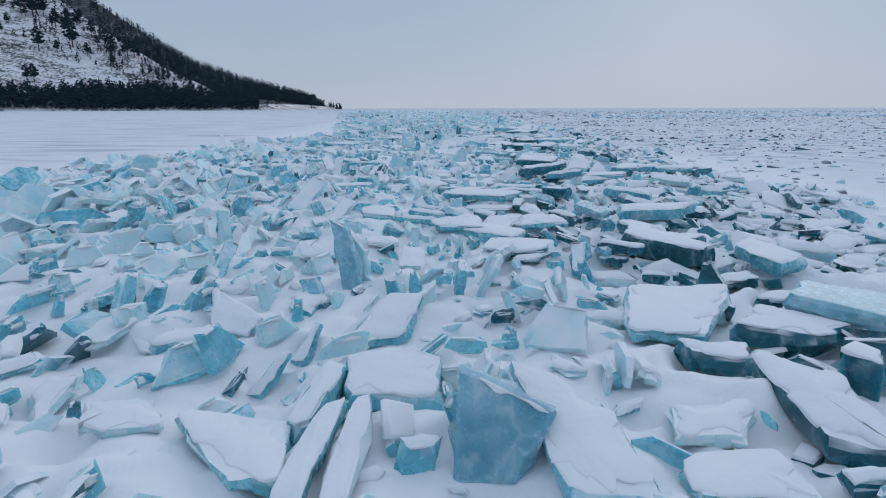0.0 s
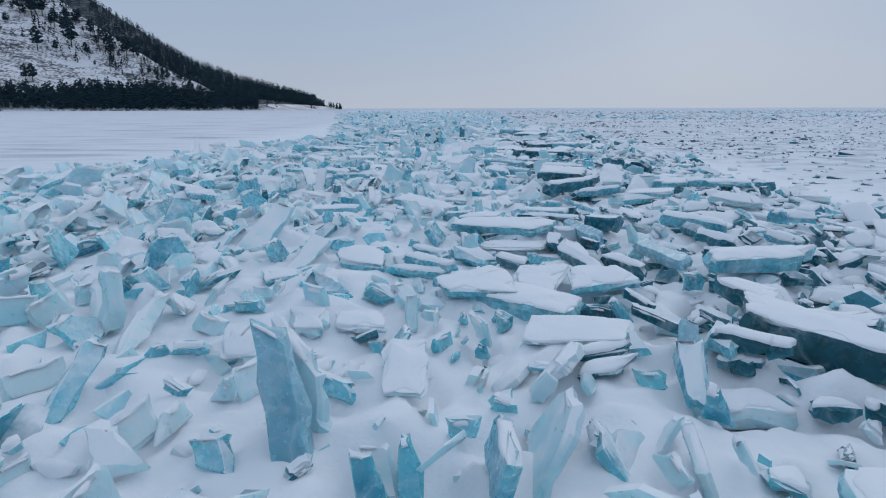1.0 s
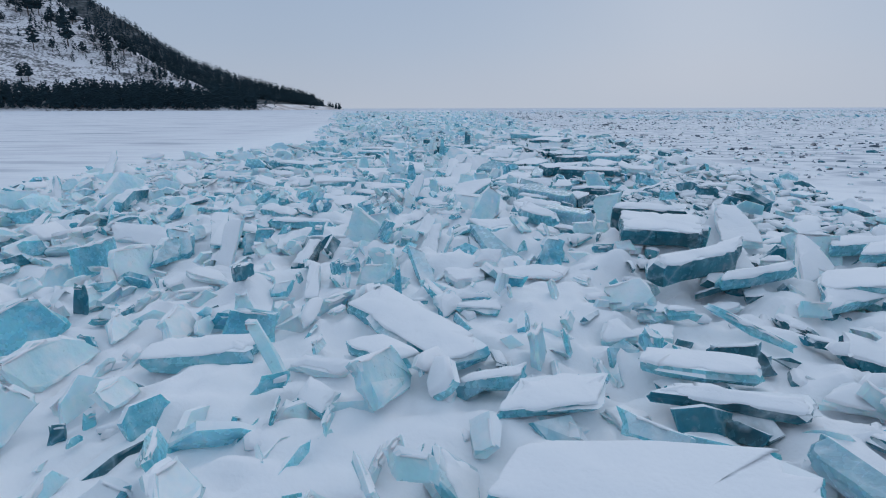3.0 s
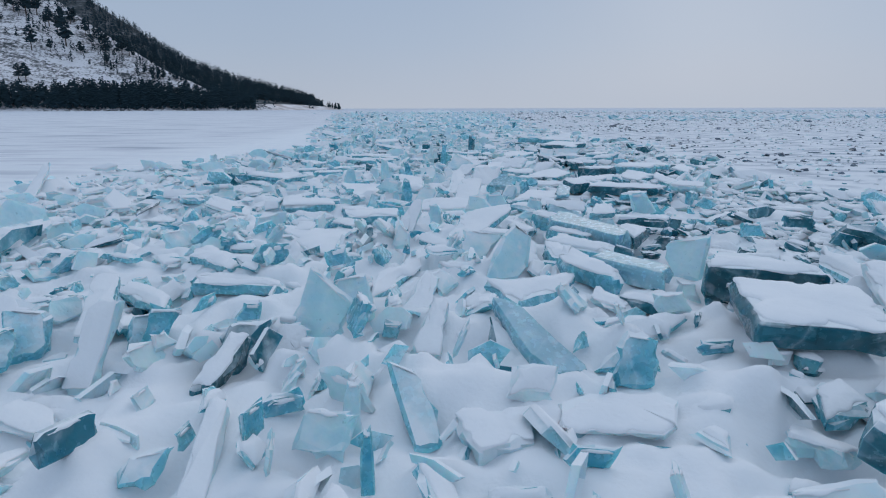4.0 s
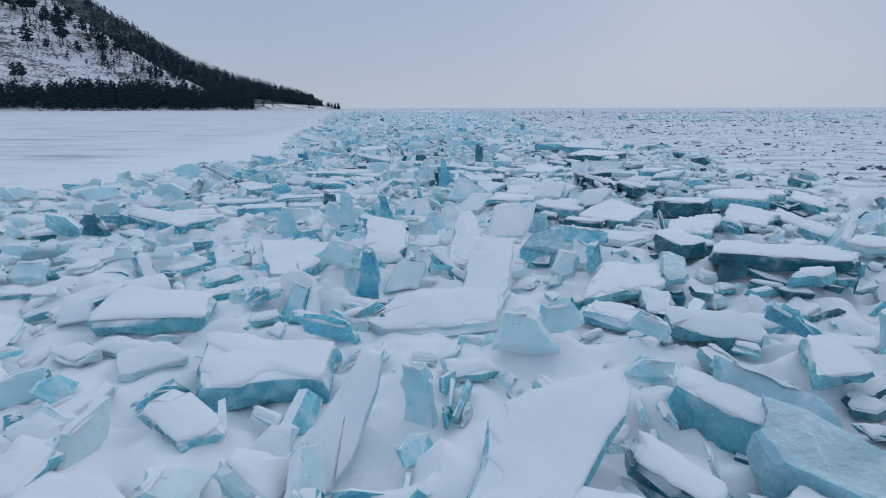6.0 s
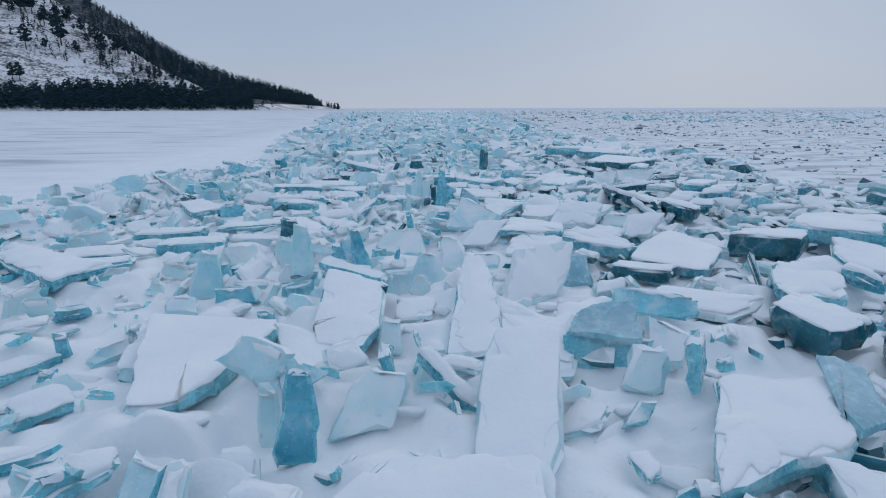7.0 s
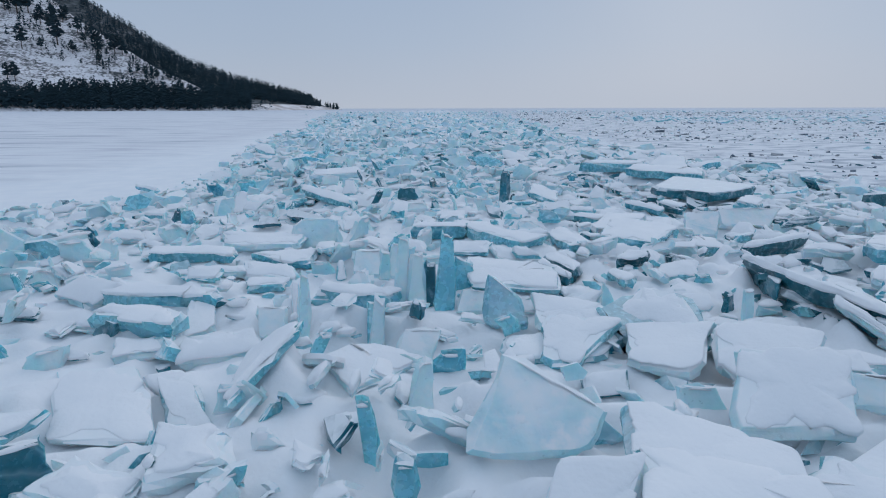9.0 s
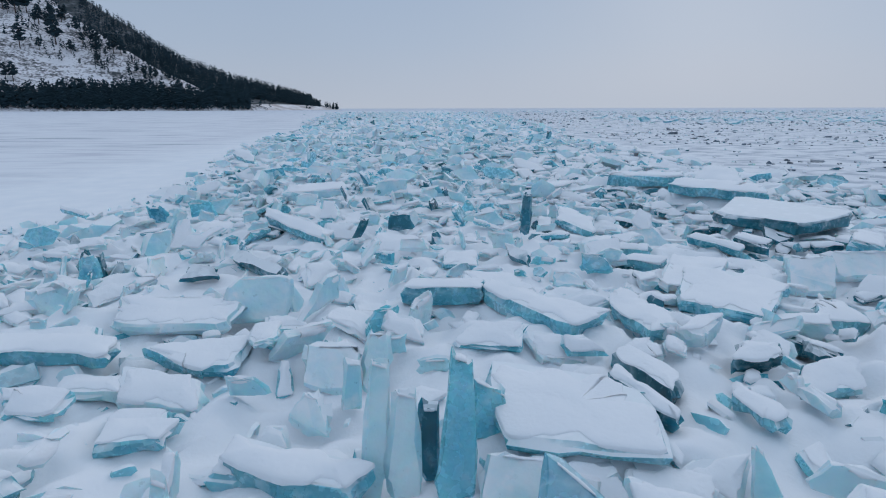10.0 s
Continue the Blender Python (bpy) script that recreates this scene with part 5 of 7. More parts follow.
ice_slab(1.74, 7.51, 0.23, 0.10, 0.30, 0.06, 55, -0, 24, -0.03, 0.69, "pale", None, True)
ice_slab(2.22, 7.18, 0.25, 0.30, 0.06, 0.08, 62, 10, -21, 0.00, 1.35, "pale", None, True)
ice_slab(2.29, 5.48, 0.22, 0.23, 0.07, 0.10, 46, -0, 28, 0.07, 0.90, "mid", None, True)
ice_slab(-1.07, 10.90, 0.19, 0.33, 0.08, 0.10, 67, -0, 15, 0.00, 0.90, "mid", None, True)
ice_slab(-1.25, 10.47, 0.16, 0.36, 0.19, 0.10, 82, 8, -22, 0.09, 0.83, "pale", None, True)
ice_slab(-0.25, 9.88, 0.12, 0.19, 0.12, 0.10, 101, 15, -11, 0.06, 1.45, "mid", None, True)
ice_slab(0.25, 11.27, 0.19, 0.25, 0.16, 0.10, 81, 12, -42, 0.14, 1.44, "mid", None, True)
ice_slab(0.67, 10.70, 0.20, 0.10, 0.37, 0.08, 55, -0, 8, 0.01, 1.06, "pale", None, True)
ice_slab(2.65, 10.67, 0.19, 0.18, 0.22, 0.10, 117, 16, -39, -0.13, 0.40, "mid", None, True)
ice_slab(1.53, 10.62, 0.14, 0.17, 0.14, 0.10, 107, 17, -25, -0.00, 0.87, "mid", None, True)
ice_slab(1.29, 9.90, 0.12, 0.13, 0.16, 0.10, 107, -0, -12, 0.00, 0.44, "mid", None, True)
ice_slab(1.18, 10.60, 0.14, 0.12, 0.13, 0.08, 130, 24, 25, -0.08, 0.35, "mid", None, True)
ice_slab(2.98, 11.02, 0.20, 0.33, 0.10, 0.10, 87, 18, -48, -0.01, 1.08, "dark", None, True)
ice_slab(1.61, 26.57, 0.49, 0.54, 0.30, 0.10, 58, -0, -11, -0.09, 0.44, "pale")
ice_slab(2.00, 26.87, 0.48, 0.53, 0.25, 0.10, 89, -0, 25, -0.07, 0.51, "pale")
ice_slab(4.03, 26.95, 0.40, 0.63, 0.20, 0.10, 110, 9, -64, -0.11, 0.36, "mid")
ice_slab(3.94, 26.18, 0.46, 0.51, 0.52, 0.12, 11, 0, 9, 0.25, 0.65, "mid")
ice_slab(4.79, 26.54, 0.45, 0.43, 0.41, 0.10, 112, -0, -0, -0.25, 0.73, "pale")
ice_slab(5.14, 26.79, 0.35, 0.19, 0.22, 0.10, 65, -0, -0, -0.05, 0.50, "mid", None, True)
ice_slab(0.40, 23.79, 0.21, 0.09, 0.17, 0.08, 120, -0, 45, -0.05, 0.68, "mid", None, True)
ice_slab(0.78, 25.63, 0.38, 0.26, 0.43, 0.10, 87, -0, -34, -0.06, 0.74, "pale")
ice_slab(-1.95, 24.84, 0.28, 0.09, 0.20, 0.08, 93, -0, -0, 0.06, 0.49, "mid", None, True)
ice_slab(-1.80, 24.86, 0.25, 0.07, 0.26, 0.08, 104, -0, -0, 0.04, 0.78, "mid", None, True)
ice_slab(-4.14, 29.08, 0.32, 0.45, 0.24, 0.10, 56, -0, -0, 0.05, 0.81, "pale", None, True)
ice_slab(-2.65, 27.57, 0.32, 0.27, 0.23, 0.10, 41, -0, 26, 0.03, 0.90, "pale", None, True)
ice_slab(-1.82, 25.52, 0.27, 0.12, 0.10, 0.08, 103, -0, 36, 0.01, 0.64, "mid", None, True)
ice_slab(5.84, 25.41, 0.42, 0.84, 0.04, 0.10, 88, -3, 41, 0.09, 0.70, "dark", None, True)
ice_slab(5.81, 24.36, 0.39, 0.40, 0.20, 0.10, 79, -0, -1, -0.01, 0.57, "mid", None, True)
ice_slab(6.91, 24.99, 0.38, 0.46, 0.22, 0.10, 114, -0, -24, -0.05, 0.88, "dark", None, True)
ice_slab(5.00, 22.90, 0.36, 0.77, 0.11, 0.08, 28, 0, -8, 0.04, 1.02, "mid", None, True)
# small dark plate in place of a shaded gap
ice_slab(4.14, 21.13, 0.27, 0.16, 0.30, 0.10, 55, -0, -18, 0.02, 1.27, "dark", None, True)
ice_slab(3.96, 21.12, 0.32, 0.09, 0.35, 0.08, 91, -0, -1, -0.16, 0.73, "pale", None, True)
ice_slab(3.23, 19.96, 0.26, 0.31, 0.11, 0.10, 108, -0, 9, -0.02, 0.81, "mid", None, True)
ice_slab(2.13, 20.15, 0.27, 0.18, 0.13, 0.08, 84, -0, 38, 0.05, 0.15, "mid", None, True)
ice_slab(1.22, 22.16, 0.33, 0.36, 0.09, 0.10, 124, 0, 55, -0.08, 0.43, "mid", None, True)
ice_slab(-3.41, 22.90, 0.34, 0.78, 0.10, 0.12, 94, -0, -30, 0.13, 0.83, "mid", None, True)
ice_slab(-0.98, 20.69, 0.35, 0.22, 0.23, 0.10, 121, -0, -1, 0.11, 0.61, "mid", None, True)
ice_slab(0.40, 20.39, 0.28, 0.13, 0.15, 0.10, 99, -0, -15, 0.06, 1.14, "mid", None, True)
ice_slab(-4.84, 26.88, 0.40, 1.00, 0.06, 0.10, 48, -3, 92, 0.17, 0.91, "dark", None, True)
ice_slab(-2.27, 23.79, 0.29, 0.28, 0.22, 0.10, 112, -0, -1, 0.02, 0.49, "mid", None, True)
ice_slab(-2.05, 23.79, 0.31, 0.34, 0.15, 0.10, 20, -0, -1, -0.04, 1.07, "mid", None, True)
ice_slab(3.36, 29.67, 0.17, 0.17, 0.13, 0.10, 83, -0, 17, -0.00, 0.63, "mid", None, True)
ice_slab(5.50, 32.14, 0.35, 1.38, 0.51, 0.12, 11, -0, 19, 0.41, 0.62, "mid")
ice_slab(4.33, 30.14, 0.50, 0.60, 0.47, 0.20, 2, 5, -73, -0.08, 1.21, "dark")
ice_slab(4.77, 32.02, 0.29, 0.43, 0.15, 0.06, 111, 44, -88, 0.04, 1.17, "dark", None, True)
ice_slab(7.06, 33.99, 0.53, 1.17, 0.67, 0.20, 4, -0, -34, 0.07, 0.93, "mid", None, True)
ice_slab(5.87, 31.75, 0.42, 0.60, 0.18, 0.15, 16, -0, -82, -0.15, 0.68, "mid", None, True)
ice_slab(0.92, 29.55, 0.16, 0.18, 0.31, 0.10, 79, -0, -1, 0.05, 0.51, "pale", None, True)
ice_slab(2.40, 27.92, 0.22, 0.27, 0.16, 0.12, 112, -0, -1, 0.01, 0.46, "mid", None, True)
ice_slab(-2.20, 29.96, 0.24, 0.10, 0.25, 0.10, 100, -0, 33, -0.01, 0.98, "mid", None, True)
ice_slab(-2.11, 29.56, 0.16, 0.16, 0.10, 0.10, 93, -0, -1, 0.02, 0.71, "mid", None, True)
ice_slab(-2.73, 30.95, 0.16, 0.30, 0.21, 0.10, 143, -0, 33, 0.01, 0.81, "mid", None, True)
ice_slab(-1.87, 32.46, 0.30, 0.22, 0.73, 0.10, 33, -0, 29, 0.33, 0.58, "pale")
ice_slab(-6.02, 36.84, 0.35, 1.21, 0.21, 0.10, 30, 2, -35, -0.53, 1.11, "mid", None, True)
ice_slab(-5.54, 39.53, 0.41, 2.69, 0.10, 0.10, 63, 2, -55, -0.87, 1.46, "dark", None, True)
# the next two small dark plates stand in for shaded crevices
ice_slab(3.43, 33.06, 0.05, 0.08, 0.10, 0.08, 78, -0, -1, -0.00, 0.60, "dark", None, True)
ice_slab(3.81, 33.46, 0.18, 0.22, 0.18, 0.10, 123, -0, -19, -0.05, 0.97, "dark", None, True)
ice_slab(4.95, 37.68, 0.51, 1.88, 0.13, 0.20, 33, 3, -76, -0.07, 1.06, "dark")
ice_slab(5.07, 36.61, 0.34, 1.18, 0.10, 0.06, 24, 10, -79, -0.06, 1.03, "pale")
ice_slab(6.25, 37.83, 0.37, 0.61, 0.28, 0.10, 21, -0, -15, 0.07, 0.77, "mid", None, True)
ice_slab(6.49, 37.33, 0.36, 0.46, 0.34, 0.10, 17, -0, -37, 0.01, 0.89, "mid", None, True)
ice_slab(0.87, 35.57, 0.25, 0.20, 0.45, 0.10, 62, -0, 20, 0.12, 0.50, "pale")
ice_slab(0.79, 34.52, 0.20, 0.12, 0.30, 0.10, 89, -0, -1, 0.00, 0.99, "mid", None, True)
ice_slab(-3.32, 36.20, 0.33, 0.76, 0.10, 0.12, 26, -8, 60, 0.06, 0.96, "mid", None, True)
ice_slab(-0.22, 34.11, 0.30, 0.62, 0.22, 0.12, 108, -9, 61, -0.03, 0.83, "pale")
ice_slab(-4.48, 40.43, 0.28, 0.35, 0.27, 0.10, 34, -0, -1, -0.14, 0.50, "dark", None, True)
ice_slab(-7.27, 42.26, 0.23, 0.19, 0.79, 0.10, 26, -0, 74, 0.52, 0.88, "pale", None, True)
ice_slab(1.33, 36.51, 0.13, 0.15, 0.12, 0.08, 111, -19, 47, -0.01, 1.06, "mid", None, True)
ice_slab(1.06, 36.18, 0.20, 0.28, 0.20, 0.10, 101, -0, 5, 0.04, 0.59, "mid", None, True)
# two more dark chips imitate the shade between larger plates
ice_slab(3.69, 36.68, 0.11, 0.20, 0.12, 0.10, 122, -0, -20, -0.02, 0.91, "dark", None, True)
ice_slab(4.31, 37.92, 0.13, 0.18, 0.25, 0.08, 92, -0, 37, -0.07, 0.64, "dark", None, True)
ice_slab(4.27, 37.46, 0.21, 0.07, 0.43, 0.08, 69, -0, -0, 0.05, 1.24, "pale", None, True)
ice_slab(6.27, 40.71, 0.30, 0.52, 0.25, 0.10, 37, 6, -46, -0.05, 0.93, "mid", None, True)
ice_slab(6.11, 40.90, 0.25, 0.66, 0.11, 0.10, 67, -0, 25, 0.07, 0.98, "mid", None, True)
ice_slab(7.47, 41.83, 0.35, 0.91, 0.13, 0.10, 50, -0, 24, 0.15, 1.00, "dark", None, True)
ice_slab(5.70, 41.89, 0.29, 0.59, 0.53, 0.10, 45, -0, -0, 0.13, 1.00, "pale", None, True)
ice_slab(4.24, 39.25, 0.20, 0.67, 0.35, 0.10, 17, -0, 14, 0.32, 0.84, "mid")
ice_slab(4.30, 38.61, 0.21, 0.22, 0.10, 0.10, 95, -0, -0, -0.02, 0.63, "mid", None, True)
ice_slab(-3.73, 42.57, 0.25, 0.27, 0.32, 0.10, 68, -0, -0, -0.01, 0.40, "dark", None, True)
ice_slab(-3.42, 42.53, 0.20, 0.24, 0.27, 0.10, 49, -0, 53, 0.18, 0.30, "dark", None, True)
ice_slab(4.06, 20.12, 0.66, 1.04, 1.08, 0.20, 3, 3, -8, 0.18, 1.08, "dark")
ice_slab(4.01, 18.61, 0.59, 1.21, 0.32, 0.20, 6, -2, 28, 0.35, 1.28, "dark")
ice_slab(4.60, 19.00, 0.39, 0.78, 0.44, 0.12, 27, -0, 32, 0.48, 0.44, "dark")
ice_slab(5.49, 20.86, 0.48, 0.66, 1.21, 0.10, 17, -0, -2, 0.19, 0.55, "pale")
ice_slab(5.73, 19.28, 0.37, 1.12, 0.61, 0.10, 35, -0, 39, 0.56, 0.15, "pale", None, True)
ice_slab(5.40, 17.87, 0.32, 1.29, 0.25, 0.12, 24, -0, 27, 0.25, 0.90, "mid")
ice_slab(7.01, 19.89, 0.44, 1.45, 0.39, 0.12, 7, -0, 9, 0.29, 0.78, "mid", None, True)
ice_slab(8.30, 20.07, 0.39, 1.14, 0.45, 0.10, 6, -0, -2, 0.22, 0.78, "mid", None, True)
ice_slab(7.14, 17.27, 0.36, 1.00, 0.39, 0.10, 15, 6, -38, -0.01, 0.69, "pale", None, True)
ice_slab(6.12, 16.87, 0.27, 0.66, 0.25, 0.10, 37, -0, 21, 0.23, 0.85, "mid", None, True)
ice_slab(5.26, 15.05, 0.36, 1.08, 0.25, 0.15, 11, 3, -41, -0.08, 0.90, "mid")
ice_slab(6.40, 15.60, 0.31, 0.78, 0.11, 0.10, 52, 4, -92, -0.15, 0.53, "mid", None, True)
ice_slab(6.95, 15.53, 0.23, 0.45, 0.26, 0.10, 120, -0, -60, 0.02, 0.46, "mid", None, True)
ice_slab(7.30, 15.43, 0.32, 0.56, 0.17, 0.10, 37, -0, -22, 0.05, 0.82, "mid", None, True)
ice_slab(5.08, 14.59, 0.26, 0.65, 0.15, 0.12, 41, -0, -77, -0.10, 0.75, "dark")
ice_slab(5.14, 13.90, 0.29, 0.57, 0.18, 0.15, 24, 10, -33, -0.01, 0.91, "dark")
ice_slab(4.84, 12.47, 0.24, 0.95, 0.37, 0.12, 148, -0, -12, -0.15, 0.98, "dark")
ice_slab(3.91, 11.76, 0.15, 0.22, 0.24, 0.10, 113, -0, 16, -0.12, 0.84, "mid", None, True)
ice_slab(4.17, 11.88, 0.09, 0.11, 0.23, 0.10, 121, -0, -37, -0.02, 0.80, "dark", None, True)
ice_slab(6.01, 13.66, 0.33, 0.55, 0.16, 0.12, 37, 5, -59, -0.06, 0.93, "mid", None, True)
ice_slab(3.54, 10.52, 0.16, 0.30, 0.11, 0.10, 133, 9, -60, 0.03, 1.03, "dark", None, True)
ice_slab(2.95, 14.25, 0.20, 0.32, 0.22, 0.12, 112, -0, -1, -0.07, 0.91, "pale", None, True)
ice_slab(1.87, 13.11, 0.06, 0.18, 0.18, 0.10, 121, -0, -1, -0.04, 0.56, "dark", None, True)
ice_slab(2.27, 13.10, 0.11, 0.17, 0.16, 0.08, 111, -0, 17, -0.06, 0.53, "mid", None, True)
ice_slab(3.86, 14.03, 0.24, 0.33, 0.35, 0.08, 113, 9, -77, -0.08, 0.15, "pale")
ice_slab(3.31, 13.27, 0.07, 0.13, 0.07, 0.08, 116, -0, -56, 0.00, 0.99, "dark", None, True)
ice_slab(3.21, 12.97, 0.19, 0.15, 0.25, 0.10, 127, -0, -1, -0.12, 0.53, "dark", None, True)
ice_slab(6.16, 17.25, 0.30, 0.53, 0.28, 0.10, 84, -0, -77, 0.01, 0.23, "mid", None, True)
ice_slab(5.07, 15.66, 0.33, 0.31, 0.11, 0.12, 115, -0, -34, -0.00, 0.91, "mid", None, True)
ice_slab(3.74, 17.03, 0.25, 0.87, 0.07, 0.08, 62, 10, -59, 0.04, 0.96, "mid", None, True)
ice_slab(4.19, 8.54, 0.22, 0.32, 0.27, 0.10, 66, -0, -46, -0.16, 0.39, "dark", None, True)
ice_slab(2.93, 10.43, 0.22, 0.45, 0.10, 0.10, 82, 6, -54, 0.02, 1.14, "dark", None, True)
ice_slab(2.75, 8.75, 0.21, 0.21, 0.28, 0.10, 116, 14, -23, -0.12, 0.37, "mid", None, True)
# second dark sheet for the shade in that gap
ice_slab(0.84, 38.30, 0.19, 0.10, 0.38, 0.08, 68, -0, -40, -0.10, 0.64, "dark", None, True)
ice_slab(0.08, 39.23, 0.29, 0.48, 0.39, 0.12, 45, -0, -1, -0.02, 0.95, "pale")
ice_slab(0.43, 39.32, 0.30, 0.23, 0.48, 0.12, 56, -0, -1, 0.00, 0.80, "pale")
ice_slab(-0.32, 39.23, 0.20, 0.13, 0.30, 0.10, 42, -0, 20, 0.03, 0.54, "mid", None, True)
ice_slab(-0.83, 40.12, 0.21, 0.22, 0.07, 0.08, 98, -13, 48, 0.02, 0.44, "mid", None, True)
ice_slab(3.91, 23.48, 0.19, 0.25, 0.10, 0.08, 97, -0, -0, -0.02, 0.91, "dark", None, True)
ice_slab(-0.72, 30.80, 0.18, 0.16, 0.15, 0.10, 92, -0, 15, 0.00, 0.89, "mid", None, True)
ice_slab(-1.85, 9.62, 0.25, 0.24, 0.10, 0.10, 109, -25, 76, 0.04, 1.00, "mid", None, True)
ice_slab(-1.37, 9.78, 0.20, 0.18, 0.10, 0.10, 83, -0, 39, 0.01, 0.67, "mid", None, True)
ice_slab(-1.12, 9.75, 0.28, 0.25, 0.09, 0.10, 34, 0, -1, -0.02, 1.02, "mid", None, True)
ice_slab(-1.01, 9.15, 0.17, 0.18, 0.10, 0.10, 82, 16, -27, -0.00, 1.21, "mid", None, True)
ice_slab(-0.61, 9.08, 0.17, 0.14, 0.16, 0.10, 111, -0, -1, 0.07, 0.45, "pale", None, True)
ice_slab(0.16, 8.18, 0.14, 0.15, 0.05, 0.10, 114, -20, 36, 0.03, 0.77, "dark", None, True)
ice_slab(1.08, 8.57, 0.17, 0.16, 0.16, 0.10, 110, -0, -1, -0.00, 1.19, "mid", None, True)
ice_slab(1.38, 8.90, 0.14, 0.22, 0.13, 0.10, 106, 13, -8, -0.03, 0.76, "mid", None, True)
ice_slab(1.58, 10.46, 0.16, 0.19, 0.13, 0.10, 92, -0, 49, -0.06, 0.29, "mid", None, True)
ice_slab(-0.98, 10.82, 0.24, 0.28, 0.09, 0.10, 61, -0, -1, -0.01, 0.78, "mid", None, True)
ice_slab(2.51, 10.67, 0.16, 0.36, 0.17, 0.10, 89, 8, -5, -0.03, 0.68, "dark", None, True)
# slabs end


# ---- the lie of the snow ----
def lattice(seed, nx=256, ny=256):
    return np.random.RandomState(seed).rand(nx, ny)


LATTICES = [lattice(s) for s in range(6)]


def value_noise(x, y, k):
    g = LATTICES[k % 6]
    xi, yi = np.floor(x).astype(int), np.floor(y).astype(int)
    fx, fy = x - xi, y - yi
    fx, fy = fx * fx * (3 - 2 * fx), fy * fy * (3 - 2 * fy)
    a, b = g[xi % 256, yi % 256], g[(xi + 1) % 256, yi % 256]
    c, d = g[xi % 256, (yi + 1) % 256], g[(xi + 1) % 256, (yi + 1) % 256]
    return (a * (1 - fx) + b * fx) * (1 - fy) + (c * (1 - fx) + d * fx) * fy - 0.5


def ridge_left(y):
    return np.interp(y, [0, 18, 25, 32, 37, 42, 48, 54, 70, 147, 260, 600], [-12, -12.5, -13.5, -12.8, -11.3, -9.6, -8.8, -8.2, -10.8, -24, -42, -95])


def ridge_right(y):
    return np.interp(y, [0, 24, 40, 80, 160, 300, 600], [10.2, 11.2, 12.9, 13.2, 18.5, 31, 60])


def ridge(x, y):
    """1 in the pressure ridge, 0 on the flat lake."""
    wob = value_noise(y * 0.25, x * 0.0 + 3.3, 4) * 3.0
    a = np.clip((x - ridge_left(y) - wob) / 3.0, 0, 1)
    b = np.clip((ridge_right(y) + wob - x) / 2.5, 0, 1)
    s = np.minimum(a, b)
    return s * s * (3 - 2 * s)


def swell(x, y):
    m = ridge(x, y)
    h = m * (0.0 + 0.12 / (1 + np.exp(np.clip((x - 3.0) * 0.9, -20, 20))))
    h += m * (0.16 * value_noise(x * 0.35, y * 0.35, 0) + 0.15 * value_noise(x * 1.0, y * 1.0, 1))
    # snow pillows over buried pieces, with creases between them
    h += m * (0.34 * np.abs(value_noise(x * 1.5, y * 1.3, 2)) + 0.28 * np.abs(value_noise(x * 3.3, y * 2.9, 3)) - 0.06) + 0.03 * value_noise(x * 0.6, y * 0.6, 3)
    # the ridge stands a little higher along its spine further on
    h += m * 0.10 * np.exp(-((x - 1.0) / 4.0) ** 2) * np.clip((y - 13) / 8, 0.0, 1)
    return h - 0.03


def swell_at(x, y):
    return float(swell(np.array([x]), np.array([y]))[0])



# ---- loose rubble between the plates ----
def plan_of(m, length, width):
    """The plan of a plate: its middle, the direction of its length, half its length, half its depth on the ground."""
    ex, ey = m.to_3x3().col[0], m.to_3x3().col[1]
    flat = Vector((ex.x, ex.y)).normalized()
    return m.translation.x, m.translation.y, flat.x, flat.y, length / 2, max(0.06, width / 2 * math.hypot(ey.x, ey.y))


PLANS = np.array([plan_of(m, ln, wd) for m, c, th, ln, wd, sl in SLABS])
PLACED = len(SLABS)
MOUNDS = []


def clear_of_slabs(x, y, r, tight=0.8):
    dx, dy = x - PLANS[:, 0], y - PLANS[:, 1]
    along = np.abs(dx * PLANS[:, 2] + dy * PLANS[:, 3]) - PLANS[:, 4] * tight
    across = np.abs(-dx * PLANS[:, 3] + dy * PLANS[:, 2]) - PLANS[:, 5] * tight
    before = np.where(dy < 0, 0.22, 0.0)
    return not np.any((along < r * 0.3) & (across < r * 0.3 + before))


rng = random.Random(11)
def lie(rng, x, y=99.0):
    """How a piece lies: tilt and turn. Right of the way most lie flat, left of it many stand on edge, along the ridge or across it."""
    if x < 2.5 and y < 26 and rng.random() < 0.6:
        # early on, left of the way, the plates stand in rows along the ridge
        return rng.uniform(42, 80), rng.choice((90, 90, -90)) - 12 + rng.gauss(0, 13)
    kind = rng.random()
    flat = 0.72 if x > 3.5 else 0.45
    tilt = abs(rng.gauss(0, 10)) if kind < flat else rng.uniform(22, 50) if kind < flat + 0.2 else rng.uniform(55, 88)
    way = rng.random()
    turn = rng.gauss(0, 22) if way < 0.42 else rng.choice((90, -90)) + rng.gauss(0, 24) if way < 0.8 else rng.uniform(-180, 180)
    if tilt > 50 and rng.random() < 0.3:
        tilt = 180 - tilt
    return tilt, turn


def shade_of(rng, x, y):
    """Dark clear ice lies right of the way early on; the outer pieces and those further off are pale with frost."""
    k = rng.random()
    dark = 0.52 if 3.2 < x < 8 and y < 27 else 0.16 if x > 3.2 and y < 60 else 0.03
    pale = 0.82 if x < -5 else 0.74 if y > 30 else 0.56 if x < 3.2 else 0.32
    return "dark" if k < dark else "pale" if k > 1 - pale else "mid"


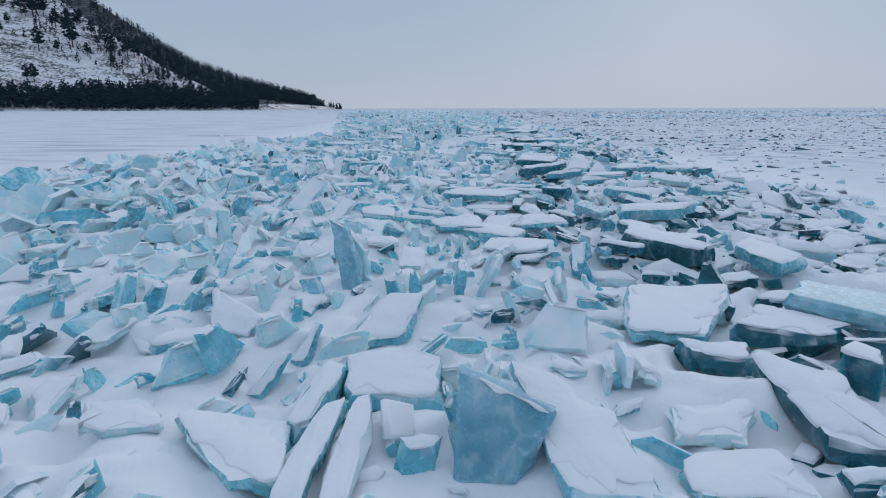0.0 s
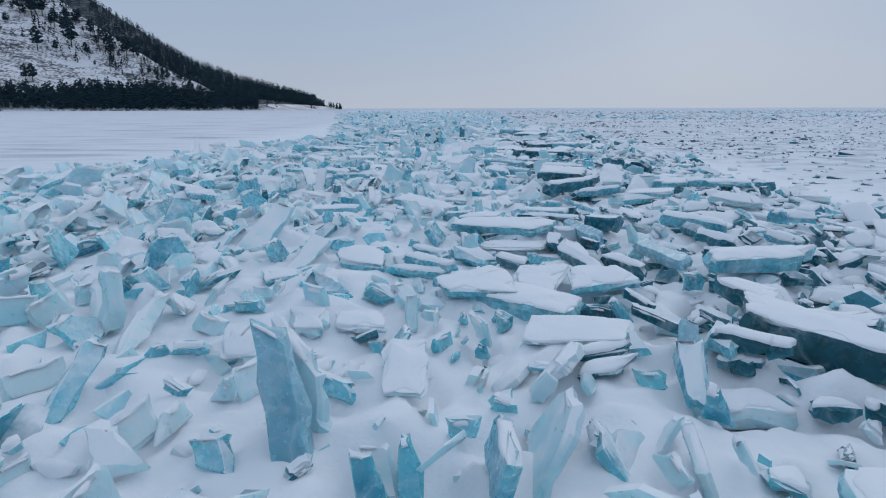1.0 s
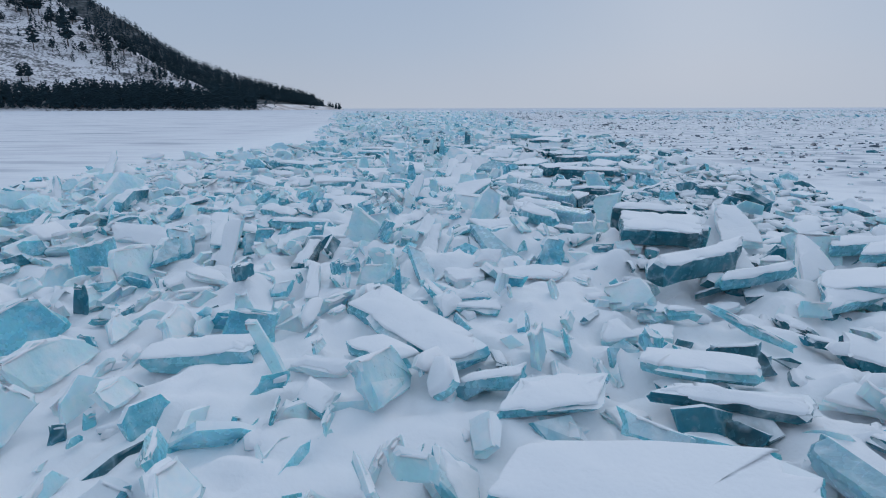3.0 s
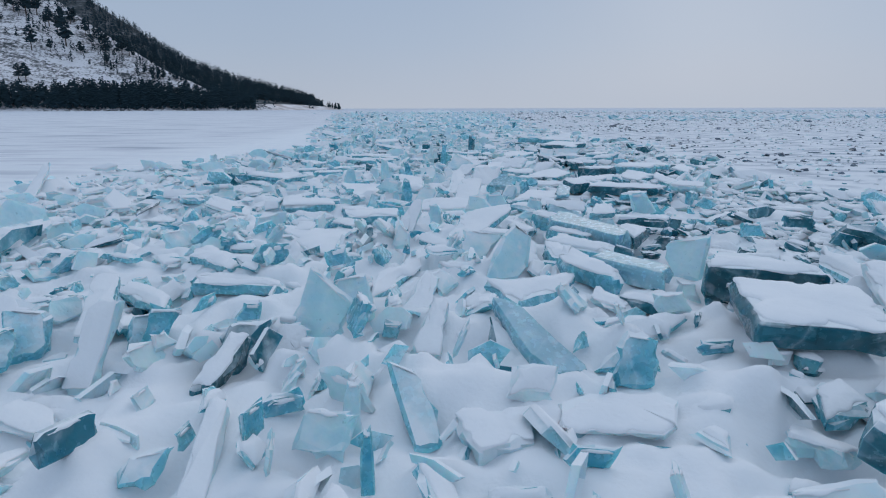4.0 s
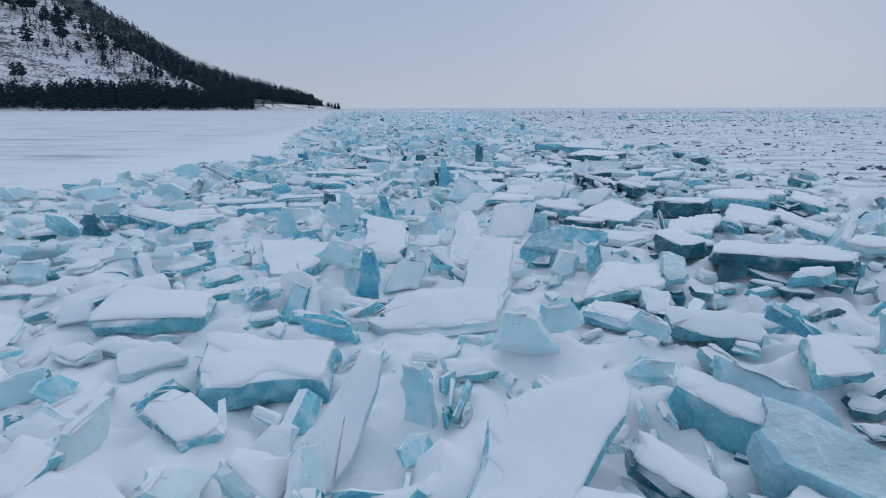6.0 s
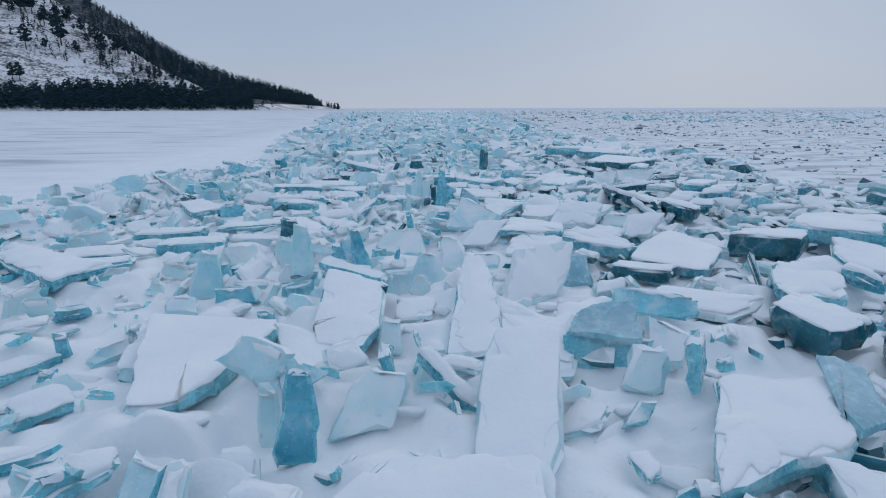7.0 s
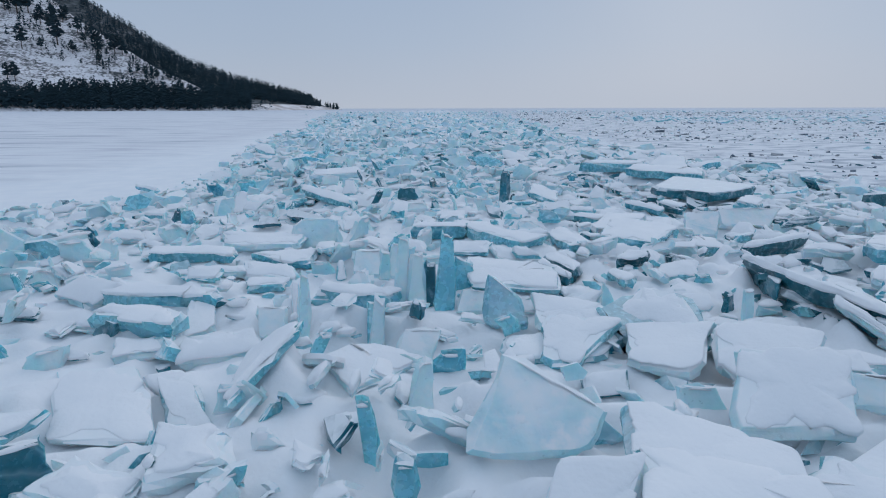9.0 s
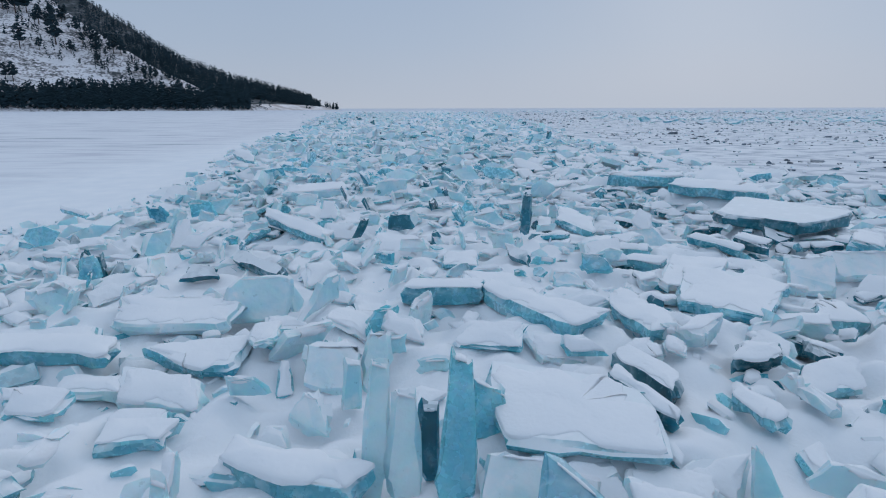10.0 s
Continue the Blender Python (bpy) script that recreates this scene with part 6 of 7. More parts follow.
# lesser plates that fill the ridge along the way
made = 0
kept = [0, 0]
for k in range(21000):
    if made >= 2100:
        break
    x, y = (rng.uniform(3.5, 12), rng.uniform(-5, 3.5), rng.gauss(0.6, 4.4))[k % 3], rng.uniform(4, 54)
    if x < -9 or x > 12.4 or ridge(np.array([x]), np.array([y]))[0] < 0.4:
        continue
    size = min(1.1, max(0.22, rng.lognormvariate(-0.85, 0.42)))
    if not clear_of_slabs(x, y, size, 0.95):
        continue
    tilt, turn = lie(rng, x, y)
    if tilt > 60:
        size *= 0.8
    wide = size * rng.uniform(0.35, 0.75)
    thick = min(rng.uniform(0.06, 0.13), 0.2 * size) * (1.4 if x > 3 else 1.0)
    near = abs(x - 0.9) < 2.6 and kept[tilt > 58] < 95
    kept[tilt > 58] += near
    lift = swell_at(x, y) + 0.05 + 0.26 * wide * math.sin(radians(tilt)) + rng.uniform(-0.03, 0.09)
    ice_slab(x, y, lift, size, wide, thick, tilt, rng.gauss(0, 7), turn, rng.uniform(-0.35, 0.35) * size, rng.uniform(0.3, 1.1), shade_of(rng, x, y), None, not near)
    PLANS = np.vstack([PLANS, (x, y, 1, 0, size * 0.15, size * 0.11)])
    made += 1
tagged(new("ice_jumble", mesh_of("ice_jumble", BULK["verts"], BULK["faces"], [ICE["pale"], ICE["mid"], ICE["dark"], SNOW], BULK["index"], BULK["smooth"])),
       "jumbled lesser plates of turquoise ice dusted with snow", "broken ice", "", "stuff")


class Heap:
    """Many small pieces gathered into one mesh."""

    def __init__(self):
        self.verts, self.faces, self.index, self.count = [], [], [], 0
        self.rng = random.Random(5)

    def add(self, m, corners, thick, mat, snow_depth=0.0):
        n = len(corners)
        b = self.count
        r = self.rng
        ox, oy = r.gauss(0, 0.2) * thick, r.gauss(0, 0.2) * thick
        ring = []
        for z, g, k in ((0.0, 0.965, 0.0), (-thick * 0.14, 1.0, 0.1), (-thick, r.uniform(0.82, 1.04), 1.0)):
            for cx, cy in corners:
                ring.append((cx * g * r.uniform(0.93, 1.05) + ox * k, cy * g * r.uniform(0.93, 1.05) + oy * k, z + r.uniform(-0.2, 0.1) * thick))
        top = ring[:n]
        self.verts.extend((m @ Vector(v))[:] for v in ring)
        self.faces.append([b + i for i in range(n)])
        self.index.append(mat)
        for k in range(2):
            for i in range(n):
                j = (i + 1) % n
                self.faces.append([b + k * n + i, b + (k + 1) * n + i, b + (k + 1) * n + j, b + k * n + j])
                self.index.append(mat)
        self.count += 3 * n
        if snow_depth:
            b = self.count
            for z, g in ((-0.01, 1.03), (snow_depth * 0.7, 0.98), (snow_depth, 0.78)):
                self.verts.extend((m @ Vector((cx * g, cy * g, cz * (1.0 if z < 0 else 0.5) + z)))[:] for cx, cy, cz in top)
            for k in range(2):
                for i in range(n):
                    j = (i + 1) % n
                    self.faces.append([b + k * n + i, b + k * n + j, b + (k + 1) * n + j, b + (k + 1) * n + i])
                    self.index.append(3)
            self.faces.append([b + 2 * n + i for i in range(n)])
            self.index.append(3)
            self.count += 3 * n

    def build(self, name, mats):
        return new(name, mesh_of(name, self.verts, self.faces, mats, self.index, [k == 3 for k in self.index]))


def polygon(rng, a, b, n):
    start = rng.uniform(0, 6.28)
    return [(a * math.cos(start + 6.283 * i / n + rng.uniform(-0.3, 0.3)) * rng.uniform(0.75, 1.1),
             b * math.sin(start + 6.283 * i / n + rng.uniform(-0.3, 0.3)) * rng.uniform(0.75, 1.1)) for i in range(n)]


def scatter(heap, rng, count, xa, xb, ya, yb, size, grow, dense=True):
    n = count * 3
    Y = np.array([ya + (yb - ya) * rng.random() ** grow for k in range(n)])
    F = np.array([rng.random() for k in range(n)])
    X = xa + (xb - xa) * F if dense else ridge_left(Y) + (ridge_right(Y) - ridge_left(Y)) * F
    M, H = ridge(X, Y), swell(X, Y)
    done = 0
    for x, y, m, ground in zip(X.tolist(), Y.tolist(), M.tolist(), H.tolist()):
        if done >= count:
            break
        if m < 0.35 * rng.random() + 0.12:
            continue
        s = size * rng.lognormvariate(0, 0.5) * (1.0 if m > 0.6 else 0.7)
        s = min(s, 3.0 * size) * (0.75 if x < -6 and y < 70 else 1.0)
        if y < 50 and not clear_of_slabs(x, y, s * 0.6, 0.85):
            continue
        if x < -5.5 and y < 65 and rng.random() < 0.35:
            continue
        tilt, turn = lie(rng, x if y < 70 else 0, y)
        if y < 48 and abs(x - 1) < 5.5:
            # near the way the snow has buried most of the small pieces
            if rng.random() < 0.55:
                continue
            s = min(s, 0.40 if x < 2.5 else 0.55)
            if tilt < 25 and rng.random() < 0.6:
                tilt = rng.uniform(25, 70)
            ground -= 0.12 * s + 0.4 * s * rng.random()
        if tilt > 40 and x < 2.5 and y < 26:
            s *= 1.35
        wide = s * rng.uniform(0.2, 0.65)
        th = min(0.11, max(0.03, s * rng.uniform(0.07, 0.15)))
        z = ground + 0.02 + 0.30 * wide * math.sin(radians(min(tilt, 180 - tilt))) + rng.uniform(-0.02, 0.22) * min(1, s)
        mat = TONES.index(shade_of(rng, x, y))
        heap.add(pose(x, y, z, tilt, rng.gauss(0, 8), turn), polygon(rng, s / 2, wide / 2, rng.choice((4, 5, 6, 7)) if y < 60 else rng.choice((3, 4, 4, 5, 5))), th, mat,
                 rng.uniform(0.015, 0.05) if tilt < 48 and rng.random() < 0.92 else 0.0)
        if y < 60:
            MOUNDS.append((x, y + 0.25 * s, s * 0.6, rng.uniform(0.0, 1.0) * min(0.18, s * 0.42)))
        done += 1


rubble = Heap()
# broken ice jammed beneath the plates, showing in the gaps before and under them
rng = random.Random(61)
for m, corners, thick, length, width, slope in SLABS:
    c = m.translation
    if slope < 0.8 or length * width < 0.12 or c.y > 46:
        continue
    for k in range(int(2 + 3.0 * length)):
        s = rng.uniform(0.16, 0.5) * min(1.2, 0.6 + 0.4 * length)
        p = m @ Vector((rng.uniform(-0.55, 0.55) * length, -width * 0.5 + rng.uniform(-0.14, 0.10), -thick * rng.uniform(0.7, 1.3) - 0.05))
        # dark tone right of the way paints in the shade under the plates
        tone = 2 if rng.random() < (0.65 if c.x > 2.4 else 0.12) else 1 if rng.random() < 0.65 else 0
        tilt = rng.choice((rng.gauss(0, 14), rng.uniform(20, 75)))
        rubble.add(pose(p.x, p.y, p.z, tilt, rng.gauss(0, 14), rng.gauss(math.degrees(m.to_euler().z), 28)), polygon(rng, s * 0.55, s * rng.uniform(0.2, 0.4), rng.choice((4, 5, 6))),
                   rng.uniform(0.06, 0.14), tone, rng.uniform(0.008, 0.02) if tilt < 25 and rng.random() < 0.5 else 0.0)
scatter(rubble, random.Random(21), 8500, -9, 10.5, 4, 56, 0.25, 1.0)
scatter(rubble, random.Random(24), 3600, -10, 11, 4, 60, 0.42, 1.0)
scatter(rubble, random.Random(25), 3600, 3.8, 13, 6, 66, 0.5, 1.0)
scatter(rubble, random.Random(22), 5200, -16, 13, 12, 80, 0.36, 1.0)
scatter(rubble, random.Random(26), 900, -12, 10, -8, 4, 0.4, 1.0)
scatter(rubble, random.Random(23), 8000, 0, 1, 60, 330, 0.52, 1.5, dense=False)
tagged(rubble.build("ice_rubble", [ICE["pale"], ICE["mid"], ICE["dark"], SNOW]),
       "turquoise and pale broken ice rubble half buried in snow", "ice rubble", "", "stuff")

# low dark lumps scattered over the flat lake beyond the ridge
field = Heap()
rng = random.Random(31)
Y = np.array([30 + 300 * rng.random() ** 1.15 for k in range(15000)])
X = np.array([ridge_right(y) + 1 + (10 + 0.95 * y) * rng.random() ** 1.2 for y in Y])
G, H = value_noise(X * 0.06, Y * 0.09, 5), swell(X, Y)
for x, y, g, ground in zip(X.tolist(), Y.tolist(), G.tolist(), H.tolist()):
    if g < 0.0 and rng.random() < 0.8 or y < 60 and rng.random() < 0.25:
        continue
    s = min(1.0, rng.lognormvariate(-2.35, 0.55) * (1 + y / 120))
    field.add(pose(x, y, ground + 0.08 * s + 0.03, rng.gauss(0, 22), rng.gauss(0, 10), rng.gauss(0, 50)), polygon(rng, s * 0.7, s * 0.45, rng.choice((4, 5))), s * 0.4,
              rng.choice((1, 1, 2, 0, 3)), 0.02 if rng.random() < 0.35 else 0)
for k in range(380):
    y = rng.uniform(6, 46)
    x = 9.3 + (5 + 0.45 * y) * rng.random() ** 1.5
    s = min(0.75, rng.lognormvariate(-1.55, 0.5))
    field.add(pose(x, y, swell_at(x, y) + 0.06 * s + 0.01, rng.gauss(0, 14), rng.gauss(0, 10), rng.gauss(0, 50)), polygon(rng, s * 0.6, s * 0.4, 5), s * 0.3,
              rng.choice((0, 0, 1, 2)), 0.03 if rng.random() < 0.75 else 0)
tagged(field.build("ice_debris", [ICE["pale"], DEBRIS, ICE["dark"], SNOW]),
       "small dark ice lumps strewn over the flat snow", "ice debris", "", "stuff")

# further ridges far out on the lake
far = Heap()
rng = random.Random(41)
for k in range(2600):
    x = rng.uniform(35, 420) if k % 3 else rng.uniform(-60, 320)
    y = rng.gauss(150 + 0.12 * x, 16) if k % 3 else rng.gauss(420, 60)
    s = rng.lognormvariate(-0.2, 0.4) * (1.0 if k % 3 else 1.2)
    far.add(pose(x, y, 0.12 * s + rng.random() * 0.2, rng.uniform(0, 50), rng.gauss(0, 10), rng.gauss(0, 40)), polygon(rng, s * 0.8, s * 0.35, 5), s * 0.2,
            rng.choice((0, 0, 1)), 0.05 if rng.random() < 0.5 else 0)
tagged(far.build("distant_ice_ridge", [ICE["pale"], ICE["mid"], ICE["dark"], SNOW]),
       "distant turquoise ice ridges far out on the lake", "ice ridge", "", "stuff")


# ---- the snow-covered lake: one sheet to the horizon ----
def spread(a, b, step, ends, growth):
    vals = list(np.arange(a, b + step / 2, step))
    s = step
    while vals[-1] < ends[1]:
        s *= growth
        vals.append(vals[-1] + s)
    s = step
    while vals[0] > ends[0]:
        s *= growth
        vals.insert(0, vals[0] - s)
    return np.array(vals)


xs = spread(-6.5, 8.5, 0.06, (-4400, 4400), 1.045)
ys = spread(3.5, 45.0, 0.065, (-4000, 4700), 1.05)
GX, GY = np.meshgrid(xs, ys, indexing="ij")
GZ = swell(GX, GY)
BASE = GZ.copy()


def window(x, y, r):
    return slice(*np.searchsorted(xs, (x - r, x + r))), slice(*np.searchsorted(ys, (y - r, y + r)))


for x, y, r, h in MOUNDS:
    i, j = window(x, y, r * 2.2)
    d2 = (GX[i, j] - x) ** 2 + (GY[i, j] - y) ** 2
    GZ[i, j] = np.maximum(GZ[i, j], BASE[i, j] + h * np.exp(-d2 / (r * r)))
for m, corners, thick, length, width, slope in SLABS:
    # snow banked against a plate, and the hollow that it leaves under itself
    c = m.translation
    r = 0.6 * math.hypot(length, width) + 0.5
    i, j = window(c.x, c.y, r)
    if GX[i, j].size == 0:
        continue
    inv = m.inverted()
    dx, dy = GX[i, j] - c.x, GY[i, j] - c.y
    n = m.to_3x3().col[2]
    if slope > 0.5:
        top = c.z - (n.x * dx + n.y * dy) / n.z
        plane = top - thick / n.z * 0.85
        lx = inv[0][0] * dx + inv[0][1] * dy + inv[0][2] * (plane - c.z)
        ly = inv[1][0] * dx + inv[1][1] * dy + inv[1][2] * (plane - c.z)
        out = np.maximum(np.abs(lx) - length / 2, np.abs(ly) - width / 2)
        # drift in the lee, on the far side and round the ends
        reach = np.hypot(dx, dy) + 1e-6
        lee = np.clip((dy / reach - 0.2) / 0.5, 0, 1)
        d = np.clip(out, 0, None)
        bank = np.minimum(top, c.z + 0.12) - 0.05 - 1.7 * d
        GZ[i, j] = np.where(out > -0.05, np.maximum(GZ[i, j], GZ[i, j] * (1 - lee) + bank * lee), GZ[i, j])
    else:
        # a low drift round the foot of a standing shard
        d = np.hypot(dx, dy * 1.4) / max(0.25, 0.55 * length)
        GZ[i, j] += 0.05 * np.exp(-d * d) * (1 + 0.8 * value_noise(GX[i, j] * 3, GY[i, j] * 3, 1))
# the wind keeps the faces turned to it bare: hollows before and beneath the plates
for m, corners, thick, length, width, slope in SLABS:
    c = m.translation
    r = 0.6 * math.hypot(length, width) + 0.5
    i, j = window(c.x, c.y, r)
    if GX[i, j].size == 0:
        continue
    inv = m.inverted()
    dx, dy = GX[i, j] - c.x, GY[i, j] - c.y
    n = m.to_3x3().col[2]
    lee = np.clip((dy / (np.hypot(dx, dy) + 1e-6) - 0.2) / 0.5, 0, 1)
    if slope > 0.5:
        plane = c.z - (n.x * dx + n.y * dy) / n.z - thick / n.z * 0.9
        lx = inv[0][0] * dx + inv[0][1] * dy + inv[0][2] * (plane - c.z)
        ly = inv[1][0] * dx + inv[1][1] * dy + inv[1][2] * (plane - c.z)
        out = np.maximum(np.abs(lx) - length / 2, np.abs(ly) - width / 2)
        w = np.clip(1 - (out - 0.02) / 0.16, 0, 1) * (1 - lee * (out > 0)) * (0.75 if c.x < 2.6 else 1.0)
        floor = plane + thick * ((0.0 if c.x < 2.6 else -0.35) + 0.8 * value_noise(GX[i, j] * 2.1, GY[i, j] * 2.1, 5))
    else:
        ex, up = m.to_3x3().col[0], m.to_3x3().col[1]
        flat = Vector((ex.x, ex.y)).normalized()
        along = np.abs(dx * flat.x + dy * flat.y) - length / 2
        across = np.abs(-dx * flat.y + dy * flat.x) - 0.25 * width * math.hypot(up.x, up.y) - 0.1
        out = np.maximum(along, across)
        w = np.clip(1 - (out - 0.05) / 0.25, 0, 1)
        floor = c.z - 0.30 * width * abs(up.z) + 0.0 * dx
    w = w * w * (3 - 2 * w)
    GZ[i, j] = np.where(GZ[i, j] > floor, GZ[i, j] * (1 - w) + floor * w, GZ[i, j])
    if slope > 0.5:
        # packed snow and rubble carry the plate
        foot = np.minimum(plane, c.z) + 0.03 - 1.2 * np.clip(out + (0.10 if c.x < 2.6 else 0.24), 0, None) + 0.10 * value_noise(GX[i, j] * 3.3, GY[i, j] * 3.3, 2)
        GZ[i, j] = np.maximum(GZ[i, j], foot)
for k in range(2):
    P = np.pad(GZ, 1, mode="edge")
    GZ = (P[1:-1, 1:-1] * 2 + P[:-2, 1:-1] + P[2:, 1:-1] + P[1:-1, :-2] + P[1:-1, 2:]) / 6
# the drifts leave the plates and the foot of their near faces free, the larger ones last
for m, corners, thick, length, width, slope in SLABS[PLACED:] + SLABS[:PLACED]:
    cx, cy, fx, fy, hl, hw = plan_of(m, length, width)
    r = math.hypot(hl, hw) + 0.6
    i, j = window(cx, cy, r)
    if GX[i, j].size == 0:
        continue
    dx, dy = GX[i, j] - cx, GY[i, j] - cy
    along = np.abs(dx * fx + dy * fy) - hl
    side = -dx * fy + dy * fx
    if fx < 0:
        side = -side
    n = m.to_3x3().col[2]
    c = m.translation
    foot = c.z - width / 2 * abs(m.to_3x3().col[1].z) - (0.5 * thick if slope > 0.5 else 0.0) + 0.02
    if slope > 0.5:
        cover = c.z - (n.x * dx + n.y * dy) / n.z - 0.05
        inside = np.clip(1 - np.maximum(along, np.abs(side) - hw) / 0.10, 0, 1)
        GZ[i, j] = np.where(GZ[i, j] > cover, GZ[i, j] * (1 - inside) + cover * inside, GZ[i, j])
    ahead = np.clip(1 - np.maximum(along, np.maximum(side + hw * 0.8, -hw - 0.12 - side)) / 0.28, 0, 1)
    GZ[i, j] = np.where(GZ[i, j] > foot, GZ[i, j] * (1 - ahead) + foot * ahead, GZ[i, j])
# crusted lumps and pits of the wind-packed snow
lump = np.abs(value_noise(GX * 4.2, GY * 3.7, 4)) * 2 - 0.5
pit = np.clip(value_noise(GX * 2.3 + 7, GY * 2.1, 2) - 0.22, 0, 1)
GZ += ridge(GX, GY) * (0.045 * lump + 0.03 * value_noise(GX * 8.5, GY * 7.5, 5) - 0.55 * pit)
verts = np.column_stack([GX.ravel(), GY.ravel(), GZ.ravel()])
nx, ny = len(xs), len(ys)
ii, jj = np.meshgrid(np.arange(nx - 1), np.arange(ny - 1), indexing="ij")
a = (ii * ny + jj).ravel()
quads = np.column_stack([a, a + ny, a + ny + 1, a + 1])
me = bpy.data.meshes.new("ground")
me.vertices.add(len(verts))
me.vertices.foreach_set("co", verts.ravel())
me.loops.add(quads.size)
me.loops.foreach_set("vertex_index", quads.ravel().astype(np.int32))
me.polygons.add(len(quads))
me.polygons.foreach_set("loop_start", (np.arange(len(quads)) * 4).astype(np.int32))
me.polygons.foreach_set("use_smooth", np.ones(len(quads), dtype=bool))
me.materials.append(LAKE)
me.update(calc_edges=True)
tagged(new("ground", me), "snow-covered frozen lake with drifts between broken ice", "frozen lake", "", "structure")


# ---- the mountain on the shore ----
# stations along the front slope: shore x, shore y, crest x, crest y, crest height
FRONT = [(-1050, 480, -1250, 1250, 430), (-435, 602, -675, 989, 232), (-389, 632, -520, 879, 148), (-360, 649, -446, 829, 108),
         (-327, 667, -377, 787, 72), (-301, 680, -333, 763, 50), (-255, 702, -267, 739, 22), (-210, 780, -214, 800, 3)]
BACK = [(-900, 820, -1150, 1350, 420), (-456, 802, -630, 1152, 197), (-388, 792, -539, 1132, 141), (-346, 782, -478, 1102, 105), (-302, 762, -422, 1082, 76),
        (-252, 750, -344, 1052, 50), (-221, 802, -279, 1022, 35), (-193, 882, -218, 1002, 19), (-161, 932, -169, 982, 3), (-147, 952, -147, 964, 0.3)]


def slope_point(table, u, v, rough):
    """A place on a slope: u runs along the shore from station to station, v from the shore (0) to the crest (1) and down behind it."""
    k = min(int(u), len(table) - 2)
    f = u - k
    a = [p * (1 - f) + q * f for p, q in zip(table[k], table[k + 1])]
    x, y = a[0] + (a[2] - a[0]) * v, a[1] + (a[3] - a[1]) * v
    up = v if v <= 1 else 1 - (v - 1) * 1.2
    z = a[4] * up
    fade = min(1.0, 6 * v) * (1.0 if v < 0.9 else 0.5) * min(1.0, a[4] / 60)
    z += fade * rough * (noise.noise((x * 0.02, y * 0.02, 0)) * 6 + noise.noise((x * 0.07, y * 0.07, 2)) * 2.0)
    return Vector((x, y, max(z, -3) + 0.3))


def hillside(name, table, mat, rough, label):
    nu, nv = (len(table) - 1) * 26, 46
    vs = [slope_point(table, (len(table) - 1) * i / nu * 0.9999, -0.04 + 1.6 * j / nv, rough) for i in range(nu + 1) for j in range(nv + 1)]
    fs = [[i * (nv + 1) + j, (i + 1) * (nv + 1) + j, (i + 1) * (nv + 1) + j + 1, i * (nv + 1) + j + 1] for i in range(nu) for j in range(nv)]
    return tagged(new(name, mesh_of(name, vs, fs, [mat], None, [True] * len(fs))), label, "mountain", "", "structure")


hillside("mountain_slope", FRONT, HILL, 1.0, "steep snow-dusted rocky mountain slope above the lake shore")
hillside("shore_bank", [(-245, 748, -262, 790, 6), (-214, 800, -228, 850, 8), (-186, 880, -196, 930, 7), (-158, 932, -164, 960, 4), (-147, 950, -147, 958, 0.5)],
         SHORE, 0.1, "frosted grassy bank along the cape shore")
hillside("mountain_ridge", BACK, FOREST_FLOOR, 0.6, "dark forested ridge running down to the cape")


def clump(verts, faces, rng, c, r, flat):
    b = len(verts)
    for d in ((1, 0, 0), (-0.5, 0.87, 0), (-0.5, -0.87, 0), (0, 0, 0.9), (0, 0, -0.6)):
        verts.append((c[0] + d[0] * r * rng.uniform(0.7, 1.3), c[1] + d[1] * r * rng.uniform(0.7, 1.3), c[2] + d[2] * r * flat * rng.uniform(0.7, 1.3)))
    for f in ((0, 1, 3), (1, 2, 3), (2, 0, 3), (1, 0, 4), (2, 1, 4), (0, 2, 4)):
        faces.append([b + q for q in f])


def crown(verts, faces, rng, base, height, clumps, foot, size=0.085):
    """Needle clumps of a pine or larch: uneven tiers that narrow towards the top, with gaps."""
    for k in range(clumps):
        f = (k + rng.random()) / clumps
        z = height * (foot + (1.0 - foot) * f)
        reach = height * 0.21 * math.sin(math.pi * (0.22 + 0.74 * f)) * rng.uniform(0.2, 1.0)
        ang = rng.uniform(0, 6.28)
        clump(verts, faces, rng, (base[0] + reach * math.cos(ang), base[1] + reach * math.sin(ang), base[2] + z), height * size * rng.uniform(0.6, 1.3) * (1.1 - 0.45 * f), 0.8)


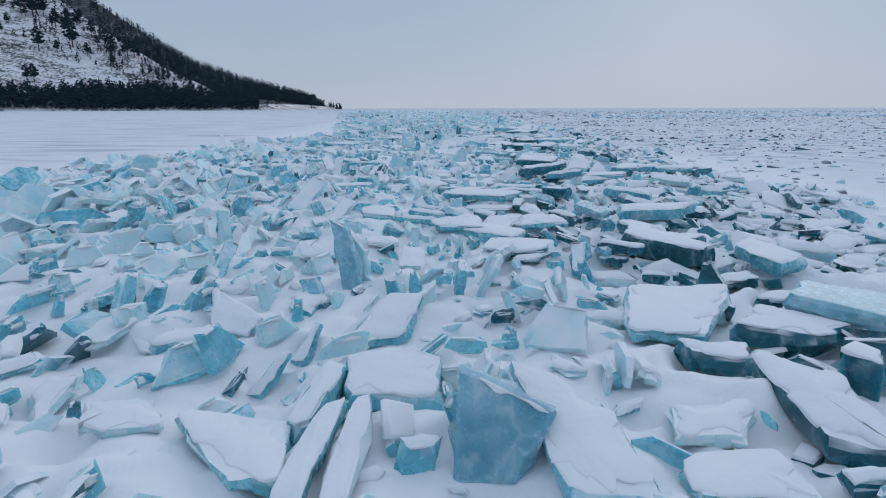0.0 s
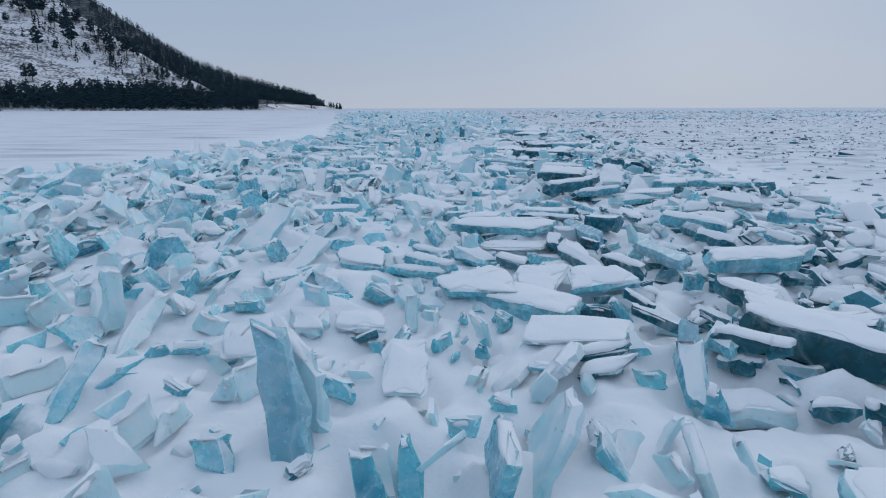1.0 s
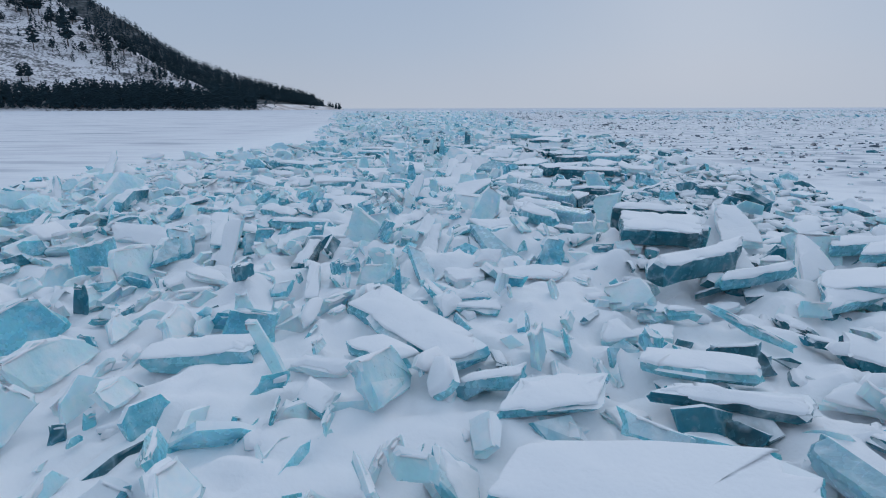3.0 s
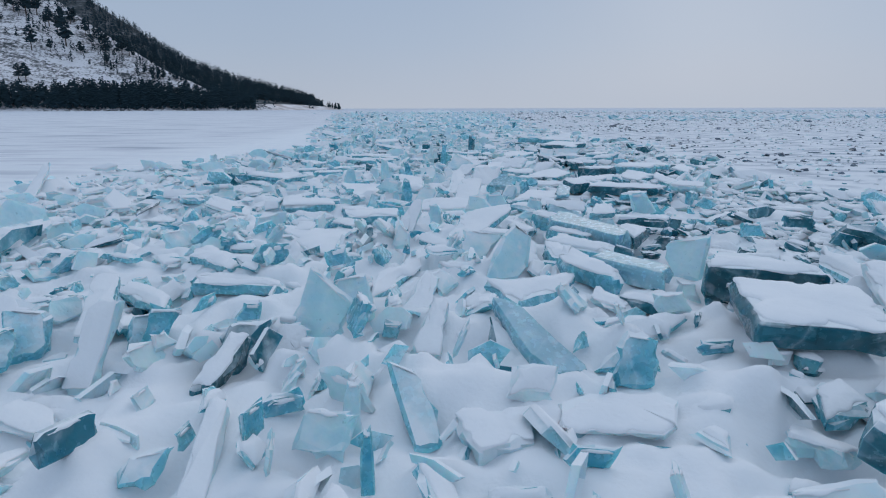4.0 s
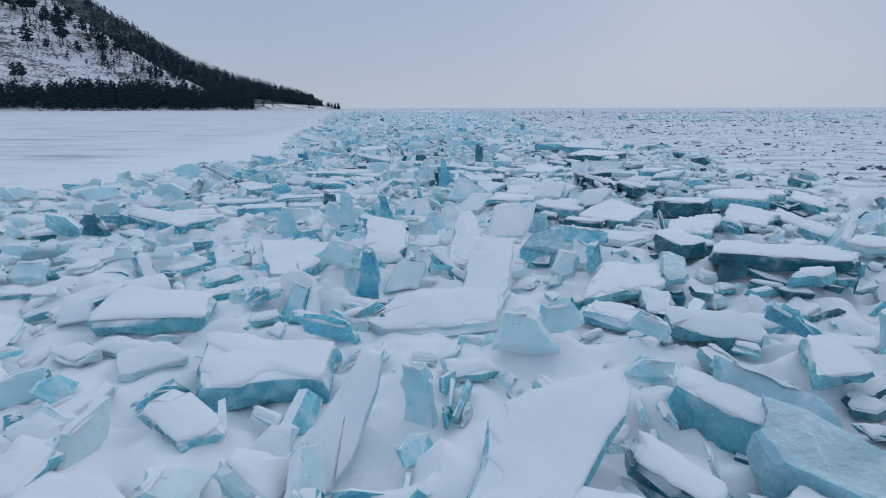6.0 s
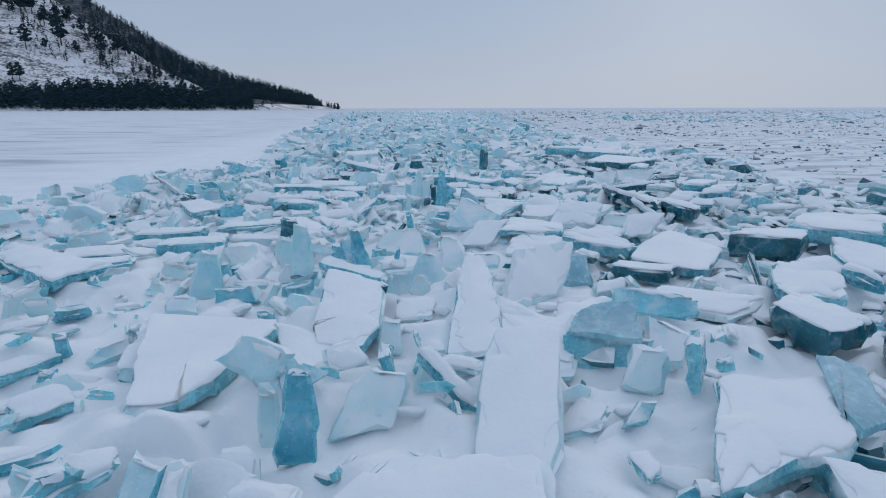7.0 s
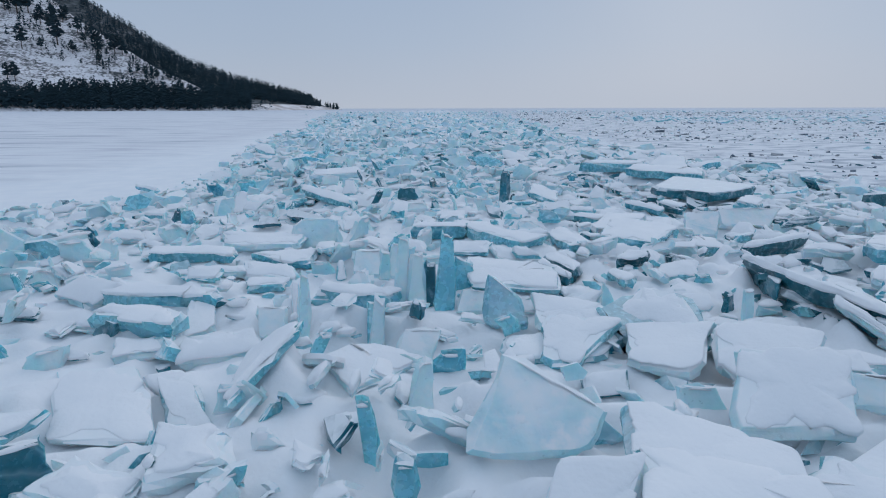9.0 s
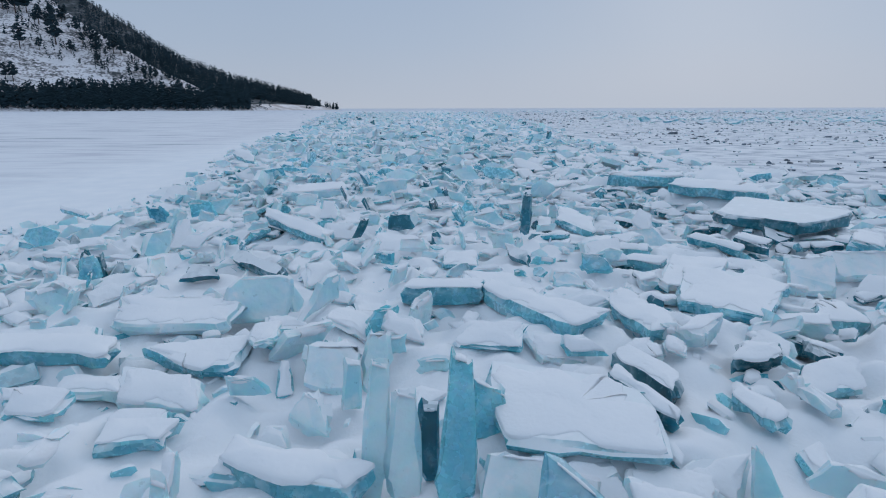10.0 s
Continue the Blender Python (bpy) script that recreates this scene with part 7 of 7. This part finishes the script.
def pine(seed):
    rng = random.Random(seed)
    root = new("pine_tree")
    tv, tf = [], []
    bend = rng.uniform(-0.03, 0.03)
    for k in range(5):
        f = k / 4
        for i in range(6):
            a = i * math.tau / 6
            r = 0.022 * (1 - 0.85 * f)
            tv.append((r * math.cos(a) + bend * f * f, r * math.sin(a), f * 0.96 - 0.05))
    for k in range(4):
        for i in range(6):
            j = (i + 1) % 6
            tf.append([k * 6 + i, k * 6 + j, k * 6 + 6 + j, k * 6 + 6 + i])
    for q in range(5):
        h, a = rng.uniform(0.3, 0.75), rng.uniform(0, 6.28)
        b = len(tv)
        tip = (0.16 * math.cos(a), 0.16 * math.sin(a), h + 0.05)
        tv += [(0.01, 0, h), (-0.006, 0.008, h), (-0.006, -0.008, h), tip]
        tf += [[b, b + 1, b + 3], [b + 1, b + 2, b + 3], [b + 2, b, b + 3]]
    part("trunk", mesh_of("trunk", tv, tf, [BARK]), root, "bare grey-brown trunk with short limbs")
    cv, cf = [], []
    crown(cv, cf, rng, (0, 0, 0), 1.0, 70, rng.uniform(0.28, 0.42))
    part("crown", mesh_of("crown", cv, cf, [NEEDLES]), root, "uneven dark green needle crown")
    return tagged(root, "dark green pine tree standing on the snowy slope", "tree", "pines on the slope")


PINES = [pine(s) for s in range(5)]
USED = []


def hill_pine(u, v, height):
    """A single pine on the front slope."""
    k = len(USED)
    p = slope_point(FRONT, u, v, 1.0)
    m = pose(p.x, p.y, p.z - 0.4, 0, 0, k * 77)
    if k < len(PINES):
        ob = PINES[k]
        ob.matrix_basis = m
    else:
        ob = copy_thing(PINES[k % len(PINES)], m)
    ob.scale = (height * (1.35 - 0.15 * (k % 3)), height * 1.2, height)
    USED.append(ob)


# pines begin
hill_pine(1.663, 0.395, 27.3)
hill_pine(1.397, 0.615, 28.4)
hill_pine(1.585, 0.645, 35.5)
hill_pine(1.742, 0.709, 25.8)
hill_pine(1.161, 0.498, 12.4)
hill_pine(1.279, 0.592, 11.3)
hill_pine(1.920, 0.669, 23.8)
hill_pine(1.861, 0.659, 14.0)
hill_pine(2.196, 0.659, 30.4)
hill_pine(2.314, 0.552, 32.2)
hill_pine(2.097, 0.619, 20.6)
hill_pine(1.939, 0.445, 14.4)
hill_pine(2.413, 0.866, 20.2)
hill_pine(2.511, 0.910, 17.4)
hill_pine(2.817, 0.799, 19.6)
hill_pine(2.689, 0.569, 16.0)
hill_pine(2.975, 0.726, 12.4)
hill_pine(3.221, 0.813, 20.8)
hill_pine(3.359, 0.823, 18.0)
hill_pine(3.320, 0.696, 18.9)
hill_pine(3.517, 0.933, 9.8)
hill_pine(3.734, 0.793, 23.1)
hill_pine(3.911, 0.843, 20.5)
hill_pine(3.803, 0.880, 16.5)
hill_pine(3.359, 0.535, 11.8)
hill_pine(2.925, 0.458, 6.5)
hill_pine(4.138, 0.609, 6.6)
hill_pine(4.375, 0.672, 7.9)
hill_pine(4.434, 0.689, 9.3)
hill_pine(4.641, 0.923, 12.2)
hill_pine(4.670, 0.716, 10.6)
hill_pine(4.887, 0.742, 11.9)
hill_pine(5.035, 0.679, 14.5)
hill_pine(5.163, 0.893, 6.7)
hill_pine(5.301, 0.806, 10.6)
hill_pine(5.232, 0.836, 8.0)
hill_pine(1.585, 0.157, 20.2)
hill_pine(1.476, 0.157, 17.8)
hill_pine(1.861, 0.351, 3.2)
hill_pine(1.575, 0.662, 21.4)
hill_pine(1.466, 0.609, 15.5)
hill_pine(1.673, 0.749, 21.9)
hill_pine(1.131, 0.589, 11.4)
hill_pine(1.092, 0.415, 9.3)
hill_pine(2.166, 0.839, 14.5)
hill_pine(2.620, 0.799, 8.5)
hill_pine(3.044, 0.870, 11.3)
hill_pine(3.123, 0.930, 10.0)
hill_pine(4.000, 0.860, 10.9)
hill_pine(5.508, 0.900, 9.3)
hill_pine(5.390, 0.786, 7.9)
hill_pine(3.546, 0.696, 9.4)
hill_pine(3.635, 0.796, 10.9)
hill_pine(4.315, 0.957, 11.0)
# pines end

forest_v, forest_f = [], []
frosty = set()
rng = random.Random(51)
for k in range(2600):
    # belt along the shore
    u = 0.7 + 6.0 * rng.random()
    s = min(int(u), len(FRONT) - 2)
    hc = FRONT[s][4] * (1 - u + s) + FRONT[s + 1][4] * (u - s)
    v = rng.uniform(0.008, min(0.9, 15 / max(hc, 8)))
    if noise.noise((u * 14, v * 60, 3)) < -0.25:
        continue
    p = slope_point(FRONT, u, v, 1.0)
    crown(forest_v, forest_f, rng, p, rng.uniform(8, 18) * (1 + 0.5 * noise.noise((u * 9, 0, 7))), 10, 0.12, 0.11)
for k in range(420):
    # loose groves on the upper slope
    u, v = rng.uniform(0.8, 5.6), rng.uniform(0.42, 0.98)
    if noise.noise((u * 2.6, v * 3.2, 8)) < 0.02 + 0.35 * (0.75 - v):
        continue
    crown(forest_v, forest_f, rng, slope_point(FRONT, u, v, 1.0), rng.uniform(5, 13) * (1.25 - 0.1 * u), 12, 0.15, 0.12)
for k in range(6500):
    u = 0.5 + 8.45 * rng.random()
    v = rng.uniform(0.02, 1.06)
    if 5.6 < u < 8.2 and v < 0.34 and rng.random() < 0.975:
        continue
    p = slope_point(BACK, u, v, 0.6)
    if u > 7.7 and (noise.noise((u * 7, 4.0, 1.0)) < 0.05 or rng.random() < 0.5):
        continue
    first = len(forest_f)
    crown(forest_v, forest_f, rng, p, rng.uniform(7, 13) * (1.0 if u < 7.4 else rng.uniform(0.4, 0.8)), 7, 0.03, 0.16 if v < 0.5 else 0.13)
    if v > 0.70 + 0.15 * noise.noise((u * 5, 0.0, 2.0)) and u < 5.6:
        frosty.update(range(first, len(forest_f)))
tagged(new("forest", mesh_of("forest", forest_v, forest_f, [NEEDLES, FROSTED_NEEDLES], [int(k in frosty) for k in range(len(forest_f))])), "dense dark conifer forest on the far shore", "forest", "", "stuff")
